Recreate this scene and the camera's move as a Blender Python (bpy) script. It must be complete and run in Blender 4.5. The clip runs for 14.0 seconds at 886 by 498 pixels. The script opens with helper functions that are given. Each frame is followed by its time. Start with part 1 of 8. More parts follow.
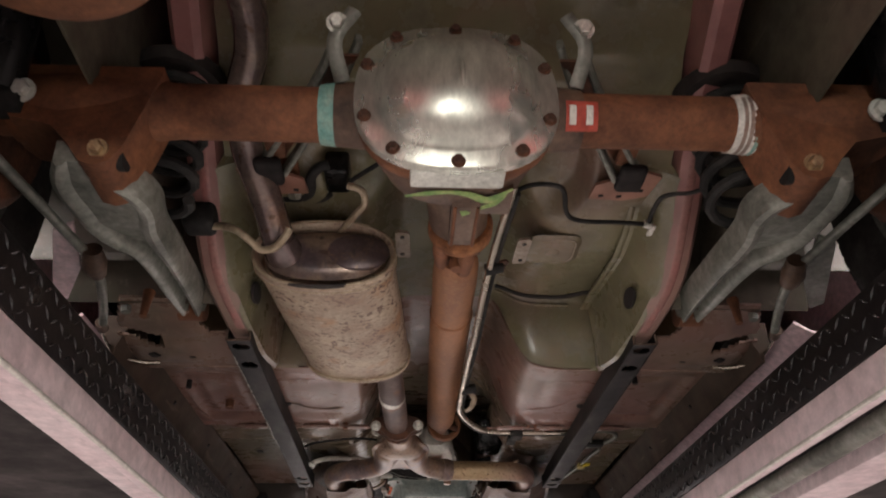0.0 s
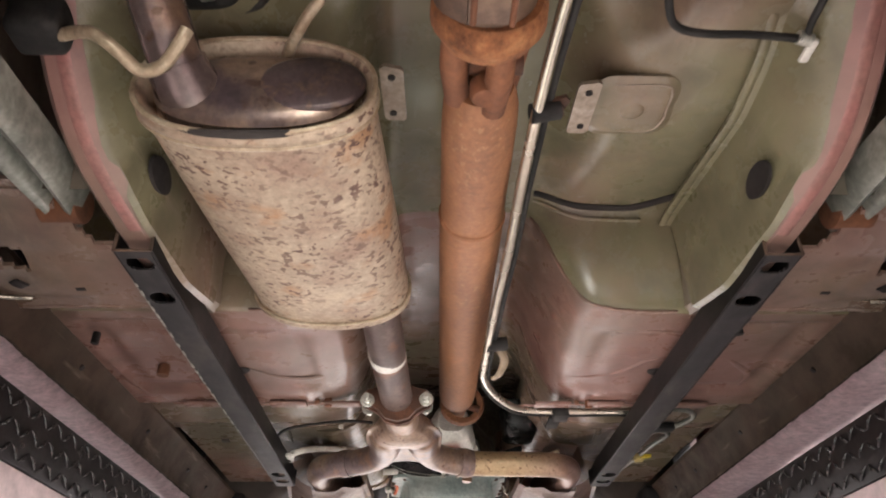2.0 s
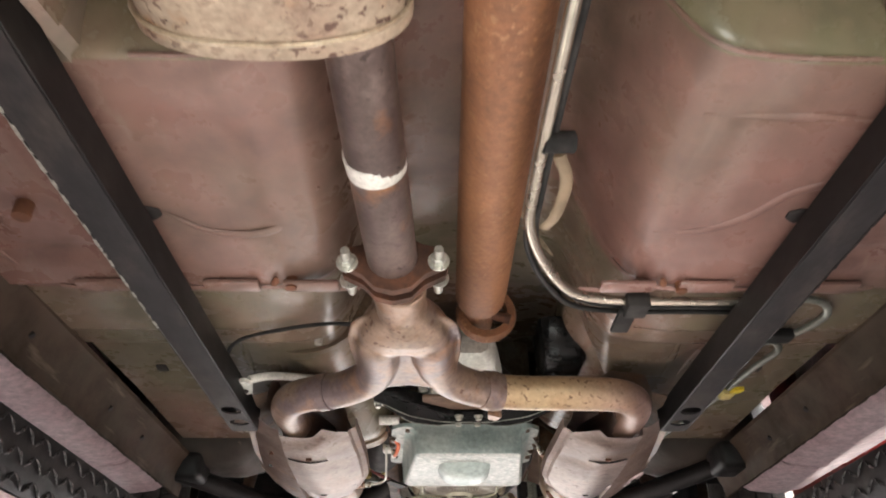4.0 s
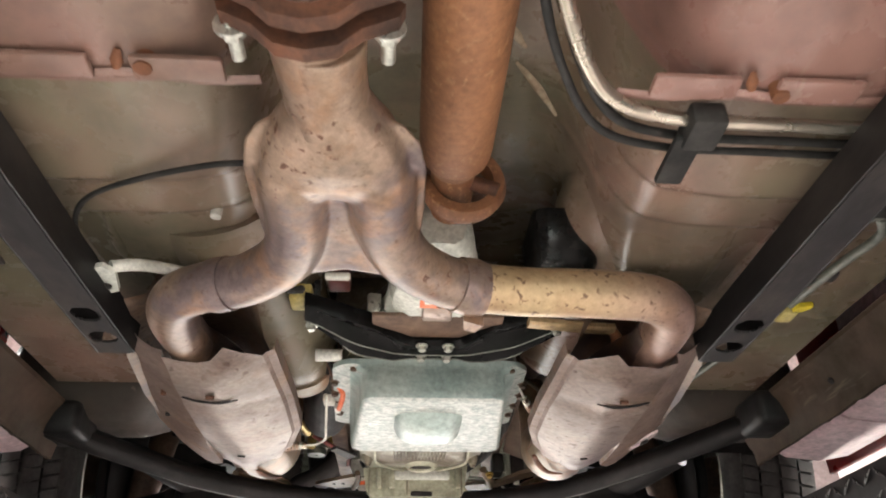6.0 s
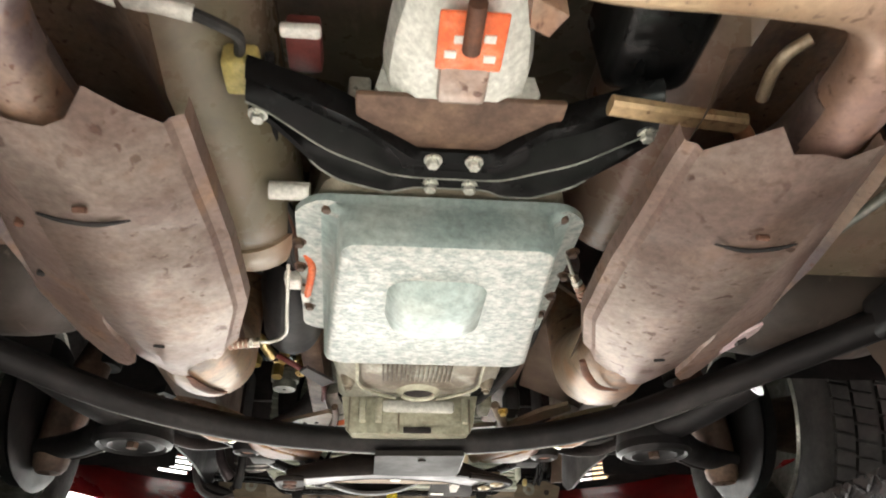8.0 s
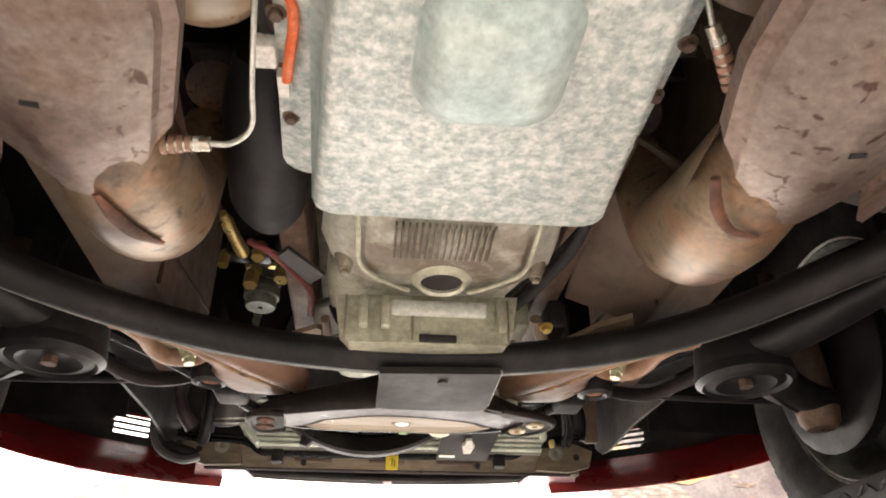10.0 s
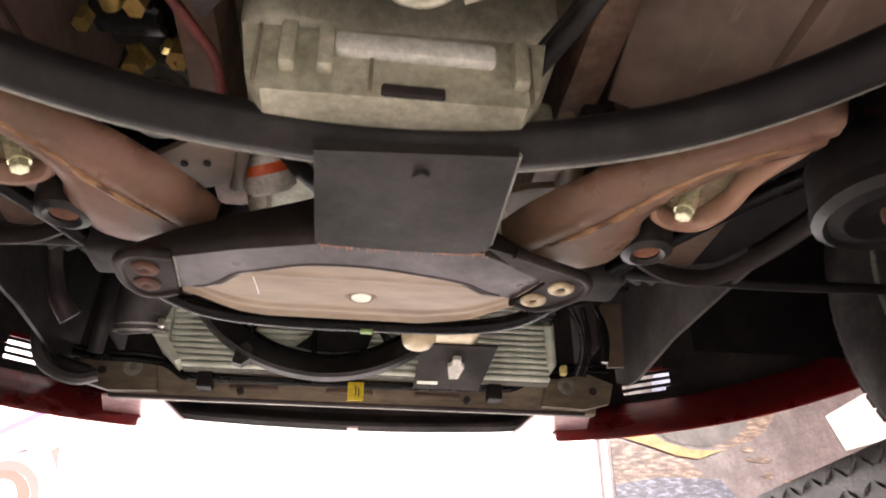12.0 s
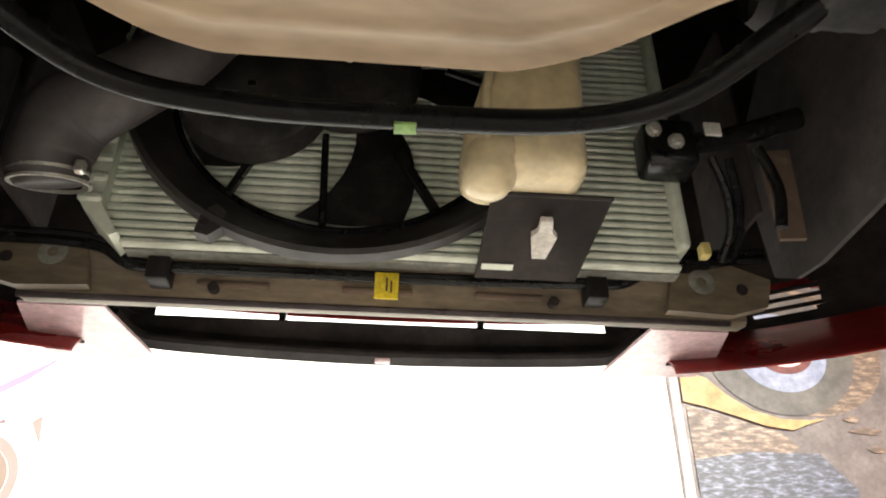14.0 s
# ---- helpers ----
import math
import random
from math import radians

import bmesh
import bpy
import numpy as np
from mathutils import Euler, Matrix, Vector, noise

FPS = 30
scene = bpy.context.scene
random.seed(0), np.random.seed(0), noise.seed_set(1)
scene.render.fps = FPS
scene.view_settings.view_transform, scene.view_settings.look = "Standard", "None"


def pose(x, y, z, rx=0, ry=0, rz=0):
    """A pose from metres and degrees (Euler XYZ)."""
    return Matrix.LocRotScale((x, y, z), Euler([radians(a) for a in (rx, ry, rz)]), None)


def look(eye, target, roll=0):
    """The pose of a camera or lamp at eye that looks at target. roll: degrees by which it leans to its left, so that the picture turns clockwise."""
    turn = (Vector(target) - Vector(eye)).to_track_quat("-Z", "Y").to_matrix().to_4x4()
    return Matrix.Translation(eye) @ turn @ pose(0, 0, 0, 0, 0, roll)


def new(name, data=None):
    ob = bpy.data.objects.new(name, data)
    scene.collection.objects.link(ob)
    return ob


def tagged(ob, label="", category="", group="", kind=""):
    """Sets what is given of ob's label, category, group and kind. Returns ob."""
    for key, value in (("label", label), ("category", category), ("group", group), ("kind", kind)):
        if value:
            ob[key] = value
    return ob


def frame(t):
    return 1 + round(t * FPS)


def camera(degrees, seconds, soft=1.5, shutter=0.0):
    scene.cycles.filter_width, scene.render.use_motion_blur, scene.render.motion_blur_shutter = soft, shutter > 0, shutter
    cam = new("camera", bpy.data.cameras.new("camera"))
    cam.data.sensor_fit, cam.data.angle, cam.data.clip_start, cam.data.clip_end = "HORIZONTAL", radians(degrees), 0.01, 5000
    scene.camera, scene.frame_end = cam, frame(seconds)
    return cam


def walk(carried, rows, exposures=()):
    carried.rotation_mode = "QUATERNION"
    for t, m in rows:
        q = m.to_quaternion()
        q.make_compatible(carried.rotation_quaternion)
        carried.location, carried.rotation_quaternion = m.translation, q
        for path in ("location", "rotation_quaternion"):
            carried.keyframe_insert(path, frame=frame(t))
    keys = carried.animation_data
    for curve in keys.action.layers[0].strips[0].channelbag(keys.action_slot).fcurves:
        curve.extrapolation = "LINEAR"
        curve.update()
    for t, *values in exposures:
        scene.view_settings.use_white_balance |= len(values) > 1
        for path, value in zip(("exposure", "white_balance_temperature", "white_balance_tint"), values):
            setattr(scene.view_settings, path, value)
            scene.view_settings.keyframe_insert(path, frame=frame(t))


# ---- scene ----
cam = camera(62.0, 14.0, soft=1.9, shutter=0.3)
METRES, EYE, TILT, LEAN, TURN = 3.0, 1.3, 33.0, 0.0, 0.0
PATH = [
    (0, (-0.058, 0.164, 1.434), (0.022, 1.866, 2.481), -0.5),
    (0.5, (-0.054, 0.295, 1.43), (0.028, 2.004, 2.466), -0.6),
    (1, (-0.023, 0.432, 1.475), (0.047, 2.136, 2.52), -0.5),
    (1.5, (-0.033, 0.531, 1.516), (0.023, 2.24, 2.553), -0.4),
    (2, (-0.036, 0.678, 1.557), (0.001, 2.382, 2.603), -0.3),
    (2.5, (-0.056, 0.785, 1.573), (-0.025, 2.489, 2.62), -0.3),
    (3, (-0.051, 0.917, 1.588), (-0.023, 2.622, 2.632), -0.3),
    (3.5, (-0.047, 1.057, 1.585), (-0.027, 2.761, 2.633), -0.2),
    (3.7, (-0.046, 1.12, 1.582), (-0.027, 2.818, 2.64), -0.2),
    (5.8, (-0.031, 1.571, 1.621), (0.077, 3.267, 2.675), -0.5),
    (6, (-0.027, 1.61, 1.625), (0.082, 3.308, 2.677), -0.6),
    (6.5, (-0.035, 1.713, 1.631), (0.079, 3.414, 2.676), -0.5),
    (7, (-0.044, 1.795, 1.628), (0.084, 3.496, 2.672), -0.6),
    (7.5, (-0.053, 1.907, 1.631), (0.086, 3.612, 2.668), -0.5),
    (8, (-0.034, 2.036, 1.65), (0.114, 3.752, 2.667), -0.3),
    (8.2, (-0.029, 2.08, 1.658), (0.122, 3.797, 2.673), -0.4),
    (10.3, (-0.054, 2.466, 1.647), (0.129, 4.174, 2.671), -0.0),
    (10.5, (-0.051, 2.502, 1.648), (0.136, 4.211, 2.67), 0.2),
    (11, (-0.03, 2.625, 1.657), (0.164, 4.333, 2.681), 0.2),
    (11.5, (-0.007, 2.742, 1.656), (0.205, 4.45, 2.674), 0.0),
    (12, (-0.004, 2.839, 1.648), (0.213, 4.547, 2.666), -0.0),
    (12.5, (-0.009, 2.983, 1.657), (0.205, 4.694, 2.671), 0.0),
    (13, (-0.021, 3.122, 1.684), (0.185, 4.842, 2.684), 0.3),
    (13.5, (-0.031, 3.217, 1.683), (0.182, 4.933, 2.688), 0.1),
    (14, (0.001, 3.301, 1.698), (0.146, 5.024, 2.703), 0.4),
]

EXPOSURES = [
    (0.0, -1.30, 6500, 10), (0.6, -0.60, 6500, 11), (1.0, -0.38, 6500, 12), (1.5, -0.18, 6450, 9), (2.0, -0.08, 6350, 7), (3.5, 0.08, 6250, 4), (6.0, 0.36, 6250, -1),
    (7.5, 0.57, 6250, -4), (8.2, 0.60, 6250, -4), (10.3, 0.25, 6650, 2), (11.0, -0.06, 6550, 3), (11.5, -0.02, 6550, 8), (12.5, 0.06, 6500, 9), (14.0, -0.05, 6550, -5),
]
walk(cam, [(t, look(eye, target, roll)) for t, eye, target, roll in PATH], EXPOSURES)

# ---- world and large lights ----
world = bpy.data.worlds.new("world")
scene.world = world
world.use_nodes = True
bg = world.node_tree.nodes["Background"]
bg.inputs[0].default_value = (0.75, 0.72, 0.72, 1)
bg.inputs[1].default_value = 0.10


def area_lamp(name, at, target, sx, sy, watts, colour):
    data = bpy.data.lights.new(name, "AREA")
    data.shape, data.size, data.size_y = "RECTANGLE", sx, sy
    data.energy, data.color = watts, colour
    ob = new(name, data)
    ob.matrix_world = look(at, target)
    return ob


WARM = (1.0, 0.90, 0.88)
# added static fill lamps, standing in for one light carried along the path
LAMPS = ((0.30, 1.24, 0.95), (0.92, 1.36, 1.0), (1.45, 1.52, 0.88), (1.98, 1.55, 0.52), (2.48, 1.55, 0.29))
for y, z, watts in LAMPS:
    area_lamp("fill_lamp", (-0.02, y, z), (0.0, y + 0.06, 2.0), 0.60, 0.16, watts, (1.0, 0.97, 0.90) if y < 2.2 else (1.0, 0.98, 0.82))
# added behind the car to give the differential cover its hotspot
area_lamp("rear_fill_lamp", (-0.06, -1.40, 1.85), (0.0, 0.9, 2.06), 0.34, 0.22, 27.0, (1.0, 0.97, 0.90))
# unseen overhead lamps, added to brighten floor, skirts and runways
for sx in (-1, 1):
    for y in (0.5, 3.2):
        area_lamp("side_fill_lamp", (sx * 1.9, y, 3.3), (sx * 1.7, y, 0.0), 0.25, 1.8, 820 if y < 2 else 320, WARM)

# ---- materials ----


class Mat:
    """A node material under construction."""

    def __init__(self, name, base=(0.5, 0.5, 0.5), rough=0.5, metal=0.0):
        self.m = bpy.data.materials.new(name)
        self.m.use_nodes = True
        self.t = self.m.node_tree
        self.b = self.t.nodes["Principled BSDF"]
        self.set("Base Color", (*base, 1))
        self.set("Roughness", rough)
        self.set("Metallic", metal)
        self.tc = self.node("ShaderNodeTexCoord")

    def node(self, kind):
        return self.t.nodes.new(kind)

    def set(self, name, value):
        self.b.inputs[name].default_value = value

    def link(self, a, b):
        self.t.links.new(a, b)

    def coords(self, scale=(1, 1, 1)):
        mp = self.node("ShaderNodeMapping")
        mp.inputs["Scale"].default_value = scale
        self.link(self.tc.outputs["Object"], mp.inputs[0])
        return mp.outputs[0]

    def noise(self, scale, detail=4, rough=0.6, stretch=(1, 1, 1), distort=0.0):
        n = self.node("ShaderNodeTexNoise")
        n.inputs["Scale"].default_value = scale
        n.inputs["Detail"].default_value = detail
        n.inputs["Roughness"].default_value = rough
        n.inputs["Distortion"].default_value = distort
        self.link(self.coords(stretch), n.inputs["Vector"])
        return n.outputs[0]

    def ramp(self, fac, stops):
        r = self.node("ShaderNodeValToRGB")
        e = r.color_ramp.elements
        while len(e) < len(stops):
            e.new(0.5)
        for el, (p, c) in zip(e, stops):
            el.position = p
            el.color = (*c, 1) if len(c) == 3 else c
        self.link(fac, r.inputs[0])
        return r.outputs[0]

    def mix(self, fac, a, b, blend="MIX"):
        n = self.node("ShaderNodeMix")
        n.data_type, n.blend_type = "RGBA", blend
        for sock, v in ((n.inputs[0], fac), (n.inputs[6], a), (n.inputs[7], b)):
            if isinstance(v, (int, float)):
                sock.default_value = v
            elif isinstance(v, tuple):
                sock.default_value = (*v, 1)
            else:
                self.link(v, sock)
        return n.outputs[2]

    def colour(self, sock):
        self.link(sock, self.b.inputs["Base Color"])
        return self

    def roughness(self, sock):
        self.link(sock, self.b.inputs["Roughness"])
        return self

    def bump(self, sock, strength=0.3, dist=0.002):
        n = self.node("ShaderNodeBump")
        n.inputs["Strength"].default_value = strength
        n.inputs["Distance"].default_value = dist
        self.link(sock, n.inputs["Height"])
        self.link(n.outputs[0], self.b.inputs["Normal"])
        return self


def grey(v):
    return (v, v, v)


def mottled(name, dark, mid, light, rough=0.6, metal=0.0, scale=9.0, fine=90.0, bump=0.25, stretch=(1, 1, 1), spread=0.18):
    """Colour that varies at two scales, with fine relief."""
    m = Mat(name, mid, rough, metal)
    big = m.noise(scale, 5, 0.65, stretch)
    small = m.noise(fine, 3, 0.7, stretch)
    c = m.ramp(big, [(0.5 - spread, dark), (0.5, mid), (0.5 + spread, light)])
    g = m.ramp(small, [(0.3, grey(0.72)), (0.7, grey(1.15))])
    m.colour(m.mix(1.0, c, g, "MULTIPLY"))
    m.roughness(m.ramp(big, [(0.3, grey(min(1, rough + 0.12))), (0.7, grey(max(0.05, rough - 0.12)))]))
    m.bump(small, bump, 0.0015)
    return m


def speckled(name, ground, dark, spot, rough=0.65, metal=0.2, size=42.0, low=0.36, high=0.43, stretch=(1, 1, 1), tint=(0.30, 0.13, 0.05), blot=0.56, patch=16.0):
    """Baked exhaust steel: mottled ground with dark burnt spots and some rust bloom."""
    m = Mat(name, ground, rough, metal)
    big = m.noise(7.0, 5, 0.6, stretch)
    c = m.ramp(big, [(0.40, dark), (0.53, ground), (0.68, tuple(min(1, v * 1.22) for v in ground))])
    bloom = m.noise(patch, 4, 0.6, stretch)
    c = m.mix(m.ramp(bloom, [(blot, grey(0.0)), (blot + 0.14, grey(0.75))]), c, tint)
    sp = m.noise(size, 2, 0.5, stretch, 0.4)
    area = m.noise(11.0, 3, 0.5, stretch)
    amt = m.mix(1.0, m.ramp(sp, [(low, grey(1.0)), (high, grey(0.0))]), m.ramp(area, [(0.34, grey(0.12)), (0.58, grey(1.0))]), "MULTIPLY")
    c = m.mix(amt, c, spot)
    g = m.ramp(m.noise(130.0, 3, 0.7), [(0.3, grey(0.75)), (0.7, grey(1.15))])
    m.colour(m.mix(1.0, c, g, "MULTIPLY"))
    m.bump(sp, 0.25, 0.001)
    return m


def overspray(name, primer, paint, low=0.4, high=0.62, scale=3.2, rough=0.42):
    """Greenish primer under a dusty red overspray, with road grime and scuffs."""
    m = Mat(name, paint, rough)
    f = m.noise(scale, 4, 0.55, (1, 0.7, 1))
    c = m.mix(m.ramp(f, [(low, grey(0.0)), (high, grey(1.0))]), primer, paint)
    d = m.noise(14.0, 6, 0.65)
    c = m.mix(1.0, c, m.ramp(d, [(0.3, grey(0.62)), (0.55, grey(1.0)), (0.8, grey(1.12))]), "MULTIPLY")
    streak = m.noise(40.0, 3, 0.7, (1, 0.12, 1))
    c = m.mix(m.ramp(streak, [(0.62, grey(0.0)), (0.78, grey(0.35))]), c, (0.36, 0.29, 0.23))
    m.colour(c)
    m.roughness(m.ramp(d, [(0.3, grey(rough + 0.2)), (0.7, grey(rough - 0.1))]))
    m.bump(m.noise(160.0, 3, 0.6), 0.12, 0.001)
    return m


M = {}
M["pan"] = overspray("underbody_overspray", (0.178, 0.132, 0.094), (0.240, 0.134, 0.110), 0.30, 0.58, 3.2, 0.27)
M["toe"] = overspray("toe_board_overspray", (0.174, 0.150, 0.100), (0.228, 0.146, 0.112), 0.39, 0.62, 4.0, 0.24)
M["primer"] = overspray("underbody_primer", (0.182, 0.165, 0.098), (0.250, 0.160, 0.122), 0.46, 0.70, 3.4, 0.22)
m = Mat("rail_fade", (0.3, 0.17, 0.14), 0.36)
sep = m.node("ShaderNodeSeparateXYZ")
m.link(m.tc.outputs["Object"], sep.inputs[0])
rise = m.node("ShaderNodeMapRange")
rise.inputs[1].default_value, rise.inputs[2].default_value = 1.04, 1.46
m.link(sep.outputs[1], rise.inputs[0])
patch = m.ramp(m.noise(5.0, 4, 0.6), [(0.38, grey(0.55)), (0.62, grey(1.0))])
tone = m.mix(m.mix(1.0, rise.outputs[0], patch, "MULTIPLY"), (0.330, 0.150, 0.138), (0.215, 0.172, 0.125))
m.colour(m.mix(1.0, tone, m.ramp(m.noise(16.0, 6, 0.65), [(0.3, grey(0.68)), (0.6, grey(1.0)), (0.8, grey(1.12))]), "MULTIPLY"))
m.bump(m.noise(160.0, 3, 0.6), 0.1, 0.001)
M["rail_fade"] = m
# primer in a darker copy; the wheel houses' shade is in its colour
M["shadeolive"] = overspray("shaded_wheel_house_primer", (0.090, 0.084, 0.058), (0.120, 0.086, 0.066), 0.40, 0.70, 5.0, 0.45)
M["sill"] = overspray("sill_grime", (0.052, 0.040, 0.028), (0.076, 0.049, 0.036), 0.3, 0.7, 12.0, 0.60)
M["sill"].set("Specular IOR Level", 0.08)
M["skirt"] = mottled("skirt_paint", (0.70, 0.50, 0.52), (0.80, 0.61, 0.63), (0.84, 0.68, 0.69), 0.16, 0.0, 8, 70, 0.15)
M["red"] = mottled("red_paint", (0.22, 0.012, 0.012), (0.30, 0.018, 0.018), (0.34, 0.03, 0.03), 0.3, 0.0, 4, 60, 0.05)
M["rust"] = mottled("rusty_axle", (0.078, 0.030, 0.014), (0.155, 0.058, 0.025), (0.240, 0.094, 0.038), 0.8, 0.0, 11, 120, 0.5)
M["shaft"] = speckled("rusty_shaft", (0.280, 0.124, 0.056), (0.190, 0.082, 0.038), (0.340, 0.175, 0.085), 0.6, 0.0, 150, 0.32, 0.42, (1, 0.7, 1), (0.210, 0.088, 0.036), 0.55, 20.0)
M["crust"] = mottled("crusty_orange_rust", (0.100, 0.036, 0.014), (0.235, 0.090, 0.032), (0.340, 0.150, 0.055), 0.85, 0.0, 45, 160, 0.9)
M["darkrust"] = mottled("dark_rust", (0.035, 0.018, 0.012), (0.085, 0.036, 0.020), (0.160, 0.060, 0.028), 0.75, 0.1, 20, 150, 0.4)
M["alloy"] = mottled("cover_alloy", (0.52, 0.52, 0.46), (0.68, 0.68, 0.60), (0.78, 0.78, 0.70), 0.27, 0.75, 9, 60, 0.15, (1, 1, 0.35))
M["cast"] = mottled("cast_alloy", (0.44, 0.45, 0.40), (0.60, 0.61, 0.55), (0.74, 0.74, 0.68), 0.45, 0.2, 12, 160, 0.35)
M["panmetal"] = mottled("pan_steel", (0.29, 0.33, 0.31), (0.40, 0.43, 0.40), (0.54, 0.55, 0.51), 0.46, 0.15, 85, 210, 0.5, spread=0.11)
M["panwall"] = mottled("pan_wall_steel", (0.29, 0.37, 0.35), (0.39, 0.47, 0.445), (0.48, 0.55, 0.51), 0.42, 0.15, 12, 100, 0.2)
M["castdirty"] = mottled("oily_cast_alloy", (0.090, 0.070, 0.048), (0.210, 0.180, 0.130), (0.380, 0.350, 0.270), 0.42, 0.35, 10, 120, 0.4)
M["iron"] = mottled("cast_iron", (0.055, 0.034, 0.024), (0.115, 0.070, 0.048), (0.190, 0.120, 0.075), 0.6, 0.2, 14, 110, 0.4)
M["galv"] = mottled("galvanised_arm", (0.13, 0.135, 0.115), (0.21, 0.215, 0.185), (0.30, 0.305, 0.265), 0.48, 0.3, 10, 80, 0.2)
M["zinc"] = mottled("zinc_bolt", (0.42, 0.42, 0.38), (0.58, 0.58, 0.52), (0.72, 0.72, 0.66), 0.35, 0.7, 60, 300, 0.2)
M["muffler"] = speckled("muffler_steel", (0.400, 0.318, 0.232), (0.290, 0.195, 0.140), (0.115, 0.062, 0.045), 0.46, 0.2, 125, 0.385, 0.445, (0.8, 1.0, 1), (0.36, 0.185, 0.085), 0.56, 20.0)
M["ypipe"] = speckled("exhaust_pipe", (0.262, 0.185, 0.135), (0.142, 0.106, 0.104), (0.110, 0.052, 0.032), 0.36, 0.4, 125, 0.31, 0.39, (1, 1, 1), (0.270, 0.150, 0.085), 0.51, 20.0)
M["endpurple"] = speckled("heat_purple_steel", (0.120, 0.088, 0.088), (0.070, 0.052, 0.058), (0.170, 0.115, 0.085), 0.30, 0.5, 60, 0.33, 0.42, (1, 1, 1), (0.24, 0.155, 0.105), 0.58, 26.0)
M["endplate"] = speckled("muffler_end_steel", (0.270, 0.190, 0.140), (0.095, 0.072, 0.078), (0.090, 0.055, 0.045), 0.30, 0.5, 60, 0.33, 0.42, (1, 1, 1), (0.33, 0.215, 0.13))
M["tailpipe"] = speckled("tail_pipe_steel", (0.270, 0.205, 0.175), (0.150, 0.112, 0.108), (0.110, 0.065, 0.045), 0.27, 0.55, 70, 0.31, 0.40, (1, 1, 1), (0.27, 0.16, 0.10))
M["seamtan"] = mottled("pale_seam_steel", (0.25, 0.175, 0.115), (0.40, 0.315, 0.215), (0.50, 0.42, 0.31), 0.4, 0.3, 26, 150, 0.25)
M["bracketpale"] = mottled("pale_bracket_steel", (0.24, 0.185, 0.14), (0.34, 0.275, 0.215), (0.42, 0.35, 0.29), 0.4, 0.2, 40, 150, 0.2)
M["railpink"] = mottled("pinkish_red_edge", (0.28, 0.155, 0.13), (0.32, 0.150, 0.130), (0.38, 0.150, 0.140), 0.4, 0.0, 14, 120, 0.1)
M["connector"] = mottled("dusty_connector_steel", (0.009, 0.008, 0.009), (0.021, 0.019, 0.020), (0.070, 0.058, 0.052), 0.45, 0.1, 14, 110, 0.15, (1, 0.4, 1), 0.2)
M["tanpipe"] = speckled("tan_exhaust_pipe", (0.420, 0.300, 0.165), (0.260, 0.160, 0.085), (0.150, 0.080, 0.042), 0.42, 0.45, 90, 0.32, 0.42)
m = Mat("tan_fading_pipe", (0.4, 0.28, 0.17), 0.38, 0.42)
sep = m.node("ShaderNodeSeparateXYZ")
m.link(m.tc.outputs["Object"], sep.inputs[0])
rise = m.node("ShaderNodeMapRange")
rise.inputs[1].default_value, rise.inputs[2].default_value = 0.15, 0.275
m.link(sep.outputs[0], rise.inputs[0])
tone = m.mix(rise.outputs[0], (0.420, 0.305, 0.175), (0.230, 0.145, 0.118))
tone = m.mix(m.ramp(m.noise(18.0, 4, 0.6), [(0.5, grey(0.0)), (0.72, grey(0.6))]), tone, (0.26, 0.145, 0.08))
tone = m.mix(m.ramp(m.noise(120.0, 2, 0.5, (1, 1, 1), 0.4), [(0.30, grey(0.9)), (0.39, grey(0.0))]), tone, (0.11, 0.06, 0.035))
m.colour(m.mix(1.0, tone, m.ramp(m.noise(130.0, 3, 0.7), [(0.3, grey(0.8)), (0.7, grey(1.12))]), "MULTIPLY"))
M["fadepipe"] = m
M["greypipe"] = speckled("dark_exhaust_pipe", (0.170, 0.125, 0.110), (0.100, 0.070, 0.062), (0.060, 0.040, 0.035), 0.42, 0.5, 90, 0.3, 0.38)
M["shield"] = speckled("heat_shield", (0.400, 0.325, 0.280), (0.240, 0.170, 0.140), (0.150, 0.090, 0.068), 0.30, 0.5, 75, 0.315, 0.385, (1, 1, 1), (0.300, 0.195, 0.145), 0.50, 14.0)
M["shieldbrown"] = speckled("heat_shield_flange", (0.370, 0.275, 0.230), (0.270, 0.185, 0.150), (0.190, 0.115, 0.080), 0.45, 0.3, 60, 0.31, 0.40, (1, 1, 1), (0.40, 0.24, 0.14))
M["black"] = mottled("black_paint", (0.005, 0.005, 0.005), (0.008, 0.008, 0.008), (0.013, 0.0125, 0.012), 0.22, 0.0, 12, 80, 0.008)
M["blackmatt"] = mottled("dusty_black_steel", (0.006, 0.0055, 0.0055), (0.011, 0.0097, 0.0097), (0.030, 0.026, 0.024), 0.5, 0.1, 9, 70, 0.12, (1, 0.4, 1), 0.24)
M["plum"] = mottled("plum_grey_steel", (0.020, 0.0165, 0.0150), (0.029, 0.0238, 0.0220), (0.043, 0.035, 0.033), 0.5, 0.1, 8, 90, 0.06)
M["rubber"] = mottled("rubber", (0.012, 0.012, 0.012), (0.022, 0.021, 0.020), (0.045, 0.042, 0.039), 0.7, 0.0, 16, 120, 0.3)
M["tyre"] = mottled("tyre_rubber", (0.020, 0.019, 0.018), (0.036, 0.033, 0.031), (0.062, 0.056, 0.052), 0.75, 0.0, 12, 90, 0.3)
# grime tone that also colours plugs in holes and gaps as their shade
M["dark"] = mottled("bay_grime_and_hole_shade", (0.014, 0.012, 0.012), (0.026, 0.022, 0.021), (0.045, 0.038, 0.034), 0.7, 0.0, 8, 60, 0.3)
M["horn"] = overspray("front_frame_paint", (0.210, 0.140, 0.085), (0.330, 0.165, 0.120), 0.3, 0.6, 7.0, 0.42)
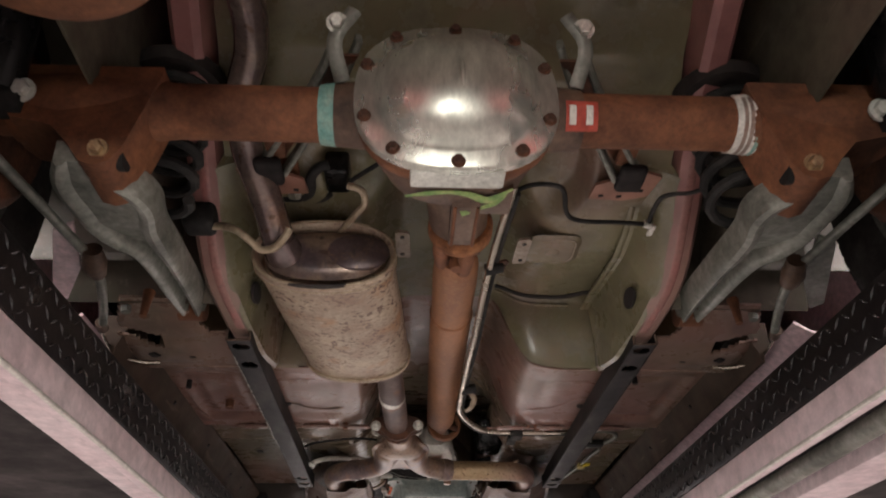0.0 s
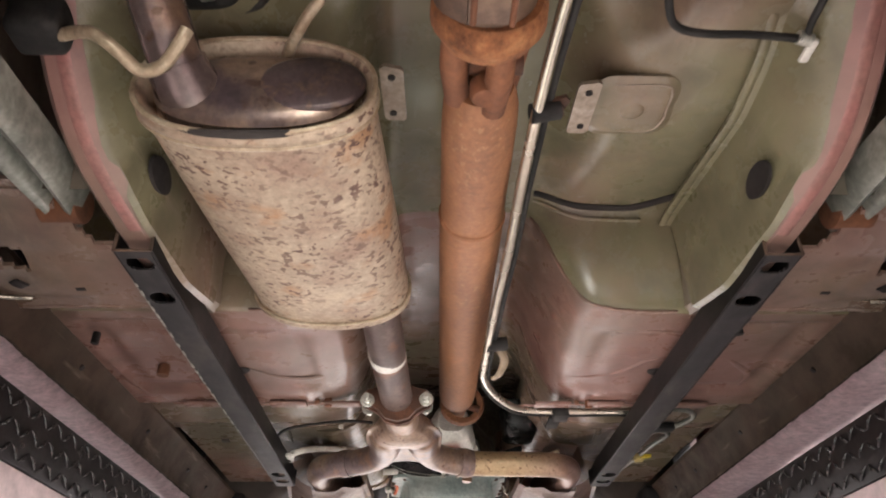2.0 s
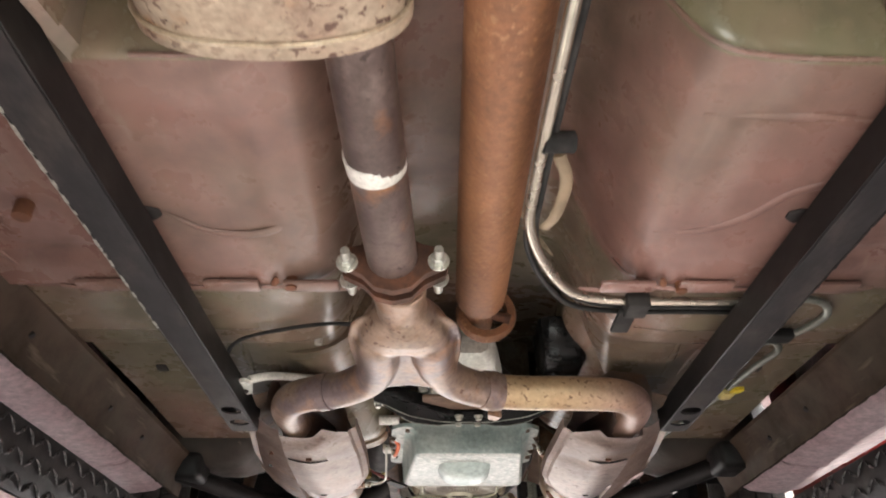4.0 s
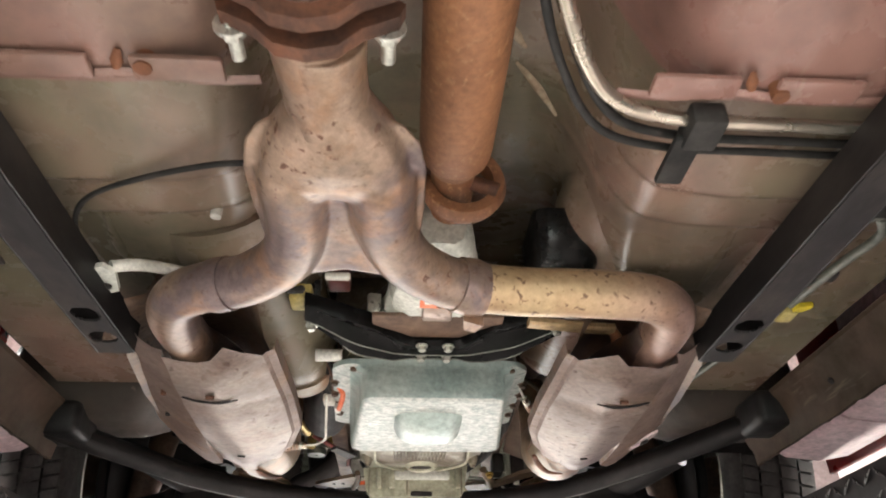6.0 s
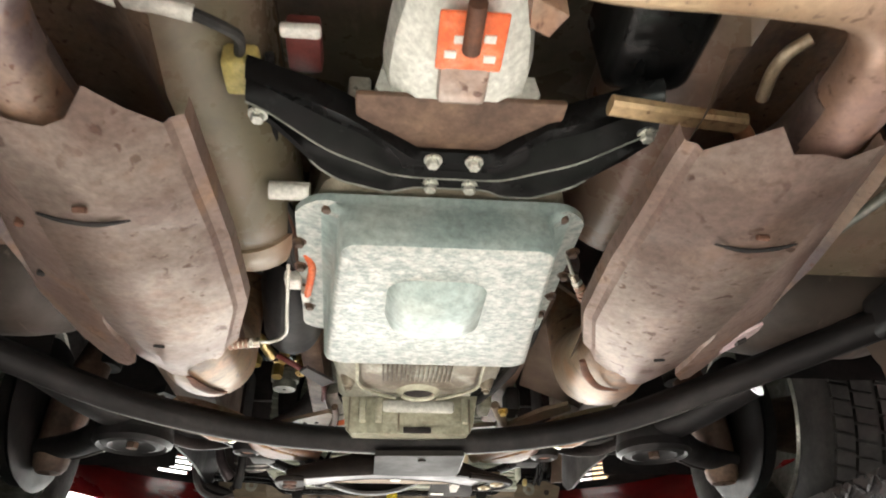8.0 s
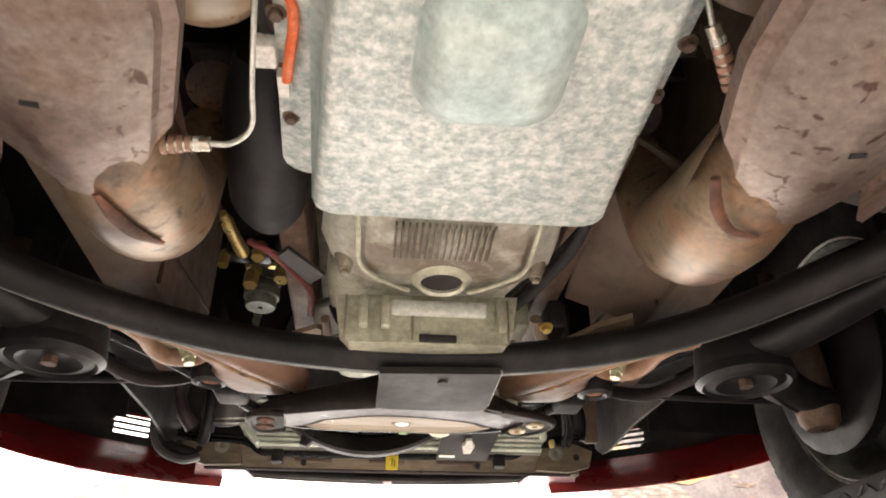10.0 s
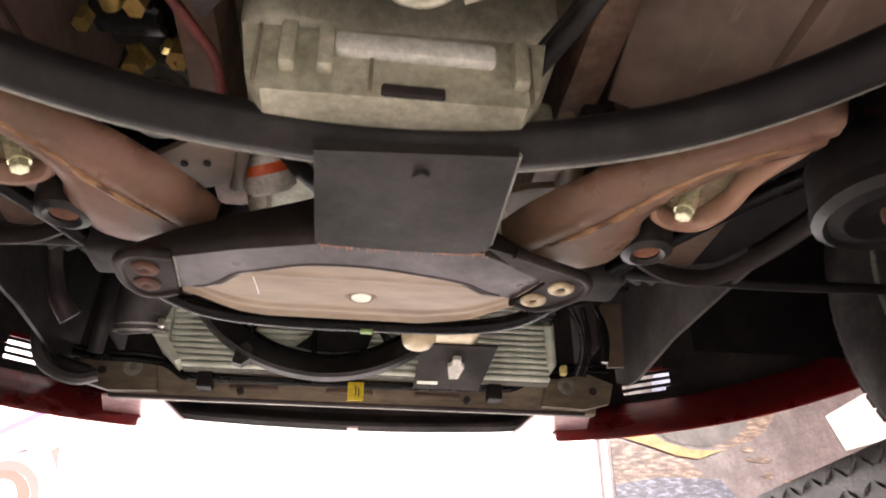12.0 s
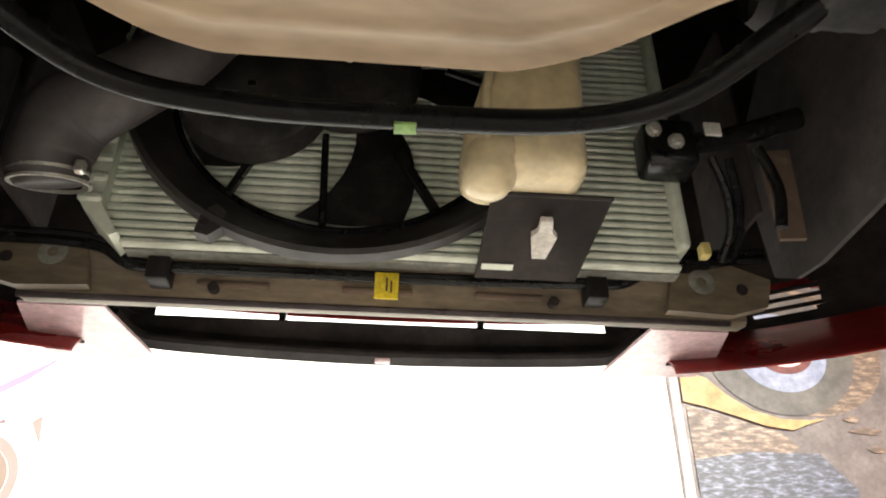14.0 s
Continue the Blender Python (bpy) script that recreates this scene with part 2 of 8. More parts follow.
M["tan"] = mottled("tan_panel", (0.215, 0.160, 0.102), (0.255, 0.193, 0.125), (0.295, 0.228, 0.152), 0.55, 0.0, 5, 25, 0.04, (0.4, 1, 1))
M["cream"] = mottled("cream_plastic", (0.60, 0.495, 0.285), (0.68, 0.575, 0.35), (0.73, 0.635, 0.42), 0.35, 0.0, 6, 20, 0.03)
M["fin"] = mottled("radiator_alloy", (0.50, 0.54, 0.44), (0.62, 0.66, 0.55), (0.68, 0.72, 0.61), 0.45, 0.1, 6, 20, 0.03)
M["yellow"] = mottled("yellow_tag", (0.62, 0.46, 0.02), (0.75, 0.58, 0.03), (0.80, 0.64, 0.06), 0.5, 0.0, 30, 200, 0.05)
M["ochre"] = mottled("ochre_plastic", (0.42, 0.33, 0.10), (0.55, 0.45, 0.16), (0.62, 0.52, 0.22), 0.5, 0.0, 40, 200, 0.1)
M["white"] = mottled("white_plastic", (0.55, 0.53, 0.47), (0.70, 0.68, 0.62), (0.78, 0.76, 0.70), 0.45, 0.0, 30, 200, 0.1)
M["orange"] = mottled("orange_sticker", (0.62, 0.09, 0.02), (0.72, 0.13, 0.03), (0.76, 0.25, 0.12), 0.5, 0.0, 40, 200, 0.1)
M["green"] = mottled("green_mark", (0.12, 0.24, 0.07), (0.22, 0.34, 0.10), (0.36, 0.40, 0.14), 0.6, 0.0, 40, 200, 0.1)
M["teal"] = mottled("teal_mark", (0.12, 0.30, 0.26), (0.20, 0.38, 0.33), (0.30, 0.42, 0.34), 0.6, 0.0, 40, 200, 0.1)
M["brass"] = mottled("brass", (0.42, 0.30, 0.09), (0.58, 0.43, 0.14), (0.70, 0.54, 0.22), 0.35, 0.8, 40, 200, 0.1)
M["steel"] = mottled("bright_tube", (0.42, 0.37, 0.30), (0.52, 0.47, 0.39), (0.60, 0.55, 0.46), 0.24, 0.85, 10, 14, 0.01)
M["liftwhite"] = mottled("lift_white_paint", (0.66, 0.53, 0.55), (0.78, 0.65, 0.67), (0.82, 0.71, 0.73), 0.4, 0.0, 3, 40, 0.1)
M["plate"] = mottled("tread_plate", (0.008, 0.007, 0.008), (0.014, 0.012, 0.013), (0.026, 0.023, 0.024), 0.35, 0.2, 10, 80, 0.2)
M["concrete"] = mottled("concrete", (0.23, 0.21, 0.205), (0.30, 0.275, 0.265), (0.36, 0.33, 0.32), 0.8, 0.0, 1.5, 30, 0.3)
M["wall"] = mottled("garage_wall_paint", (0.50, 0.44, 0.43), (0.60, 0.53, 0.52), (0.66, 0.59, 0.58), 0.7, 0.0, 1.2, 30, 0.2)
m = Mat("stained_bell_alloy", (0.46, 0.45, 0.38), 0.42, 0.35)
sep = m.node("ShaderNodeSeparateXYZ")
m.link(m.tc.outputs["Object"], sep.inputs[0])
rise = m.node("ShaderNodeMapRange")
rise.inputs[1].default_value, rise.inputs[2].default_value = 2.99, 3.09
m.link(sep.outputs[1], rise.inputs[0])
blot = m.noise(22.0, 5, 0.6)
side = m.node("ShaderNodeMath")
side.operation = "ABSOLUTE"
shift = m.node("ShaderNodeMath")
shift.operation = "SUBTRACT"
shift.inputs[1].default_value = 0.024
m.link(sep.outputs[0], shift.inputs[0])
m.link(shift.outputs[0], side.inputs[0])
flank = m.node("ShaderNodeMapRange")
flank.inputs[1].default_value, flank.inputs[2].default_value = 0.115, 0.085
m.link(side.outputs[0], flank.inputs[0])
oil = m.mix(1.0, m.mix(1.0, rise.outputs[0], flank.outputs[0], "MULTIPLY"), m.ramp(blot, [(0.36, grey(0.35)), (0.54, grey(1.0))]), "MULTIPLY")
m.colour(m.mix(1.0, m.mix(oil, (0.56, 0.56, 0.47), (0.135, 0.105, 0.070)), m.ramp(m.noise(120.0, 4, 0.7), [(0.3, grey(0.7)), (0.7, grey(1.15))]), "MULTIPLY"))
m.bump(m.noise(140.0, 3, 0.6), 0.3, 0.001)
M["bell"] = m
M["support"] = mottled("support_grime", (0.088, 0.070, 0.045), (0.138, 0.111, 0.074), (0.205, 0.165, 0.11), 0.5, 0.0, 10, 80, 0.2, (0.3, 1, 1))
M["platewear"] = mottled("worn_tread", (0.010, 0.009, 0.010), (0.018, 0.016, 0.017), (0.09, 0.085, 0.085), 0.25, 0.2, 30, 200, 0.1, spread=0.24)
M["mud"] = mottled("poster_mud", (0.092, 0.071, 0.069), (0.135, 0.104, 0.100), (0.185, 0.149, 0.146), 0.4, 0.0, 10, 60, 0.0)
M["mudblue"] = mottled("poster_water", (0.045, 0.042, 0.050), (0.075, 0.077, 0.105), (0.24, 0.25, 0.36), 0.4, 0.0, 26, 90, 0.0, (1, 1, 3.5))
M["mudorange"] = mottled("poster_splash", (0.075, 0.055, 0.045), (0.15, 0.095, 0.065), (0.36, 0.25, 0.18), 0.4, 0.0, 22, 90, 0.0, (1, 1, 3.5))
M["postertyre"] = mottled("poster_tyre", (0.060, 0.050, 0.045), (0.090, 0.075, 0.066), (0.125, 0.105, 0.09), 0.4, 0.0, 8, 40, 0.0)
M["posterblue"] = mottled("poster_blue", (0.16, 0.18, 0.27), (0.24, 0.26, 0.37), (0.32, 0.34, 0.46), 0.4, 0.0, 8, 40, 0.0)
M["posteryellow"] = mottled("poster_yellow", (0.42, 0.25, 0.09), (0.50, 0.32, 0.12), (0.54, 0.38, 0.18), 0.4, 0.0, 8, 40, 0.0)
M["paleposter"] = mottled("pale_poster", (0.48, 0.42, 0.43), (0.56, 0.50, 0.51), (0.62, 0.57, 0.57), 0.5, 0.0, 3, 40, 0.0)
M["lowwall"] = mottled("dark_grey_wall_paint", (0.045, 0.040, 0.040), (0.065, 0.058, 0.057), (0.085, 0.075, 0.073), 0.6, 0.0, 1.2, 30, 0.2)
# near-black with little gloss; also carries the shade of the arm hollows
M["deepblack"] = mottled("deep_black_casting", (0.006, 0.006, 0.006), (0.011, 0.010, 0.010), (0.022, 0.020, 0.019), 0.5, 0.0, 14, 90, 0.2)
M["satin"] = mottled("satin_black_paint", (0.003, 0.003, 0.003), (0.0045, 0.0043, 0.0043), (0.008, 0.0075, 0.0075), 0.26, 0.0, 12, 80, 0.01)
M["satin"].set("Specular IOR Level", 0.11)
M["deepblack"].set("Specular IOR Level", 0.3)
M["coverlt"] = mottled("dull_cast_cover", (0.27, 0.265, 0.19), (0.43, 0.425, 0.32), (0.56, 0.555, 0.44), 0.45, 0.2, 16, 120, 0.3)
M["black"].set("Specular IOR Level", 0.25)
M["catpipe"] = speckled("baked_downpipe", (0.205, 0.146, 0.092), (0.098, 0.066, 0.046), (0.070, 0.040, 0.026), 0.36, 0.4, 60, 0.31, 0.42, (1, 1, 1), (0.25, 0.135, 0.070), 0.48, 20.0)
M["redsticker"] = mottled("red_sticker", (0.30, 0.035, 0.02), (0.42, 0.055, 0.03), (0.50, 0.10, 0.06), 0.5, 0.0, 40, 200, 0.1)
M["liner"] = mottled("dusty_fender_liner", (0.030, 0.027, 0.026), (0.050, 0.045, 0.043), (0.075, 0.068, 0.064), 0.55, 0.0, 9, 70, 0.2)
M["railbrown"] = overspray("front_rail_grime", (0.120, 0.094, 0.064), (0.160, 0.104, 0.080), 0.3, 0.7, 5.0, 0.45)
M["cradle"] = overspray("cradle_overspray", (0.290, 0.215, 0.135), (0.345, 0.195, 0.135), 0.34, 0.66, 10.0, 0.30)
M["boxgrime"] = overspray("torque_box_grime", (0.036, 0.029, 0.022), (0.056, 0.038, 0.029), 0.3, 0.7, 9.0, 0.6)
M["seamrust"] = mottled("rusty_seam", (0.13, 0.065, 0.028), (0.24, 0.125, 0.05), (0.33, 0.20, 0.10), 0.7, 0.0, 40, 150, 0.3)
M["palebolt"] = mottled("pale_passivated_bolt", (0.50, 0.50, 0.30), (0.64, 0.64, 0.42), (0.74, 0.74, 0.52), 0.25, 0.4, 40, 200, 0.1)
M["washer"] = mottled("dull_washer", (0.20, 0.155, 0.085), (0.34, 0.28, 0.17), (0.46, 0.40, 0.27), 0.5, 0.4, 60, 200, 0.3)
M["platebrown"] = mottled("dusty_brown_plate", (0.0095, 0.0078, 0.0064), (0.0142, 0.0117, 0.0097), (0.023, 0.019, 0.016), 0.6, 0.1, 9, 120, 0.1)
M["fanplastic"] = mottled("dusty_fan_plastic", (0.014, 0.0125, 0.012), (0.021, 0.019, 0.018), (0.036, 0.032, 0.030), 0.5, 0.0, 14, 90, 0.1)
M["cradleweb"] = overspray("cradle_panel_grime", (0.200, 0.165, 0.105), (0.225, 0.160, 0.112), 0.34, 0.66, 14.0, 0.40)
M["redhose"] = mottled("red_rubber", (0.10, 0.025, 0.022), (0.15, 0.035, 0.030), (0.20, 0.05, 0.04), 0.5, 0.0, 20, 120, 0.1)
M["brownplate"] = mottled("dark_brown_sheet", (0.008, 0.0055, 0.0045), (0.0125, 0.0088, 0.007), (0.026, 0.0175, 0.0125), 0.6, 0.2, 12, 80, 0.2)
M["wing"] = mottled("pinkish_bare_steel", (0.032, 0.025, 0.0255), (0.047, 0.037, 0.038), (0.066, 0.053, 0.054), 0.36, 0.25, 14, 90, 0.05)
for name in ("rubber", "dark", "blackmatt", "tyre", "plate", "brownplate", "platebrown", "plum", "tan", "wing"):
    M[name].set("Specular IOR Level", 0.22)
# banner sheet and prints emit, so overexposure is put into their colours
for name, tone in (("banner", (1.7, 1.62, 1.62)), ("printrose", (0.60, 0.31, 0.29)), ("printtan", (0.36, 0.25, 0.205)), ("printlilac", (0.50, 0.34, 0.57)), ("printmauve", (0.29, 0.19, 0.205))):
    m = Mat("emissive_" + name, tuple(min(0.85, v * 0.4) for v in tone), 0.6)
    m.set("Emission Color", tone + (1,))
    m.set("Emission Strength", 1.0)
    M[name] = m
# the door panel emits, which keeps it blown out to white
M["glow"] = Mat("emissive_door_panel", (0.9, 0.88, 0.87), 0.6)
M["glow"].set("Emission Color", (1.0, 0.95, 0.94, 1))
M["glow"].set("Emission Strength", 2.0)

# ---- mesh helpers ----


def root(name, at, label, category, group="", kind=""):
    ob = new(name)
    ob.location = at
    return tagged(ob, label, category, group, kind)


def set_parent(ob, parent):
    if parent is not None:
        ob.parent = parent
        if parent.type == "EMPTY":
            ob.matrix_parent_inverse = Matrix.Translation(-parent.location)


def to_mesh(name, bm, material, smooth=40):
    bmesh.ops.recalc_face_normals(bm, faces=bm.faces)
    me = bpy.data.meshes.new(name)
    for f in bm.faces:
        f.smooth = smooth > 0
    if smooth:
        for e in bm.edges:
            if len(e.link_faces) == 2 and e.calc_face_angle(0) > radians(smooth):
                e.smooth = False
    bm.to_mesh(me)
    bm.free()
    me.materials.append(M[material].m)
    return me


def part(name, bm, material, parent, label="", smooth=40):
    ob = new(name, to_mesh(name, bm, material, smooth))
    set_parent(ob, parent)
    if label:
        tagged(ob, label)
    return ob


def piece(name, me, m, parent, label=""):
    ob = new(name, me)
    set_parent(ob, parent)
    ob.matrix_basis = m
    if label:
        tagged(ob, label)
    return ob


def box(x0, x1, y0, y1, z0, z1, bevel=0.003, seg=2, bm=None):
    own = bmesh.new()
    bmesh.ops.create_cube(own, size=1)
    for v in own.verts:
        v.co = Vector(((x0 + x1) / 2 + v.co.x * (x1 - x0), (y0 + y1) / 2 + v.co.y * (y1 - y0), (z0 + z1) / 2 + v.co.z * (z1 - z0)))
    if bevel:
        bmesh.ops.bevel(own, geom=own.edges[:], offset=bevel, segments=seg, affect="EDGES", profile=0.5)
    return own if bm is None else join(bm, own)


def join(bm, other, m=None):
    if m is not None:
        bmesh.ops.transform(other, matrix=m, verts=other.verts)
    me = bpy.data.meshes.new("scratch")
    other.to_mesh(me)
    other.free()
    bm.from_mesh(me)
    bpy.data.meshes.remove(me)
    return bm


def smooth_line(pts, steps=6):
    """A Catmull-Rom line through the points."""
    p = [Vector(q) for q in pts]
    p = [2 * p[0] - p[1]] + p + [2 * p[-1] - p[-2]]
    out = []
    for i in range(1, len(p) - 2):
        a, b, c, d = p[i - 1:i + 3]
        for k in range(steps):
            t = k / steps
            out.append(0.5 * ((2 * b) + (c - a) * t + (2 * a - 5 * b + 4 * c - d) * t * t + (3 * b - a - 3 * c + d) * t ** 3))
    out.append(p[-2])
    return out


def ring_loft(rings, caps=True, closed=True, bm=None):
    bm = bmesh.new() if bm is None else bm
    rows = [[bm.verts.new(v) for v in ring] for ring in rings]
    n = len(rows[0])
    for a, b in zip(rows, rows[1:]):
        for i in range(n if closed else n - 1):
            j = (i + 1) % n
            bm.faces.new((a[i], a[j], b[j], b[i]))
    if caps and closed:
        bm.faces.new(rows[0][::-1])
        bm.faces.new(rows[-1])
    return bm


def tube(pts, r, seg=14, steps=6, flat=1.0, caps=True, bm=None, profile=None):
    """A round (or profiled) bar swept along a smooth line. r: one radius or one for each point."""
    line = smooth_line(pts, steps) if steps > 1 else [Vector(p) for p in pts]
    n = len(line)
    rad = [r] * n if isinstance(r, (int, float)) else [np.interp(i / (n - 1) * (len(r) - 1), range(len(r)), r) for i in range(n)]
    rings, up = [], None
    for i in range(n):
        tan = (line[min(i + 1, n - 1)] - line[max(i - 1, 0)]).normalized()
        if up is None:
            up = Vector((0, 0, 1)) if abs(tan.z) < 0.9 else Vector((0, 1, 0))
        up = (up - tan * up.dot(tan)).normalized()
        side = tan.cross(up)
        if profile:
            rings.append([line[i] + side * a + up * b for a, b in profile])
        else:
            rings.append([line[i] + side * (rad[i] * math.cos(2 * math.pi * k / seg)) + up * (rad[i] * flat * math.sin(2 * math.pi * k / seg)) for k in range(seg)])
    return ring_loft(rings, caps, True, bm)


def rod(a, b, r, seg=14, bm=None, r2=None):
    return tube([a, b], [r, r if r2 is None else r2], seg, 1, bm=bm)


def rect_profile(w, h, c=0.004):
    """A rectangle with cut corners, centred, for swept box sections."""
    w, h = w / 2, h / 2
    return [(-w + c, -h), (w - c, -h), (w, -h + c), (w, h - c), (w - c, h), (-w + c, h), (-w, h - c), (-w, -h + c)]


def prism(poly, axis, a0, a1, bevel=0.002, seg=2):
    """A polygon pushed along an axis. axis z: poly in x, y; y: poly in x, z; x: poly in y, z."""
    def place(p, a):
        return {"z": (p[0], p[1], a), "y": (p[0], a, p[1]), "x": (a, p[0], p[1])}[axis]
    bm = ring_loft([[place(p, a0) for p in poly], [place(p, a1) for p in poly]])
    if bevel:
        sharp = [e for e in bm.edges if len(e.link_faces) == 2 and e.calc_face_angle(0) > 0.6]
        bmesh.ops.bevel(bm, geom=sharp, offset=bevel, segments=seg, affect="EDGES", profile=0.5)
    return bm


def bolt_mesh(name, r, h, material, washer=1.45):
    """A hexagon bolt head on its washer, standing along +z."""
    bm = bmesh.new()
    join(bm, rod((0, 0, 0), (0, 0, h * 0.25), r * washer, 14))
    hexa = [(r * math.cos(k * math.pi / 3), r * math.sin(k * math.pi / 3)) for k in range(6)]
    join(bm, ring_loft([[(a, b, h * 0.25) for a, b in hexa], [(a, b, h * 0.9) for a, b in hexa], [(a * 0.8, b * 0.8, h) for a, b in hexa]]))
    return to_mesh(name, bm, material, 30)


def aim(at, direction):
    """A pose at a place with its z axis along a direction."""
    return Matrix.Translation(at) @ Vector(direction).to_track_quat("Z", "Y").to_matrix().to_4x4()


def lathe(profile, seg=32, axis="x", centre=(0, 0, 0), a0=0.0, a1=2 * math.pi, bm=None):
    """Turns (along, radius) pairs about an axis."""
    full = abs(a1 - a0 - 2 * math.pi) < 1e-6
    rings = []
    for k in range(seg + (0 if full else 1)):
        a = a0 + (a1 - a0) * k / seg
        c, s = math.cos(a), math.sin(a)
        ring = []
        for u, r in profile:
            v = {"x": (u, r * c, r * s), "y": (r * c, u, r * s), "z": (r * c, r * s, u)}[axis]
            ring.append(Vector(centre) + Vector(v))
        rings.append(ring)
    bm = bmesh.new() if bm is None else bm
    rows = [[bm.verts.new(v) for v in ring] for ring in rings]
    n = len(profile)
    for i in range(seg):
        a, b = rows[i], rows[(i + 1) % len(rows)]
        for j in range(n - 1):
            bm.faces.new((a[j], a[j + 1], b[j + 1], b[j]))
    return bm


def sstep(a, b, v):
    t = min(1.0, max(0.0, (v - a) / (b - a)))
    return t * t * (3 - 2 * t)


def sheet(fn, xs, ys, thick=0.004, keep=None):
    """A pressed sheet z = fn(x, y) with a thickness, open where keep(x, y) is false."""
    bm = bmesh.new()
    low = [[bm.verts.new((x, y, fn(x, y))) for x in xs] for y in ys]
    high = [[bm.verts.new((x, y, fn(x, y) + thick)) for x in xs] for y in ys]
    used = {}
    for j in range(len(ys) - 1):
        for i in range(len(xs) - 1):
            if keep is None or keep((xs[i] + xs[i + 1]) / 2, (ys[j] + ys[j + 1]) / 2):
                used[i, j] = True
    for (i, j) in used:
        bm.faces.new((low[j][i], low[j + 1][i], low[j + 1][i + 1], low[j][i + 1]))
        bm.faces.new((high[j][i], high[j][i + 1], high[j + 1][i + 1], high[j + 1][i]))
        for di, dj, a, b in ((-1, 0, (i, j), (i, j + 1)), (1, 0, (i + 1, j + 1), (i + 1, j)), (0, -1, (i + 1, j), (i, j)), (0, 1, (i, j + 1), (i + 1, j + 1))):
            if (i + di, j + dj) not in used:
                bm.faces.new((low[a[1]][a[0]], low[b[1]][b[0]], high[b[1]][b[0]], high[a[1]][a[0]]))
    bmesh.ops.delete(bm, geom=[v for v in bm.verts if not v.link_faces], context="VERTS")
    return bm


def span(a, b, step):
    n = max(1, round((b - a) / step))
    return [a + (b - a) * i / n for i in range(n + 1)]


def rrect(x0, x1, y0, y1, z, r, seg=4):
    out = []
    for cx, cy, a0 in ((x1 - r, y1 - r, 0), (x0 + r, y1 - r, 90), (x0 + r, y0 + r, 180), (x1 - r, y0 + r, 270)):
        for k in range(seg + 1):
            a = math.radians(a0 + 90 * k / seg)
            out.append((cx + r * math.cos(a), cy + r * math.sin(a), z))
    return out


# ---- the garage ----


garage_floor = tagged(part("floor", box(-5, 5, -4, 5.6, -0.2, 0.0, 0), "concrete", None, smooth=0), "grey concrete garage floor", "floor", kind="structure")
for nm, bx in (("wall_north", (-5, 5, 5.6, 5.75, 0, 4.2)), ("wall_south", (-5, 5, -4.15, -4, 0, 4.2)), ("wall_west", (-5.15, -5, -4, 5.6, 0, 4.2)), ("wall_east", (5, 5.15, -4, 5.6, 0, 4.2))):
    tagged(part(nm, box(*bx, 0), "wall", None, smooth=0), "pale pinkish painted garage wall", "wall", kind="structure")
# added dark facings, unseen, that cut bounce from the lower side walls
for nm, x0, x1 in (("trim_west", -5.0, -4.97), ("trim_east", 4.97, 5.0)):
    tagged(part(nm, box(x0, x1, -4, 5.6, 0.0, 1.75, 0), "lowwall", None, smooth=0), "added dark grey wall facing that keeps low bounce light down", "wall", kind="structure")
tagged(part("ceiling", box(-5.15, 5.15, -4.15, 5.75, 4.2, 4.35, 0), "wall", None, smooth=0), "pale garage ceiling", "ceiling", kind="structure")
tagged(part("door_1", box(-0.990, 0.93, 5.55, 5.59, 0.3, 3.6, 0.004), "glow", None, smooth=0), "bright white emissive garage door panel", "door", kind="structure")

# ---- car body seen from below ----
CX = 0.015  # tunnel's middle


def tunnel_half(y):
    return float(np.interp(y, [0.9, 1.2, 1.9, 2.3, 2.6, 2.9, 3.1], [0.085, 0.095, 0.10, 0.135, 0.19, 0.245, 0.27]))


# how far the tunnel flank has risen to the roof, by the distance from its middle
FLANK_A = [0.05, 0.075, 0.10, 0.115, 0.13, 0.145, 0.16, 0.175, 0.19, 0.22, 0.26]
FLANK_K = [1.0, 0.995, 0.965, 0.88, 0.68, 0.44, 0.24, 0.12, 0.06, 0.02, 0.0]


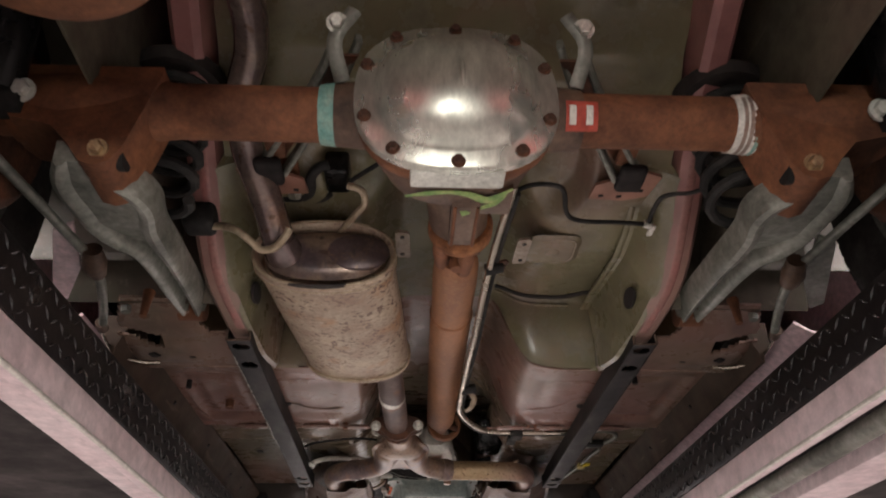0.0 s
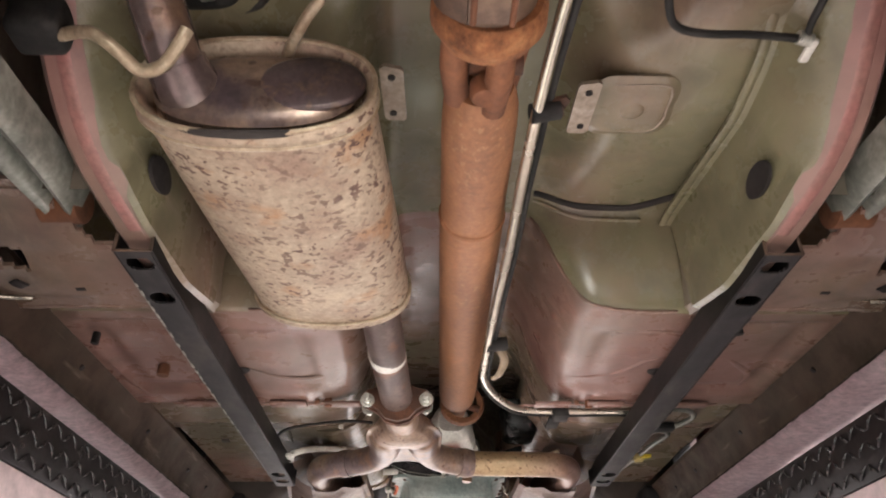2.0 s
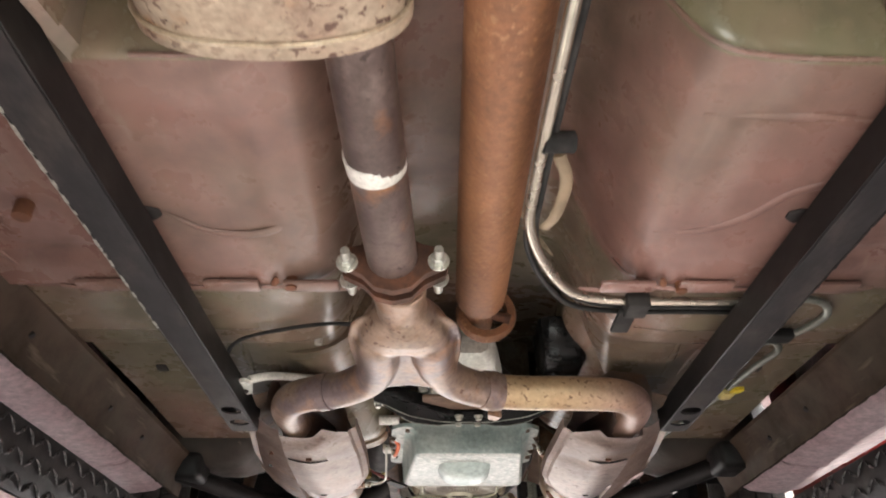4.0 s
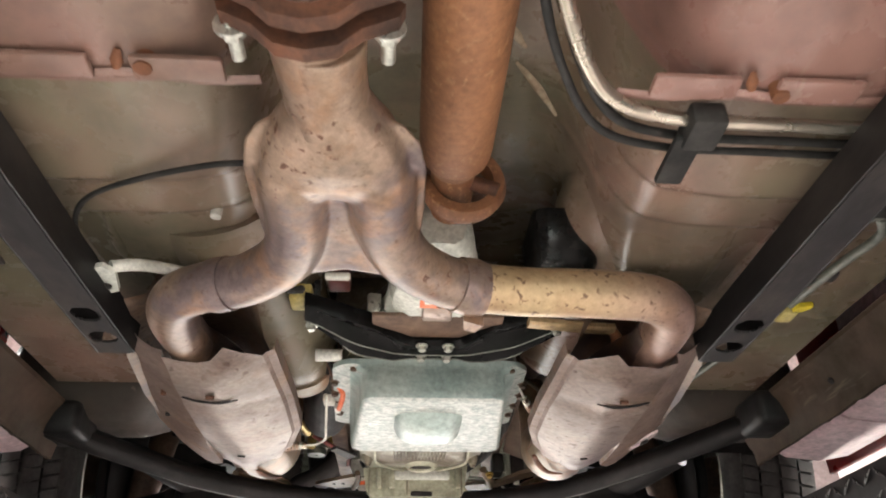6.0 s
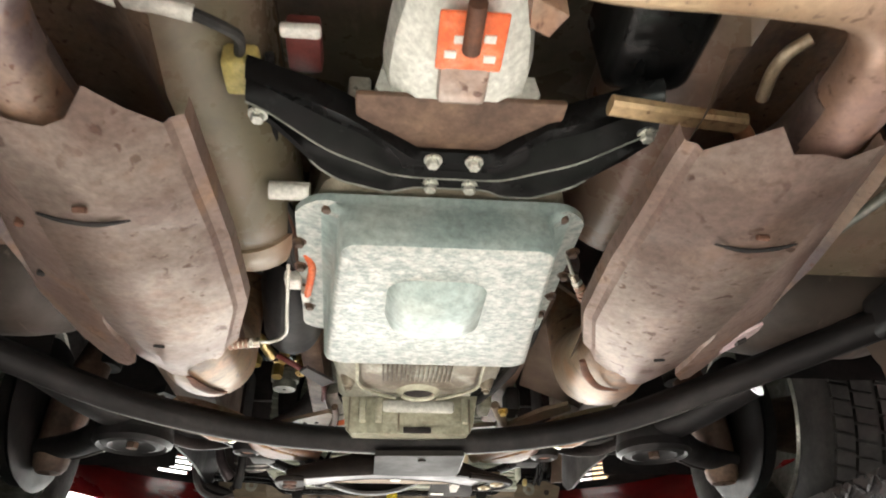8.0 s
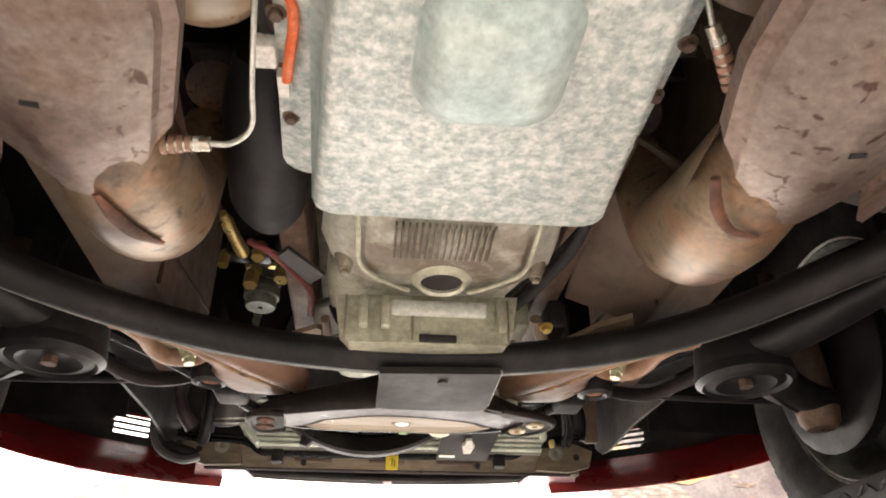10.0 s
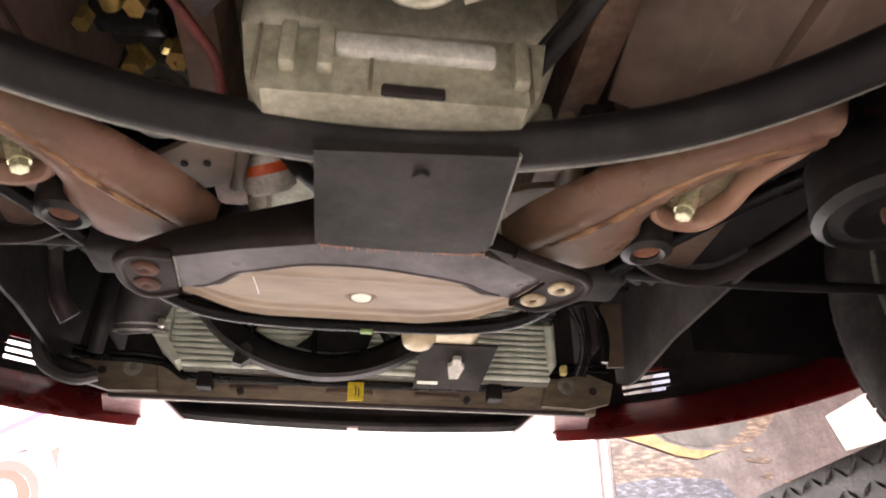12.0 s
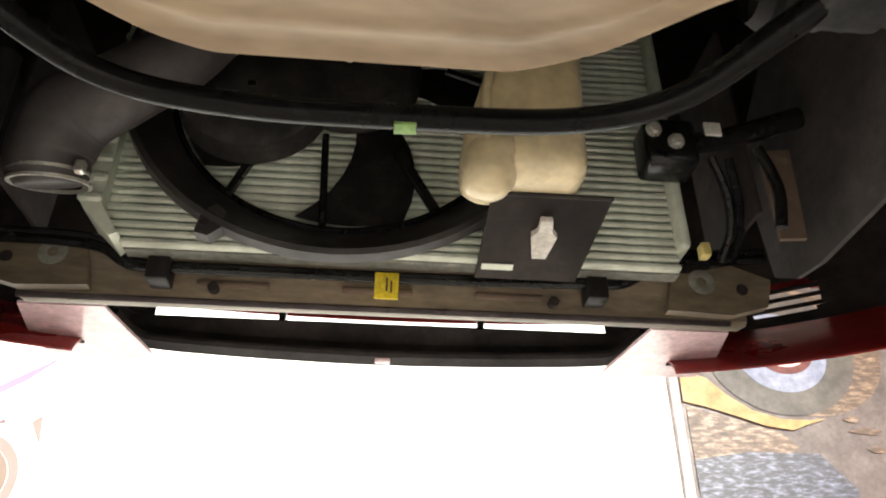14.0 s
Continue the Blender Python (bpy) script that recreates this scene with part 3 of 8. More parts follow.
def pan_height(x, y):
    """The underside of the floor: foot wells, seat pan, kick-up over the axle, tunnel and toe board."""
    base = float(np.interp(y, [2.0, 2.035, 2.05, 2.198, 2.212, 2.272, 2.288, 2.5, 2.8, 2.90, 2.95, 3.1], [2.043, 2.043, 2.055, 2.058, 2.070, 2.072, 2.084, 2.090, 2.088, 2.090, 2.16, 2.34]))
    # step behind the foot wells, bowed towards the tunnel
    edge = 1.63
    seat = float(np.interp(y, [0.2, 0.86, 0.98, 1.08, 1.16, 1.24, 1.32, 1.58, 1.7], [2.36, 2.36, 2.30, 2.20, 2.158, 2.150, 2.145, 2.192, 2.195]))
    w = sstep(edge + 0.015, edge - 0.032, y)
    z = base * (1 - w) + seat * w
    # pressed pads of the foot well
    if 1.68 < y < 2.0:
        ax = abs(x)
        pad = sstep(0.21, 0.25, ax) * sstep(0.37, 0.33, ax) * sstep(1.70, 1.74, y) * sstep(1.98, 1.94, y)
        outer = sstep(0.405, 0.43, ax) * sstep(0.572, 0.552, ax) * sstep(1.66, 1.685, y) * sstep(1.985, 1.96, y)
        inner = sstep(0.44, 0.452, ax) * sstep(0.54, 0.528, ax) * sstep(1.71, 1.722, y) * sstep(1.95, 1.938, y)
        z += 0.006 * pad + 0.010 * outer - 0.004 * inner
    # wells in the kick-up beside the tunnel
    for sx in (-1, 1):
        d = math.hypot((x - CX - sx * 0.165) / 0.062, (y - 1.13) / 0.115)
        z += 0.050 * sstep(1.0, 0.62, d)
    # tunnel
    h = tunnel_half(y)
    a = abs(x - CX)
    roof = float(np.interp(y, [0.9, 1.2, 1.6, 2.2, 2.6, 3.0], [2.36, 2.235, 2.22, 2.25, 2.32, 2.42]))
    k = float(np.interp(a - (h - 0.098), FLANK_A, FLANK_K))
    z = z * (1 - k) + max(roof, z) * k
    # shallow ribs pressed into the tunnel's flanks
    if 0.05 < k < 0.98 and 1.66 < y < 2.5:
        z -= 0.0022 * sstep(0.5, 0.95, math.cos((y - 1.55) * 2 * math.pi / 0.075)) * sstep(0.05, 0.3, k)
    # ribs of the trunk floor
    if y < 0.9:
        z -= 0.012 * sstep(0.55, 0.95, math.cos(x * 2 * math.pi / 0.085))
    return z


car_body = root("car_body", (0, 2.2, 1.98), "red coupe body, its dusty red-oversprayed underside raised on a lift", "car body")


def pan_open(x, y):
    ax = abs(x)
    if ax > 0.365 and y < 1.40 - 0.04 * sstep(0.4, 0.5, ax):
        return False
    return True


XS = span(-0.594, 0.594, 0.0072)
rows_rear = span(0.15, 1.58, 0.0105) + span(1.585, 1.648, 0.0042)
rows_front = span(1.648, 2.02, 0.0095) + span(2.026, 2.06, 0.004)
rows_toe = span(2.06, 2.32, 0.0052) + span(2.33, 3.1, 0.0105)
part("seat_pan", sheet(pan_height, XS, rows_rear, 0.004, pan_open), "primer", car_body, "olive primer seat pan and trunk floor", 60)
floor_pan = part("floor_pan", sheet(pan_height, XS, rows_front, 0.004, pan_open), "pan", car_body, "floor pan with dusty pinkish overspray", 60)
part("toe_board", sheet(pan_height, XS, rows_toe, 0.004, pan_open), "toe", car_body, "olive-brown toe board and tunnel", 60)

# weld seams and lap joints across the floor
for sx in (-1, 1):
    for y, x0, x1, z in ((2.037, 0.14, 0.52, 2.042), (2.79, 0.28, 0.52, 2.098)):
        part("seam", tube([(sx * (x0 + (x1 - x0) * k / 8), y + 0.003 * math.sin(k * 2.1), z - 0.001 + 0.002 * math.sin(k * 3.3)) for k in range(9)], 0.005, 8, 3, 0.4), "pan", car_body)
    for x in (0.20, 0.30, 0.46):
        part("tab", box(sx * x - 0.035, sx * x + 0.035, 2.012, 2.036, 2.034, 2.041, 0.003), "pan", car_body)

# pressed beads on the toe board, the foot wells and the tunnel


def bead(line, material="toe", r=0.008):
    pts = [(x, y, pan_height(x, y) - 0.0005) for x, y in line]
    return part("bead", tube(pts, [0.002] + [r] * (len(pts) - 2) + [0.002], 10, 5, 0.30), material, car_body, "", 80)


for sx in (-1, 1):
    bead([(sx * 0.350, 2.285), (sx * 0.358, 2.36), (sx * 0.362, 2.44)], r=0.007)
    bead([(sx * 0.395, 2.29), (sx * 0.393, 2.36), (sx * 0.39, 2.44)], r=0.007)
    part("rust_scar", tube([(sx * 0.242, 2.010, 2.041), (sx * 0.246, 2.022, 2.041), (sx * 0.250, 2.034, 2.041)], [0.002, 0.005, 0.002], 8, 4, 0.4), "rust", car_body)

for line in ([(0.206, 1.721), (0.285, 1.714), (0.362, 1.715)], [(0.209, 1.923), (0.258, 1.916), (0.305, 1.883), (0.335, 1.839), (0.371, 1.804), (0.377, 1.745)], [(-0.345, 1.875), (-0.296, 1.918), (-0.228, 1.911), (-0.170, 1.845)], [(-0.570, 1.843), (-0.566, 1.926), (-0.551, 1.983)], [(0.440, 1.80), (0.50, 1.86), (0.53, 1.90), (0.535, 1.96)]):
    bead(line, "pan", 0.0065)
for line in ([(0.075, 2.14), (0.090, 2.165), (0.105, 2.185)], [(0.098, 2.21), (0.128, 2.25), (0.160, 2.295)]):
    bead(line, "seamtan", 0.006)

# seat pan brackets beside the tunnel
for sx in (-1, 1):
    cx, y0, z0 = (0.142, 1.316, 2.138) if sx > 0 else (-0.078, 1.288, 2.131)
    rings = [[(cx + sx * u, y0 + v, z0 + d) for u, v in ((-0.010, -0.040), (0.008, -0.044), (0.013, -0.040), (0.010, 0.036), (0.006, 0.041), (-0.012, 0.041), (-0.015, 0.037), (-0.013, -0.036))] for d in (0.0, 0.005)]
    bracket = part("bracket", ring_loft(rings), "bracketpale", car_body, "pale drilled bracket")
    for y in (y0 - 0.028, y0 + 0.028):
        part("hole", rod((cx, y, z0 - 0.0012), (cx, y, z0 + 0.002), 0.0042, 12), "dark", bracket)
pad = [rrect(0.155 + d, 0.241 - d, 1.278 + d, 1.360 - d, z, 0.016 - d) for z, d in ((2.1470, -0.008), (2.1440, 0.0), (2.1425, 0.003), (2.1422, 0.010))]
part("pressed_pad", ring_loft(pad), "primer", car_body, "soft rounded pad pressed into the seat pan", 80)
part("pad_edge", tube([(0.170, 1.2805, 2.1430), (0.227, 1.2805, 2.1430), (0.2385, 1.2935, 2.1430), (0.2385, 1.3155, 2.1430), (0.2385, 1.3385, 2.1430), (0.224, 1.3575, 2.1430), (0.170, 1.3575, 2.1430)], [0.0004, 0.0012, 0.002, 0.0012, 0.0022, 0.0014, 0.0004], 8, 4), "bracketpale", car_body, "worn pale edge of the pad")
part("pad_boss", lathe([(2.1404, 0.0), (2.1406, 0.009), (2.1415, 0.013), (2.1430, 0.015)], 20, "z", (0.199, 1.322, 0)), "primer", car_body, "", 80)

# lap seam behind the foot wells; a dark bead paints its shaded gap
for sx in (-1, 1):
    across = [0.108 + 0.205 * k / 14 for k in range(15)]
    part("rim", tube([(CX + sx * a, 1.6415, pan_height(CX + sx * a, 1.6475) - 0.0005) for a in across], 0.0026, 8, 3), "pan", car_body, "pale worn rim of the foot well")
    part("gap_shade", tube([(CX + sx * a, 1.589 - 0.05 * sstep(0.24, 0.33, a), pan_height(CX + sx * a, 1.575 - 0.05 * sstep(0.24, 0.33, a)) - 0.001) for a in across], 0.0062, 8, 3, 0.6), "dark", car_body, "dark bead drawn as the shade of the seam gap")
    part("upper_rim", tube([(CX + sx * a, 1.606, pan_height(CX + sx * a, 1.606) - 0.001) for a in across[:12]], 0.0035, 8, 3), "primer", car_body, "rolled upper rim of the foot well")

# rear frame rails: box sections that kick up over the axle
RAIL = [(0.362, 1.70, 2.105), (0.362, 1.62, 2.078), (0.364, 1.50, 2.050), (0.372, 1.36, 2.052), (0.388, 1.27, 2.085), (0.392, 1.17, 2.155), (0.394, 1.07, 2.235), (0.392, 0.95, 2.295), (0.36, 0.72, 2.315), (0.33, 0.45, 2.30), (0.33, 0.15, 2.28)]
for sx in (-1, 1):
    rail = part("frame_rail", tube([(sx * x, y, z) for x, y, z in RAIL], 0.03, 8, 6, profile=rect_profile(0.046, 0.085, 0.010)), "rail_fade", car_body, "pinkish red kicked-up frame rail")
    stations = []
    for y in span(1.11, 1.605, 0.02):
        rx, rz = (float(np.interp(-y, [-q[1] for q in RAIL], [q[k] for q in RAIL])) for k in (0, 2))
        low, top = rz - 0.0445, float(np.interp(y, [1.1, 1.24, 1.32, 1.58], [2.19, 2.145, 2.137, 2.176])) - 0.004
        stations.append([(sx * (rx - 0.018), y, low - 0.001), (sx * (rx - 0.0245), y, low + 0.004), (sx * 0.329, y, top - 0.003), (sx * 0.317, y, top), (sx * 0.317, y, top + 0.012), (sx * 0.36, y, top + 0.012), (sx * 0.365, y, low + 0.03)])
    gus = part("gusset", ring_loft(stations), "primer", car_body, "olive primer panel closing the rail's inner side", 35)
    part("gusset_seam", tube([(v[3][0], v[3][1], v[3][2] - 0.001) for v in stations[4:]], 0.0055, 8, 1, 0.4), "primer", gus, "soft folded seam", 80)
    side_in = 0.006 * sx
    strip = [(side_in + 0.0075 * math.cos(k * math.pi / 5), -0.0425 + 0.0018 * math.sin(k * math.pi / 5)) for k in range(10)]
    part("edge_line", tube([(sx * q.x, q.y, q.z) for q in smooth_line(RAIL, 6) if 1.02 < q.y < 1.40], 0.01, 8, 1, profile=strip), "railpink", rail, "pinkish red strip on the lower edge", 80)
    near = min(stations, key=lambda v: abs(v[0][1] - 1.345))
    foot, head = Vector(near[1]), Vector(near[2])
    slope = (head - foot).normalized()
    face = slope.cross(Vector((0, 1, 0))).normalized()
    if face.x * sx > 0:
        face = -face
    mid = foot.lerp(head, 0.40)
    rings = [[mid + Vector((0, 0.030 * math.cos(a), 0)) + slope * (0.0165 * math.sin(a)) + face * d for a in span(0, 2 * math.pi, 0.262)[:-1]] for d in (0.0045, 0.0)]
    part("oval_hole", ring_loft(rings), "dark", gus, "dark oval hole")

# torque boxes ahead of the rear wheels, with a hole each
for sx in (-1, 1):
    def box_height(x, y, s=sx):
        ax = abs(x)
        rim = math.hypot((ax - 0.552) / 0.05, (y - 1.50) / 0.05)
        return 2.020 + 0.016 * sstep(1.44, 1.33, y) - 0.006 * sstep(0.46, 0.5, ax) * sstep(1.44, 1.47, y) * sstep(1.57, 1.54, y) - 0.005 * sstep(1.0, 0.6, rim)

    def box_solid(x, y):
        ax = abs(x)
        if y < 1.43 and not 0.43 + (1.43 - y) * 0.45 < ax < 0.605 - (1.43 - y) * 0.35:
            return False
        # a long opening that slants across the panel
        return not (0.522 < ax < 0.606 and abs(y - 1.462 + (ax - 0.52) * 0.55) < 0.017)

    part("torque_box", sheet(box_height, span(min(sx * 0.385, sx * 0.604), max(sx * 0.385, sx * 0.604), 0.006), span(1.32, 1.588, 0.006), 0.005, box_solid), "pan", car_body, "scuffed pinkish torque box panel")
    part("box_flange", tube([(sx * (0.385 + 0.21 * k / 10), 1.588 + 0.002 * math.sin(k * 2.3), 2.0205) for k in range(11)], 0.0045, 8, 3, 0.6), "pan", car_body)
    part("oval_hole", tube([(sx * 0.546, 1.498, 2.0075), (sx * 0.558, 1.506, 2.0075)], 0.0095, 16, 2, 0.25), "dark", car_body, "dark drilled hole")
    part("slot_hole", tube([(sx * 0.482, 1.529, 2.0148), (sx * 0.493, 1.529, 2.0145)], [0.004, 0.004], 12, 3, 0.25), "dark", car_body)
    part("rusty_stud", tube([(sx * 0.515, 1.315, 2.045), (sx * 0.515, 1.312, 2.025), (sx * 0.515, 1.31, 1.995)], [0.011, 0.008, 0.006], 10, 3), "rust", car_body, "rusty stud hanging from the floor")
    part("small_nut", rod((sx * 0.56, 1.345, 2.02), (sx * 0.562, 1.345, 2.032), 0.009, 6), "galv", car_body)
    part("oval_hole", tube([(sx * 0.344, 1.872, 2.0445), (sx * 0.354, 1.872, 2.0425), (sx * 0.375, 1.870, 2.0425), (sx * 0.386, 1.870, 2.0445)], [0.006, 0.0125, 0.0125, 0.006], 16, 3, 0.25), "dark", car_body)
    part("oval_hole", tube([(sx * 0.50, 2.385, 2.077), (sx * 0.515, 2.385, 2.077)], 0.012, 16, 2, 0.25), "dark", car_body)
    part("torque_box_wall", prism([(1.335, 2.034), (1.335, 2.042), (1.20, 2.36), (1.19, 2.36)], "x", min(sx * 0.40, sx * 0.66), max(sx * 0.40, sx * 0.66), 0), "shadeolive", car_body, "olive primer sloping wall ahead of the rear wheel, darkened for shade")
    # rear wheel house
    part("wheel_house", lathe([(sx * 0.47, 0.40), (sx * 0.86, 0.40), (sx * 0.86, 0.404), (sx * 0.47, 0.404), (sx * 0.47, 0.40)], 28, "x", (0, 0.9, 2.1), 0.0, math.pi), "shadeolive", car_body)
    part("wheel_house_wall", prism([(0.9 + 0.405 * math.cos(a), 2.1 + 0.405 * math.sin(a)) for a in span(0, math.pi, 0.2)], "x", sx * 0.466, sx * 0.47, 0), "shadeolive", car_body)

# sills, pinch welds and the skirt outside them
for sx in (-1, 1):
    prof = [(0.578, 2.052), (0.588, 2.038), (0.597, 2.012), (0.604, 2.000), (0.606, 1.979), (0.612, 1.979), (0.614, 2.0), (0.63, 2.01), (0.63, 2.06), (0.578, 2.06)]
    bm = bmesh.new()
    rings = []
    for y in span(1.44, 2.88, 0.01):
        wob = 0.0022 * noise.noise(Vector((y * 17, sx, 0))) + 0.0035 * noise.noise(Vector((y * 60, sx, 3)))
        rings.append([(sx * (x + (0.4 * wob if z < 1.99 else 0)), y, z + (wob if z < 1.99 else 0)) for x, z in prof])
    sill = part("sill", ring_loft(rings, bm=bm), "sill", car_body, "grimy brown sill with a wavy pinch weld", 30)
    skirt = [(0.628, 2.012), (0.66, 1.992), (0.72, 1.985), (0.775, 1.995), (0.815, 2.03), (0.83, 2.10), (0.84, 2.30), (0.836, 2.30), (0.825, 2.10), (0.81, 2.034), (0.772, 2.0), (0.72, 1.99), (0.66, 1.997), (0.632, 2.016)]
    part("skirt", ring_loft([[(sx * x, y, z + 0.0016 * noise.noise(Vector((x * 22, y * 9, sx)))) for x, z in skirt] for y in span(1.34, 2.665, 0.03)]), "skirt", car_body, "pale pinkish glossy rocker skirt", 30)
    part("skirt_end", ring_loft([[(sx * x, y, z + 0.002) for x, z in skirt] for y in span(2.674, 2.88, 0.03)]), "skirt", car_body)
    front_box = part("front_torque_box", ring_loft([rrect(min(sx * a, sx * b), max(sx * a, sx * b), c, d, z, r) for z, a, b, c, d, r in ((2.40, 0.41, 0.69, 2.885, 3.06, 0.02), (2.10, 0.42, 0.685, 2.80, 3.03, 0.03), (2.065, 0.44, 0.672, 2.81, 3.00, 0.035), (2.046, 0.465, 0.650, 2.83, 2.97, 0.035), (2.041, 0.49, 0.625, 2.85, 2.95, 0.03))]), "boxgrime", car_body, "grimy rounded torque box ahead of the floor", 50)
    part("box_hole", tube([(sx * 0.565, 2.845, 2.0435), (sx * 0.585, 2.85, 2.0435)], 0.009, 12, 2, 0.3), "dark", front_box)
    part("box_seam", tube([(sx * 0.675, 2.82, 2.072), (sx * 0.680, 2.90, 2.075), (sx * 0.672, 2.99, 2.075)], 0.004, 8, 3), "galv", front_box, "pale worn seam")
    part("floor_seam", tube([(sx * (0.455 + 0.0165 * k), 2.892 + 0.0015 * math.sin(2.7 * k), 2.0868) for k in range(10)], [0.002, 0.004, 0.003, 0.005, 0.0035, 0.0055, 0.004, 0.0045, 0.003, 0.002], 8, 4, 0.7), "horn", car_body, "salmon weld seam at the end of the floor")
    part("fender_side", box(min(sx * 0.856, sx * 0.870), max(sx * 0.856, sx * 0.870), 2.64, 3.09, 2.02, 2.33, 0.004), "red", car_body, "red lower fender side")
    for y in (1.80, 2.13, 2.42, 2.58):
        part("drain_hole", rod((sx * 0.5935, y, 2.016), (sx * 0.598, y, 2.021), 0.005, 10), "dark", sill)

# upper closing panels of the body, red sides; top coloured dark for shade
for sx in (-1, 1):
    prof = [(sx * 0.85, 0.1), (sx * 0.87, 0.1), (sx * 0.87, 4.0), (sx * 0.85, 4.0)]
    part("body_side", box(min(sx * 0.86, sx * 0.875), max(sx * 0.86, sx * 0.875), 0.0, 3.98, 2.32, 2.75, 0.004), "red", car_body, "glossy red body side")
part("body_top", box(-0.875, 0.875, -0.2, 4.16, 2.75, 2.79, 0.01), "dark", car_body)
# added panel that closes the engine bay against the bright door
part("light_block_panel", box(-0.80, 0.80, 4.13, 4.15, 2.36, 2.75, 0.004), "dark", car_body, "added dull black panel that blocks the door's light above the radiator")
for sx in (-1, 1):
    part("side_lining", box(min(sx * 0.845, sx * 0.855), max(sx * 0.845, sx * 0.855), 0.0, 3.9, 2.30, 2.74, 0), "dark", car_body)
part("rear_panel", box(-0.86, 0.86, -0.2, -0.17, 2.05, 2.75, 0.004), "red", car_body)

# ---- rear axle ----
axle = root("rear_axle", (0, 0.9, 1.98), "rusty solid rear axle with a bright alloy differential cover", "axle")
AZ, AY = 2.103, 0.915
DX, DZ = -0.006, 2.096


def oval(rx, rz, y, seg=48, power=2.5):
    out = []
    for k in range(seg):
        a = 2 * math.pi * k / seg
        c, s = math.cos(a), math.sin(a)
        out.append((DX + rx * math.copysign(abs(c) ** (2 / power), c), y, DZ + rz * math.copysign(abs(s) ** (2 / power), s)))
    return out


cover = ring_loft([oval(0.131, 0.122, 0.872), oval(0.131, 0.122, 0.862), oval(0.127, 0.118, 0.859), oval(0.108, 0.099, 0.857), oval(0.102, 0.093, 0.850), oval(0.090, 0.082, 0.837), oval(0.068, 0.063, 0.825), oval(0.040, 0.038, 0.816), oval(0.018, 0.017, 0.8125), oval(0.004, 0.004, 0.812)])
cover_ob = part("differential_cover", cover, "alloy", axle, "bright scuffed alloy differential cover", 50)
dbolt = bolt_mesh("cover_bolt", 0.0062, 0.009, "darkrust")
for k in range(10):
    a = math.radians(90 + 36 * k)
    c, s = math.cos(a), math.sin(a)
    piece("bolt", dbolt, aim((DX + 0.1205 * math.copysign(abs(c) ** 0.8, c), 0.8585, DZ + 0.1115 * math.copysign(abs(s) ** 0.8, s)), (0, -1, 0)), cover_ob)
part("filler_rib", tube([(DX + 0.006, 0.834, DZ + 0.07), (DX + 0.004, 0.814, DZ), (DX + 0.014, 0.827, DZ - 0.052), (DX + 0.06, 0.837, DZ - 0.058)], 0.004, 10, 6), "alloy", cover_ob)
part("cover_lip", box(-0.064, 0.052, 0.868, 0.90, 1.974, 1.986, 0.004), "cast", axle, "bright machined lip")

housing = ring_loft([oval(0.122, 0.110, 0.872), oval(0.120, 0.108, 0.905), oval(0.113, 0.104, 0.93), oval(0.100, 0.098, 0.957), oval(0.090, 0.088, 0.966), oval(0.060, 0.060, 0.99, 48, 2.1), oval(0.047, 0.047, 1.02, 48, 2.0), oval(0.043, 0.043, 1.088, 48, 2.0)])
for v in housing.verts:
    v.co.z -= 0.05 * sstep(0.9, 1.12, v.co.y)
    v.co.x += 0.016 * sstep(0.9, 1.12, v.co.y)
part("differential_housing", housing, "iron", axle, "dark oily cast iron differential housing", 50)
part("housing_flange", ring_loft([oval(0.126, 0.1165, 0.8725), oval(0.1285, 0.119, 0.876), oval(0.1285, 0.119, 0.893), oval(0.124, 0.114, 0.903)]), "rust", axle, "rusty rim of the differential housing", 50)
nose = [(0.950, 2.06), (0.950, 1.992), (0.958, 1.986), (1.0, 1.989), (1.066, 1.996), (1.074, 2.006), (1.074, 2.06)]
part("housing_rib", prism(nose, "x", -0.008, 0.029, 0.006, 3), "iron", axle, "squared rib under the pinion nose")
part("housing_shelf", prism([(0.93, 2.04), (0.93, 1.994), (0.985, 1.996), (1.005, 2.012), (1.005, 2.04)], "x", 0.026, 0.070, 0.006, 3), "iron", axle)
for x in (-0.004, 0.026):
    part("rust_edge", tube([(x, 0.957, 1.9865), (x, 1.0, 1.9885), (x, 1.066, 1.9955)], 0.0025, 8, 3), "rust", axle)
for line in ([(-0.070, 0.945, 1.994), (-0.040, 0.931, 1.989), (-0.014, 0.926, 1.9875), (0.012, 0.930, 1.9875), (0.034, 0.943, 1.9885), (0.050, 0.938, 1.991), (0.068, 0.925, 1.994)], [(0.060, 0.938, 1.993), (0.048, 0.955, 1.9925), (0.030, 0.964, 1.9905), (0.004, 0.972, 1.986)]):
    part("paint_mark", tube(line, [0.002, 0.005, 0.004, 0.006, 0.008, 0.006, 0.003][:len(line)], 8, 5, 0.25), "green", axle, "yellow-green paint mark")

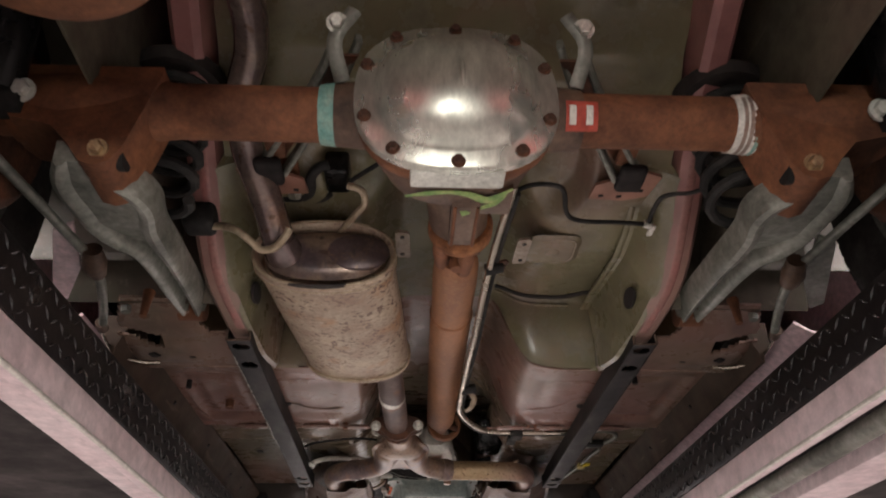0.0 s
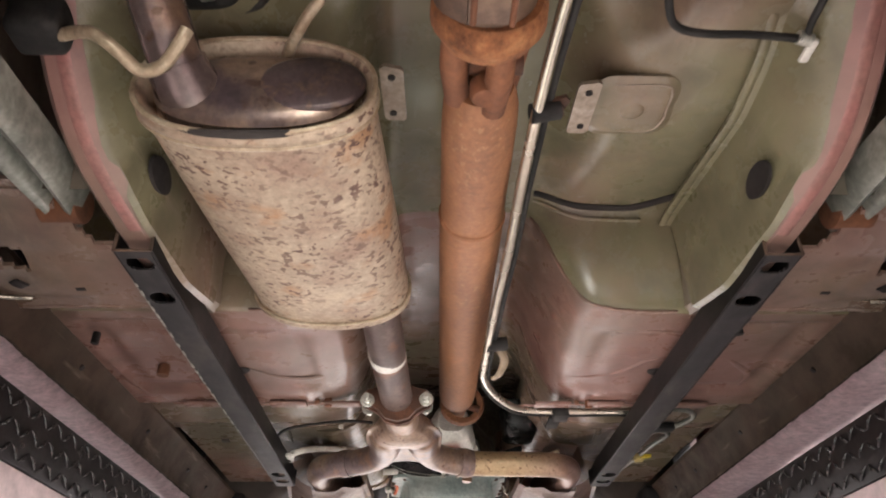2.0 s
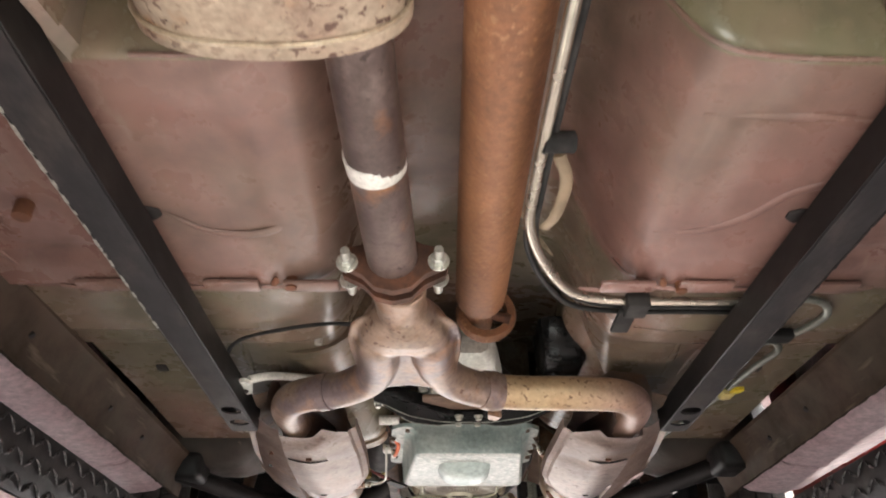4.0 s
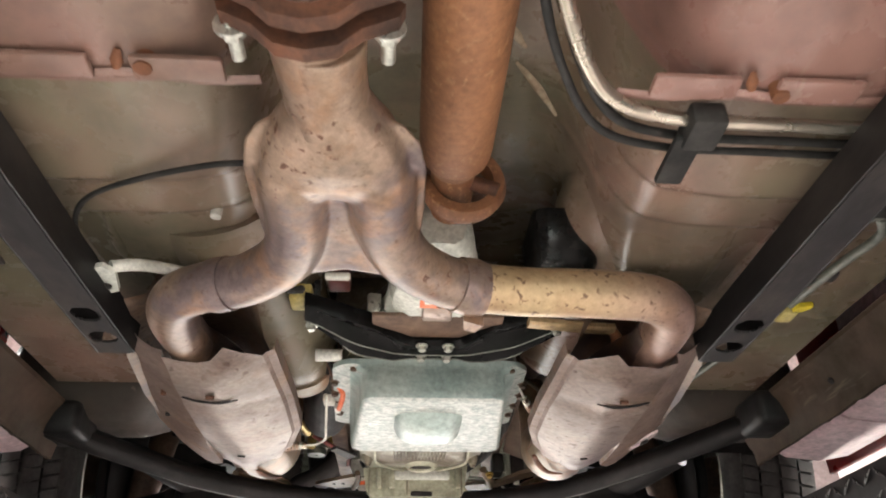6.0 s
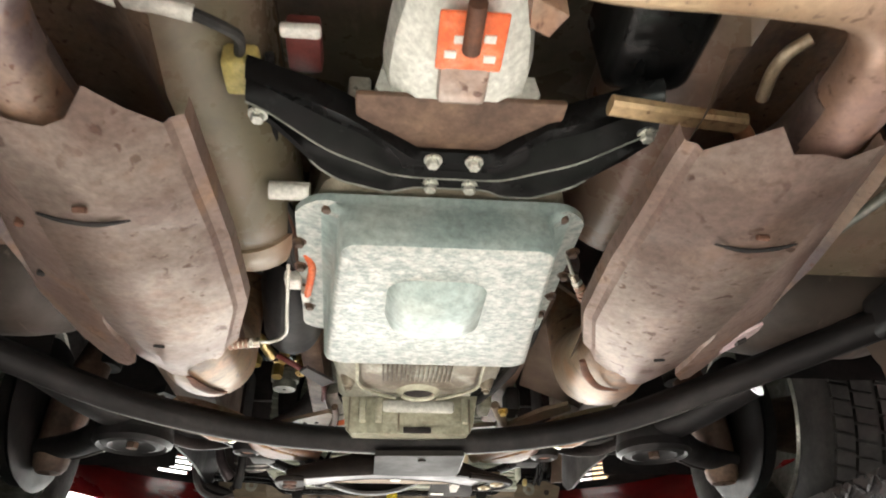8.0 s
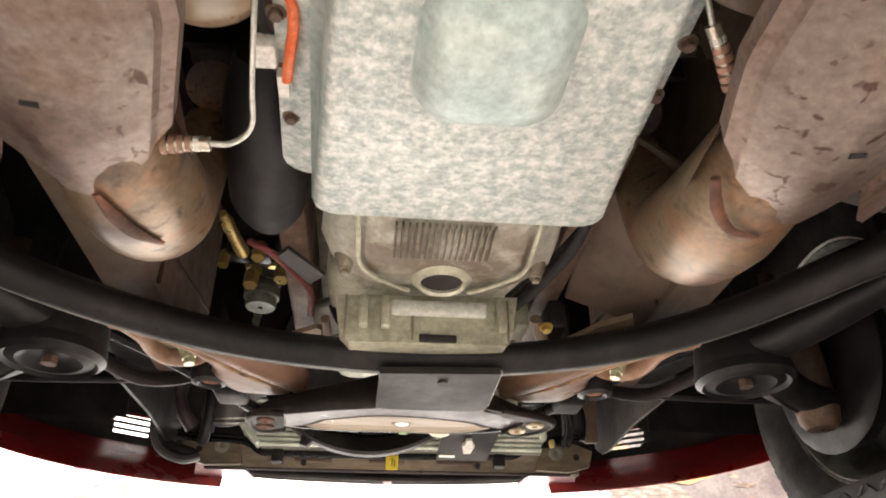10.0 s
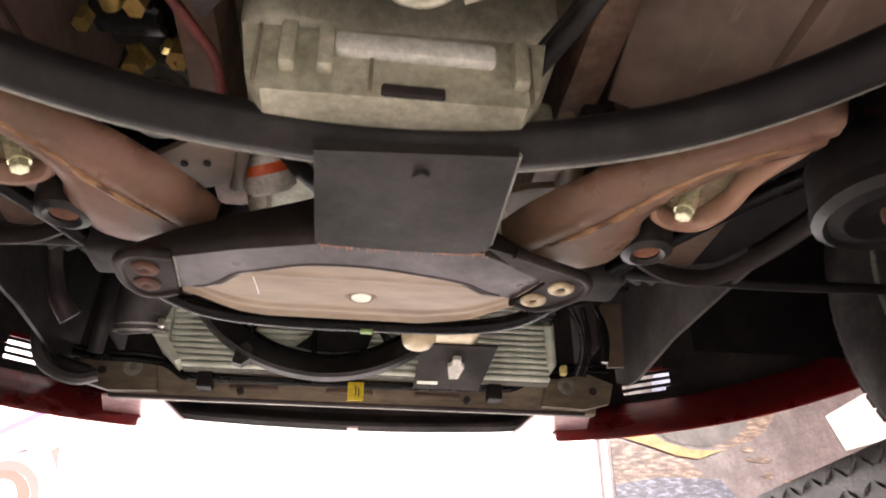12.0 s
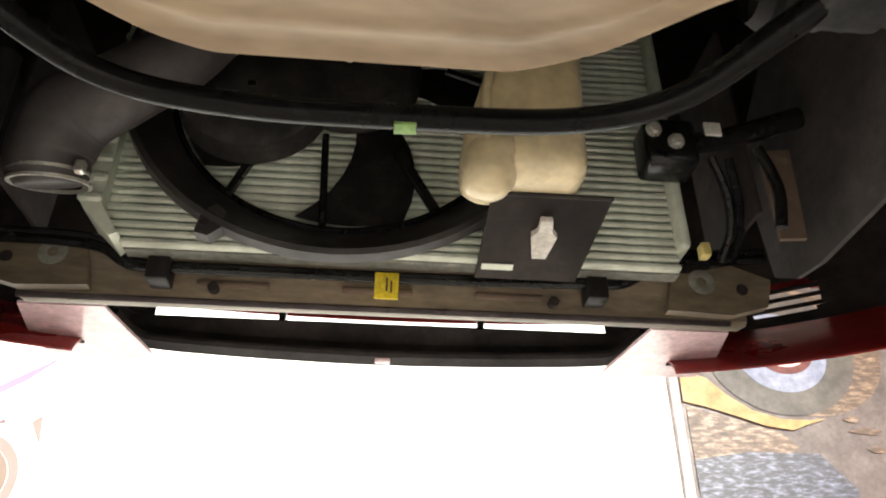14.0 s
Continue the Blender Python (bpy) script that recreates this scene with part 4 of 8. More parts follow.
for sx in (-1, 1):
    x0 = 0.11
    part("axle_tube", tube([(sx * x0 + DX, AY, AZ), (sx * 0.35, AY, AZ), (sx * 0.62, AY, AZ)], 0.037, 28, 8), "rust", axle, "rusty brown axle tube")
    part("tube_neck", rod((sx * 0.10 + DX, AY, AZ), (sx * 0.168 + DX, AY, AZ), 0.047, 24, r2=0.041), "iron", axle)
    part("brake_plate", lathe([(sx * 0.60, 0.02), (sx * 0.60, 0.12), (sx * 0.615, 0.135), (sx * 0.64, 0.135), (sx * 0.64, 0.02)], 28, "x", (0, AY, AZ)), "darkrust", axle)
    # arm bracket welded below the tube
    lobe = [(0.385, 2.125), (0.398, 2.065), (0.412, 2.005), (0.424, 1.985), (0.440, 1.979), (0.458, 1.985), (0.478, 2.012), (0.505, 2.040), (0.555, 2.052), (0.58, 2.07), (0.58, 2.14), (0.385, 2.14)]
    part("arm_bracket", prism([(sx * a, b) for a, b in lobe], "y", 0.872, 0.958, 0.012, 3), "rust", axle, "rusty welded arm bracket")
    part("tube_flare", tube([(sx * 0.36, AY, AZ), (sx * 0.42, AY - 0.003, AZ - 0.003), (sx * 0.50, AY - 0.004, AZ - 0.008), (sx * 0.57, AY, AZ - 0.004)], [0.036, 0.042, 0.051, 0.044], 24, 6), "rust", axle)
    piece("arm_bolt", bolt_mesh("arm_bolt", 0.0085, 0.014, "tanpipe"), aim((sx * 0.438, 0.872, 2.003), (0, -1, -0.35)), axle, "yellowish plated bolt head")
# stickers and marks on the tubes
part("sticker", lathe([(0.366, 0.0375), (0.366, 0.0395), (0.408, 0.0425), (0.408, 0.039)], 30, "x", (0, AY, AZ), math.radians(140), math.radians(330)), "white", axle, "worn white label with faint bars")
for x in (0.374, 0.382, 0.392, 0.401):
    part("label_bar", lathe([(x, 0.038), (x, 0.0404 + 0.07 * (x - 0.374)), (x + 0.005, 0.0408 + 0.07 * (x - 0.374)), (x + 0.005, 0.038)], 24, "x", (0, AY, AZ), math.radians(160), math.radians(320)), "teal" if x > 0.39 and x < 0.40 else "shield", axle)
part("red_sticker", lathe([(0.137, 0.0425), (0.137, 0.0440), (0.179, 0.0425), (0.179, 0.0405)], 20, "x", (0, AY, AZ), math.radians(186), math.radians(240)), "redsticker", axle, "torn red and white sticker")
for x in (0.141, 0.163):
    part("label_bar", lathe([(x, 0.0432), (x, 0.0456), (x + 0.009, 0.0446), (x + 0.009, 0.0432)], 12, "x", (0, AY, AZ), math.radians(195), math.radians(228)), "white", axle)
part("teal_band", lathe([(-0.184, 0.0374), (-0.184, 0.0400), (-0.164, 0.0424), (-0.164, 0.0374)], 28, "x", (0, AY, AZ), math.radians(95), math.radians(320)), "teal", axle, "pale teal paint band")

# ---- driveshaft ----
shaft = root("driveshaft", (0.02, 1.75, 2.05), "rusty orange-brown steel driveshaft", "driveshaft")
S0, S1 = Vector((0.0125, 1.15, 2.05)), Vector((0.028, 2.30, 2.135))


def on_shaft(y):
    return S0.lerp(S1, (y - S0.y) / (S1.y - S0.y))


body = tube([on_shaft(y) for y in (1.185, 1.215, 1.26, 1.42, 1.46, 1.6, 2.0, 2.20, 2.225, 2.25)], [0.030, 0.037, 0.0385, 0.0385, 0.040, 0.040, 0.0395, 0.039, 0.036, 0.026], 30, 4)
part("shaft_tube", body, "shaft", shaft, "smooth rusty shaft tube")
part("weld_bead", lathe([(-0.004, 0.0385), (-0.002, 0.0412), (0, 0.0402), (0.002, 0.0412), (0.004, 0.0385)], 30, "y", on_shaft(1.43)), "shaft", shaft, "pale double weld bead")
part("pinion_flange", lathe([(1.080, 0.03), (1.080, 0.044), (1.085, 0.0485), (1.102, 0.0495), (1.108, 0.046), (1.120, 0.040), (1.120, 0.02)], 30, "y", (0.0125, 0, 2.047)), "crust", shaft, "crusty rusted pinion flange")
for a in (0.4, 1.97, 3.54, 5.11):
    part("yoke_ear", tube([(0.0125 + 0.03 * math.cos(a), 1.115, 2.047 + 0.03 * math.sin(a)), (0.0125 + 0.030 * math.cos(a), 1.15, 2.048 + 0.030 * math.sin(a)), (0.0125 + 0.025 * math.cos(a), 1.195, 2.051 + 0.025 * math.sin(a))], [0.012, 0.013, 0.012], 12, 4), "rust", shaft)
part("joint_cross", rod((-0.022, 1.155, 2.048), (0.047, 1.155, 2.048), 0.012), "darkrust", shaft)
part("joint_cap", lathe([(2.012, 0.0), (2.012, 0.011), (2.016, 0.0135), (2.03, 0.0135)], 18, "z", (0.0125, 1.165, 0)), "rust", shaft, "rusty bearing cap")
part("slip_yoke", tube([on_shaft(2.22), on_shaft(2.30), on_shaft(2.36)], [0.024, 0.026, 0.022], 20, 4), "shaft", shaft)
ring_c = on_shaft(2.285)
part("front_ring", lathe([(-0.012, 0.034), (-0.012, 0.046), (0.0, 0.05), (0.012, 0.046), (0.012, 0.034), (-0.012, 0.034)], 30, "y", ring_c + Vector((0.012, 0, -0.004))), "shaft", shaft, "rusted open yoke ring")
part("front_cross", rod(ring_c + Vector((-0.03, -0.01, 0.01)), ring_c + Vector((0.05, -0.012, -0.02)), 0.009), "darkrust", shaft)

# ---- lower control arms, springs, shocks ----


def control_arm(sx):
    arm = root("control_arm", (sx * 0.44, 1.12, 2.0), "grey galvanised pressed-steel rear control arm", "control arm", "rear control arms")
    # stations from the axle forward: place along the car, inner edge, outer edge, lowest edge
    rows = [(0.884, 0.447, 0.495, 1.984), (0.916, 0.434, 0.511, 1.982), (0.946, 0.406, 0.513, 1.980), (0.983, 0.398, 0.509, 1.980), (1.028, 0.406, 0.506, 1.981), (1.072, 0.408, 0.493, 1.984), (1.107, 0.409, 0.472, 1.988), (1.184, 0.414, 0.470, 1.999), (1.290, 0.422, 0.475, 2.014), (1.414, 0.442, 0.476, 2.033)]
    inner = smooth_line([(b, a, d) for a, b, c, d in rows], 7)
    outer = smooth_line([(c, a, d) for a, b, c, d in rows], 7)
    rings = []
    for p, q in zip(inner, outer):
        y, z, xi, xo = p.y, p.z, p.x, q.x
        w = xo - xi
        deep = 0.008 + 0.016 * sstep(1.0, 1.10, y)
        bar = min(0.026, w * 0.36)
        prof = [(xi - 0.002, 0.044), (xi - 0.001, 0.016), (xi + 0.004, 0.004), (xi + bar * 0.45, 0.0), (xi + bar * 0.8, 0.0025), (xi + bar, 0.008), (xi + bar + 0.004, deep), (xo - bar - 0.003, deep), (xo - bar, 0.009), (xo - bar * 0.75, 0.003), (xo - bar * 0.4, 0.0008), (xo - 0.003, 0.005), (xo, 0.014), (xo + 0.002, 0.040)]
        rings.append([(sx * a, y, z + b) for a, b in prof])
    part("arm_pressing", ring_loft(rings), "galv", arm, smooth=38)
    part("rear_bush", rod((sx * 0.412, 0.895, 2.005), (sx * 0.462, 0.895, 2.005), 0.015, 20), "rubber", arm)
    part("front_bush", rod((sx * 0.436, 1.385, 2.052), (sx * 0.480, 1.385, 2.052), 0.026, 20), "rust", arm, "rusty front bush")
    return arm


for sx in (-1, 1):
    control_arm(sx)
    spring = root("coil_spring", (sx * 0.43, 1.0, 2.05), "black coil spring above the control arm", "spring", "rear coil springs")
    coil = [(sx * 0.425 + 0.052 * math.cos(a), 1.02 + 0.052 * math.sin(a), 2.035 + 0.0062 * a) for a in span(0, 2 * math.pi * 5, 0.45)]
    part("coil", tube(coil, 0.0085, 8, 1), "rubber", spring)
    part("spring_seat", lathe([(2.24, 0.01), (2.24, 0.07), (2.26, 0.075), (2.27, 0.01)], 24, "z", (sx * 0.425, 1.02, 0)), "dark", spring)
    shock = root("shock_absorber", (sx * 0.555, 0.82, 2.06), "black rear shock absorber bolted to the axle", "shock absorber", "rear shock absorbers")
    part("shock_body", rod((sx * 0.575, 0.86, 2.09), (sx * 0.50, 0.70, 2.36), 0.027, 20), "black", shock)
    part("shock_eye", rod((sx * 0.545, 0.875, 2.08), (sx * 0.60, 0.875, 2.08), 0.024, 18), "rubber", shock)
    piece("eye_bolt", bolt_mesh("eye_bolt", 0.011, 0.014, "cast"), aim((sx * 0.545, 0.862, 2.085), (0, -1, -0.3)), shock)
    # upper arms: pale v-shaped pressings beside the differential
    upper = root("upper_arm", (sx * 0.16, 1.0, 2.13), "pale grey-green upper control arm", "control arm", "upper control arms")
    for dx in (-0.022, 0.022):
        part("arm_side", tube([(sx * 0.150 + dx * 0.7, 0.86, 2.19), (sx * 0.185 + dx * 0.8, 0.93, 2.17), (sx * 0.284 + dx, 1.10, 2.150)], 0.008, 8, 5, profile=rect_profile(0.009, 0.026, 0.003)), "galv", upper)
    part("arm_web", prism([(sx * 0.135, 0.87), (sx * 0.165, 0.87), (sx * 0.295, 1.09), (sx * 0.265, 1.09)], "z", 2.168, 2.172, 0.001), "darkrust", upper)
    foot = [(sx * 0.231, 1.154), (sx * 0.236, 1.118), (sx * 0.304, 1.080), (sx * 0.338, 1.093), (sx * 0.328, 1.145), (sx * 0.289, 1.158)]
    bk = part("floor_bracket", prism(foot, "z", 2.146, 2.152, 0.002), "horn", upper, "tan bracket with slots bolted to the floor")
    for x, y in ((0.250, 1.145), (0.280, 1.147), (0.312, 1.130)):
        part("slot", tube([(sx * (x - 0.004), y, 2.1455), (sx * (x + 0.004), y - 0.001, 2.1455)], 0.0035, 10, 2, 0.4), "dark", bk)
    part("arm_box", box(min(sx * 0.262, sx * 0.305), max(sx * 0.262, sx * 0.305), 1.055, 1.115, 2.128, 2.146, 0.008, 3), "dark", upper)
    part("arm_rust", box(min(sx * 0.255, sx * 0.285), max(sx * 0.255, sx * 0.285), 1.02, 1.07, 2.148, 2.16, 0.006), "rust", upper)
    piece("upper_bolt", bolt_mesh("upper_bolt", 0.010, 0.014, "zinc"), aim((sx * 0.162, 0.835, 2.19), (0, -1, -0.4)), upper)
    part("upper_ear", tube([(sx * 0.155, 0.88, 2.13), (sx * 0.165, 0.845, 2.17), (sx * 0.14, 0.83, 2.21)], 0.011, 10, 5, 0.5), "galv", upper)

# stabiliser rod and brake cable each side
for sx in (-1, 1):
    bar = root("brake_cable", (sx * 0.55, 1.2, 2.0), "grey parking brake cable with a sheathed end", "cable", "brake cables")
    part("rod_end", tube([(sx * 0.586, 0.90, 2.02), (sx * 0.570, 1.02, 2.02), (sx * 0.556, 1.12, 2.018), (sx * 0.545, 1.16, 2.012)], 0.0075, 10, 6), "galv", bar)
    part("sheath", tube([(sx * 0.540, 1.155, 2.006), (sx * 0.552, 1.215, 2.0), (sx * 0.578, 1.30, 2.0), (sx * 0.602, 1.365, 2.0)], 0.0075, 12, 6), "galv", bar)
    part("wire", tube([(sx * 0.602, 1.36, 2.0), (sx * 0.616, 1.42, 2.0), (sx * 0.618, 1.485, 2.0), (sx * 0.590, 1.528, 2.004), (sx * 0.555, 1.545, 2.010)], 0.0032, 8, 6), "steel", bar, "thin bright brake wire")
    part("clip", tube([(sx * 0.540, 1.13, 2.018), (sx * 0.546, 1.16, 2.010), (sx * 0.548, 1.185, 2.006)], [0.014, 0.019, 0.013], 12, 4), "iron", bar)
    part("clip", rod((sx * 0.598, 1.345, 2.0), (sx * 0.603, 1.37, 2.0), 0.010, 10), "iron", bar)
    strap = root("bump_strap", (sx * 0.62, 1.2, 2.03), "pale flat strap plate behind the brake cable" if sx < 0 else "grey flat strap plate behind the brake cable", "bracket", "strap plates")
    part("strap_plate", prism([(sx * 0.548, 1.07), (sx * 0.585, 1.09), (sx * 0.662, 1.285), (sx * 0.645, 1.305), (sx * 0.585, 1.20)], "z", 2.024, 2.030, 0.002), "skirt" if sx < 0 else "galv", strap)

# ---- muffler and tail pipe ----
exhaust = root("muffler", (-0.19, 1.4, 1.99), "oval steel muffler, tan and speckled with burnt spots", "muffler")
MA, MB = Vector((-0.203, 1.20, 2.058)), Vector((-0.170, 1.598, 2.052))


def moval(f, rx, rz, along=0.0, power=2.3, seg=44):
    c = MA.lerp(MB, f)
    out = []
    for k in range(seg):
        a = 2 * math.pi * k / seg
        ca, sa = math.cos(a), math.sin(a)
        out.append(c + Vector((rx * math.copysign(abs(ca) ** (2 / power), ca), along, rz * math.copysign(abs(sa) ** (2 / power), sa))))
    return out


shell = ring_loft([moval(0, 0.100, 0.048, 0.022), moval(0, 0.104, 0.052, 0.012), moval(0, 0.108, 0.056, 0.0), moval(0, 0.114, 0.061, -0.004), moval(0, 0.117, 0.064, 0.004), moval(0, 0.117, 0.064, 0.014), moval(0, 0.113, 0.060, 0.018), moval(0, 0.113, 0.060, 0.022), moval(0.5, 0.110, 0.0605), moval(1, 0.105, 0.058, -0.022), moval(1, 0.105, 0.058, -0.016), moval(1, 0.1085, 0.0615, -0.012), moval(1, 0.1085, 0.0615, 0.0), moval(1, 0.104, 0.057, 0.004), moval(1, 0.095, 0.048, 0.004)])
part("muffler_shell", shell, "muffler", exhaust, "tan speckled muffler shell with folded seams", 45)
part("end_dent", tube([(-0.272, 1.199, 2.005), (-0.245, 1.197, 1.998), (-0.205, 1.196, 1.9955), (-0.170, 1.197, 1.998), (-0.150, 1.199, 2.003)], [0.0012, 0.0045, 0.0062, 0.005, 0.001], 8, 6, 0.6), "dark", exhaust, "dark split along the end seam")
part("end_plate", ring_loft([moval(0, 0.098, 0.046, 0.006), moval(0, 0.090, 0.040, 0.001), moval(0, 0.06, 0.026, -0.003), moval(0, 0.03, 0.012, -0.004), moval(0, 0.004, 0.002, -0.004)]), "endplate", exhaust, "purple and tan heat-stained end plate", 60)
part("end_dimple", ring_loft([[(-0.150 + r * 1.15 * math.cos(a), y, 2.062 + r * 0.75 * math.sin(a)) for a in span(0, 2 * math.pi, 0.2)[:-1]] for y, r in ((1.2015, 0.046), (1.1975, 0.045), (1.1958, 0.041), (1.1955, 0.002))]), "endpurple", exhaust, "round purple-grey boss of the end plate", 60)
for f_, rx, rz, al, r in ((0, 0.1145, 0.0615, -0.0035, 0.0028), (0, 0.1155, 0.0625, 0.0165, 0.0030), (1, 0.1075, 0.0605, -0.014, 0.0022)):
    seam = moval(f_, rx, rz, al)
    part("folded_seam", tube(seam + seam[:1], r, 8, 1), "seamtan", exhaust, "pale folded seam")
tail = part("tail_pipe", tube([(-0.268, 1.235, 2.058), (-0.275, 1.19, 2.07), (-0.292, 1.13, 2.115), (-0.320, 1.07, 2.175), (-0.322, 1.01, 2.225), (-0.302, 0.95, 2.252), (-0.292, 0.87, 2.252), (-0.296, 0.77, 2.235), (-0.31, 0.60, 2.18)], 0.0255, 22, 8), "tailpipe", exhaust, "purple-brown tail pipe")
part("pipe_collar", tube([(-0.262, 1.228, 2.056), (-0.268, 1.21, 2.061), (-0.2745, 1.192, 2.069), (-0.277, 1.184, 2.0735)], [0.037, 0.0325, 0.0292, 0.0285], 24, 3), "tailpipe", exhaust, "flared weld collar")
hanger = [(-0.252, 1.138, 2.066), (-0.258, 1.143, 2.055), (-0.276, 1.160, 2.044), (-0.298, 1.166, 2.044), (-0.313, 1.150, 2.050), (-0.334, 1.143, 2.064), (-0.358, 1.154, 2.079), (-0.385, 1.165, 2.085)]
part("hanger_rod", tube(hanger, 0.0062, 10, 6), "seamtan", exhaust)
part("hanger_rod", tube([(-0.185, 1.225, 2.112), (-0.178, 1.206, 2.108), (-0.169, 1.186, 2.106), (-0.153, 1.160, 2.110), (-0.138, 1.142, 2.118), (-0.142, 1.125, 2.132), (-0.165, 1.122, 2.14)], 0.0058, 10, 6), "seamtan", exhaust)
part("rubber_hanger", box(-0.425, -0.375, 1.14, 1.185, 2.075, 2.12, 0.01, 3), "rubber", exhaust, "black rubber hanger block")

front = part("front_pipe", tube([(-0.107, 1.598, 2.034), (-0.102, 1.70, 2.022), (-0.098, 1.80, 2.02), (-0.092, 1.915, 2.012)], 0.0285, 24, 6), "greypipe", exhaust, "dark grey-purple pipe")
part("pale_band", tube([(-0.102, 1.737, 2.0215), (-0.100, 1.760, 2.0205)], 0.0293, 24, 2), "white", front, "pale clean band on the pipe")

# ---- rear odds and ends ----
hose = root("brake_hose", (0.3, 1.05, 2.08), "thin black brake hose clipped to the frame rail", "hose")
part("hose_line", tube([(0.075, 1.10, 2.10), (0.095, 1.10, 2.115), (0.126, 1.084, 2.12), (0.160, 1.084, 2.12), (0.178, 1.10, 2.12), (0.190, 1.149, 2.12), (0.205, 1.175, 2.12), (0.235, 1.184, 2.12), (0.285, 1.185, 2.12), (0.332, 1.189, 2.12)], 0.0042, 8, 6), "rubber", hose)
part("hose_line", tube([(0.338, 1.182, 2.12), (0.335, 1.159, 2.12), (0.337, 1.115, 2.12), (0.350, 1.095, 2.115), (0.376, 1.083, 2.11), (0.396, 1.06, 2.11), (0.40, 1.02, 2.12)], 0.0038, 8, 6), "rubber", hose)
part("hose_end", rod((0.330, 1.187, 2.12), (0.344, 1.19, 2.118), 0.007, 12), "zinc", hose, "bright hose fitting")
part("hose_tab", box(0.340, 0.350, 1.185, 1.215, 2.112, 2.117, 0.002), "white", hose)
sensor = root("fuel_vent", (-0.18, 1.07, 2.14), "black vent hose and valve above the muffler", "hose")
part("valve", box(-0.204, -0.164, 1.105, 1.168, 2.155, 2.20, 0.008, 3), "black", sensor, "black plastic valve")
part("vent_hose", tube([(-0.195, 1.10, 2.165), (-0.212, 1.105, 2.16), (-0.226, 1.13, 2.16), (-0.230, 1.165, 2.16), (-0.245, 1.183, 2.16), (-0.29, 1.186, 2.16), (-0.33, 1.183, 2.16)], 0.0085, 10, 6), "rubber", sensor)
part("vent_hose", tube([(-0.198, 1.175, 2.16), (-0.215, 1.192, 2.16), (-0.25, 1.203, 2.16), (-0.30, 1.21, 2.16)], 0.005, 8, 6), "rubber", sensor)
part("vent_hose", tube([(-0.165, 1.145, 2.165), (-0.13, 1.11, 2.165), (-0.095, 1.075, 2.165)], 0.004, 8, 4), "rubber", sensor)
part("fitting", rod((-0.262, 1.172, 2.155), (-0.25, 1.165, 2.15), 0.008, 12), "zinc", sensor)
part("pump", box(-0.275, -0.245, 1.10, 1.16, 2.165, 2.18, 0.006), "rust", sensor, "rusty bracket stub")

# spare wheel well at the very back
well = root("spare_well", (-0.40, 0.565, 1.995), "rust-brown rounded tank behind the axle", "tank")
part("well_shell", lathe([(0.0, 0.005), (-0.010, 0.07), (-0.004, 0.105), (0.014, 0.125), (0.10, 0.13)], 36, "z", (-0.40, 0.565, 2.005)), "rust", well)

# ---- y pipe ----
ypipe = root("exhaust_y_pipe", (-0.08, 2.2, 1.97), "brown heat-stained exhaust y-pipe joining two pipes", "exhaust pipe")
FX = -0.0905
tri = [(-0.062, 0.006), (-0.052, 0.016), (-0.03, 0.022), (0.0, 0.042), (0.03, 0.022), (0.052, 0.016), (0.062, 0.006), (0.058, -0.006), (0.035, -0.018), (0.02, -0.034), (0.0, -0.039), (-0.02, -0.034), (-0.035, -0.018), (-0.058, -0.006)]
for y in (1.912, 1.936):
    part("flange", prism([(FX + a, 2.008 + b) for a, b in tri], "y", y, y + 0.011, 0.002), "darkrust", ypipe, "dark rusty pipe flange")
fb = bolt_mesh("flange_bolt", 0.0085, 0.012, "zinc")
for x, z in ((-0.142, 2.004), (-0.040, 2.006)):
    piece("bolt", fb, aim((x, 1.912, z), (0, -1, 0)), ypipe, "bright zinc bolt")
    part("stud", rod((x, 1.885, z), (x, 1.915, z), 0.0052, 12), "zinc", ypipe)
    piece("nut", fb, aim((x, 1.948, z), (0, 1, 0)), ypipe)
    part("stud_end", rod((x, 1.945, z), (x, 1.978, z), 0.0052, 12), "zinc", ypipe)
def collector_ring(y, w, r, dip):
    """A flattened two-lobed ring with a dip between the lobes."""
    out = []
    for k in range(40):
        a = 2 * math.pi * k / 40
        c, s = math.cos(a), math.sin(a)
        x = (w - r) * math.copysign(min(1.0, abs(c) * 1.25), c) + r * c
        out.append((-0.0835 + x, y, 2.0015 + r * s * (1 - dip * math.exp(-(x / 0.026) ** 2))))
    return out


stations = [(1.955, 0.0300, 0.0298, 0.0), (1.985, 0.0290, 0.0288, 0.0), (2.010, 0.0300, 0.0292, 0.0), (2.026, 0.0380, 0.0305, 0.0), (2.045, 0.0500, 0.0330, 0.0), (2.065, 0.0575, 0.0345, 0.03), (2.09, 0.0610, 0.0340, 0.12), (2.110, 0.0620, 0.0330, 0.35), (2.125, 0.0620, 0.0310, 0.75), (2.14, 0.0600, 0.0280, 0.95)]
part("neck", tube([(FX, 1.94, 2.006), (FX, 1.965, 2.004), (-0.087, 2.0, 2.003), (-0.084, 2.03, 2.0)], [0.031, 0.0295, 0.0295, 0.031], 24, 5), "ypipe", ypipe)
LEFT = [(-0.119, 2.09, 2.001), (-0.120, 2.11, 2.001), (-0.122, 2.17, 2.0), (-0.140, 2.235, 2.0), (-0.185, 2.283, 2.0), (-0.232, 2.302, 2.0), (-0.268, 2.328, 2.0), (-0.284, 2.375, 2.0), (-0.284, 2.47, 2.006)]
RIGHT = [(-0.048, 2.09, 2.001), (-0.047, 2.11, 2.001), (-0.044, 2.17, 2.0), (-0.024, 2.235, 2.0), (0.012, 2.275, 2.0), (0.05, 2.293, 2.0)]
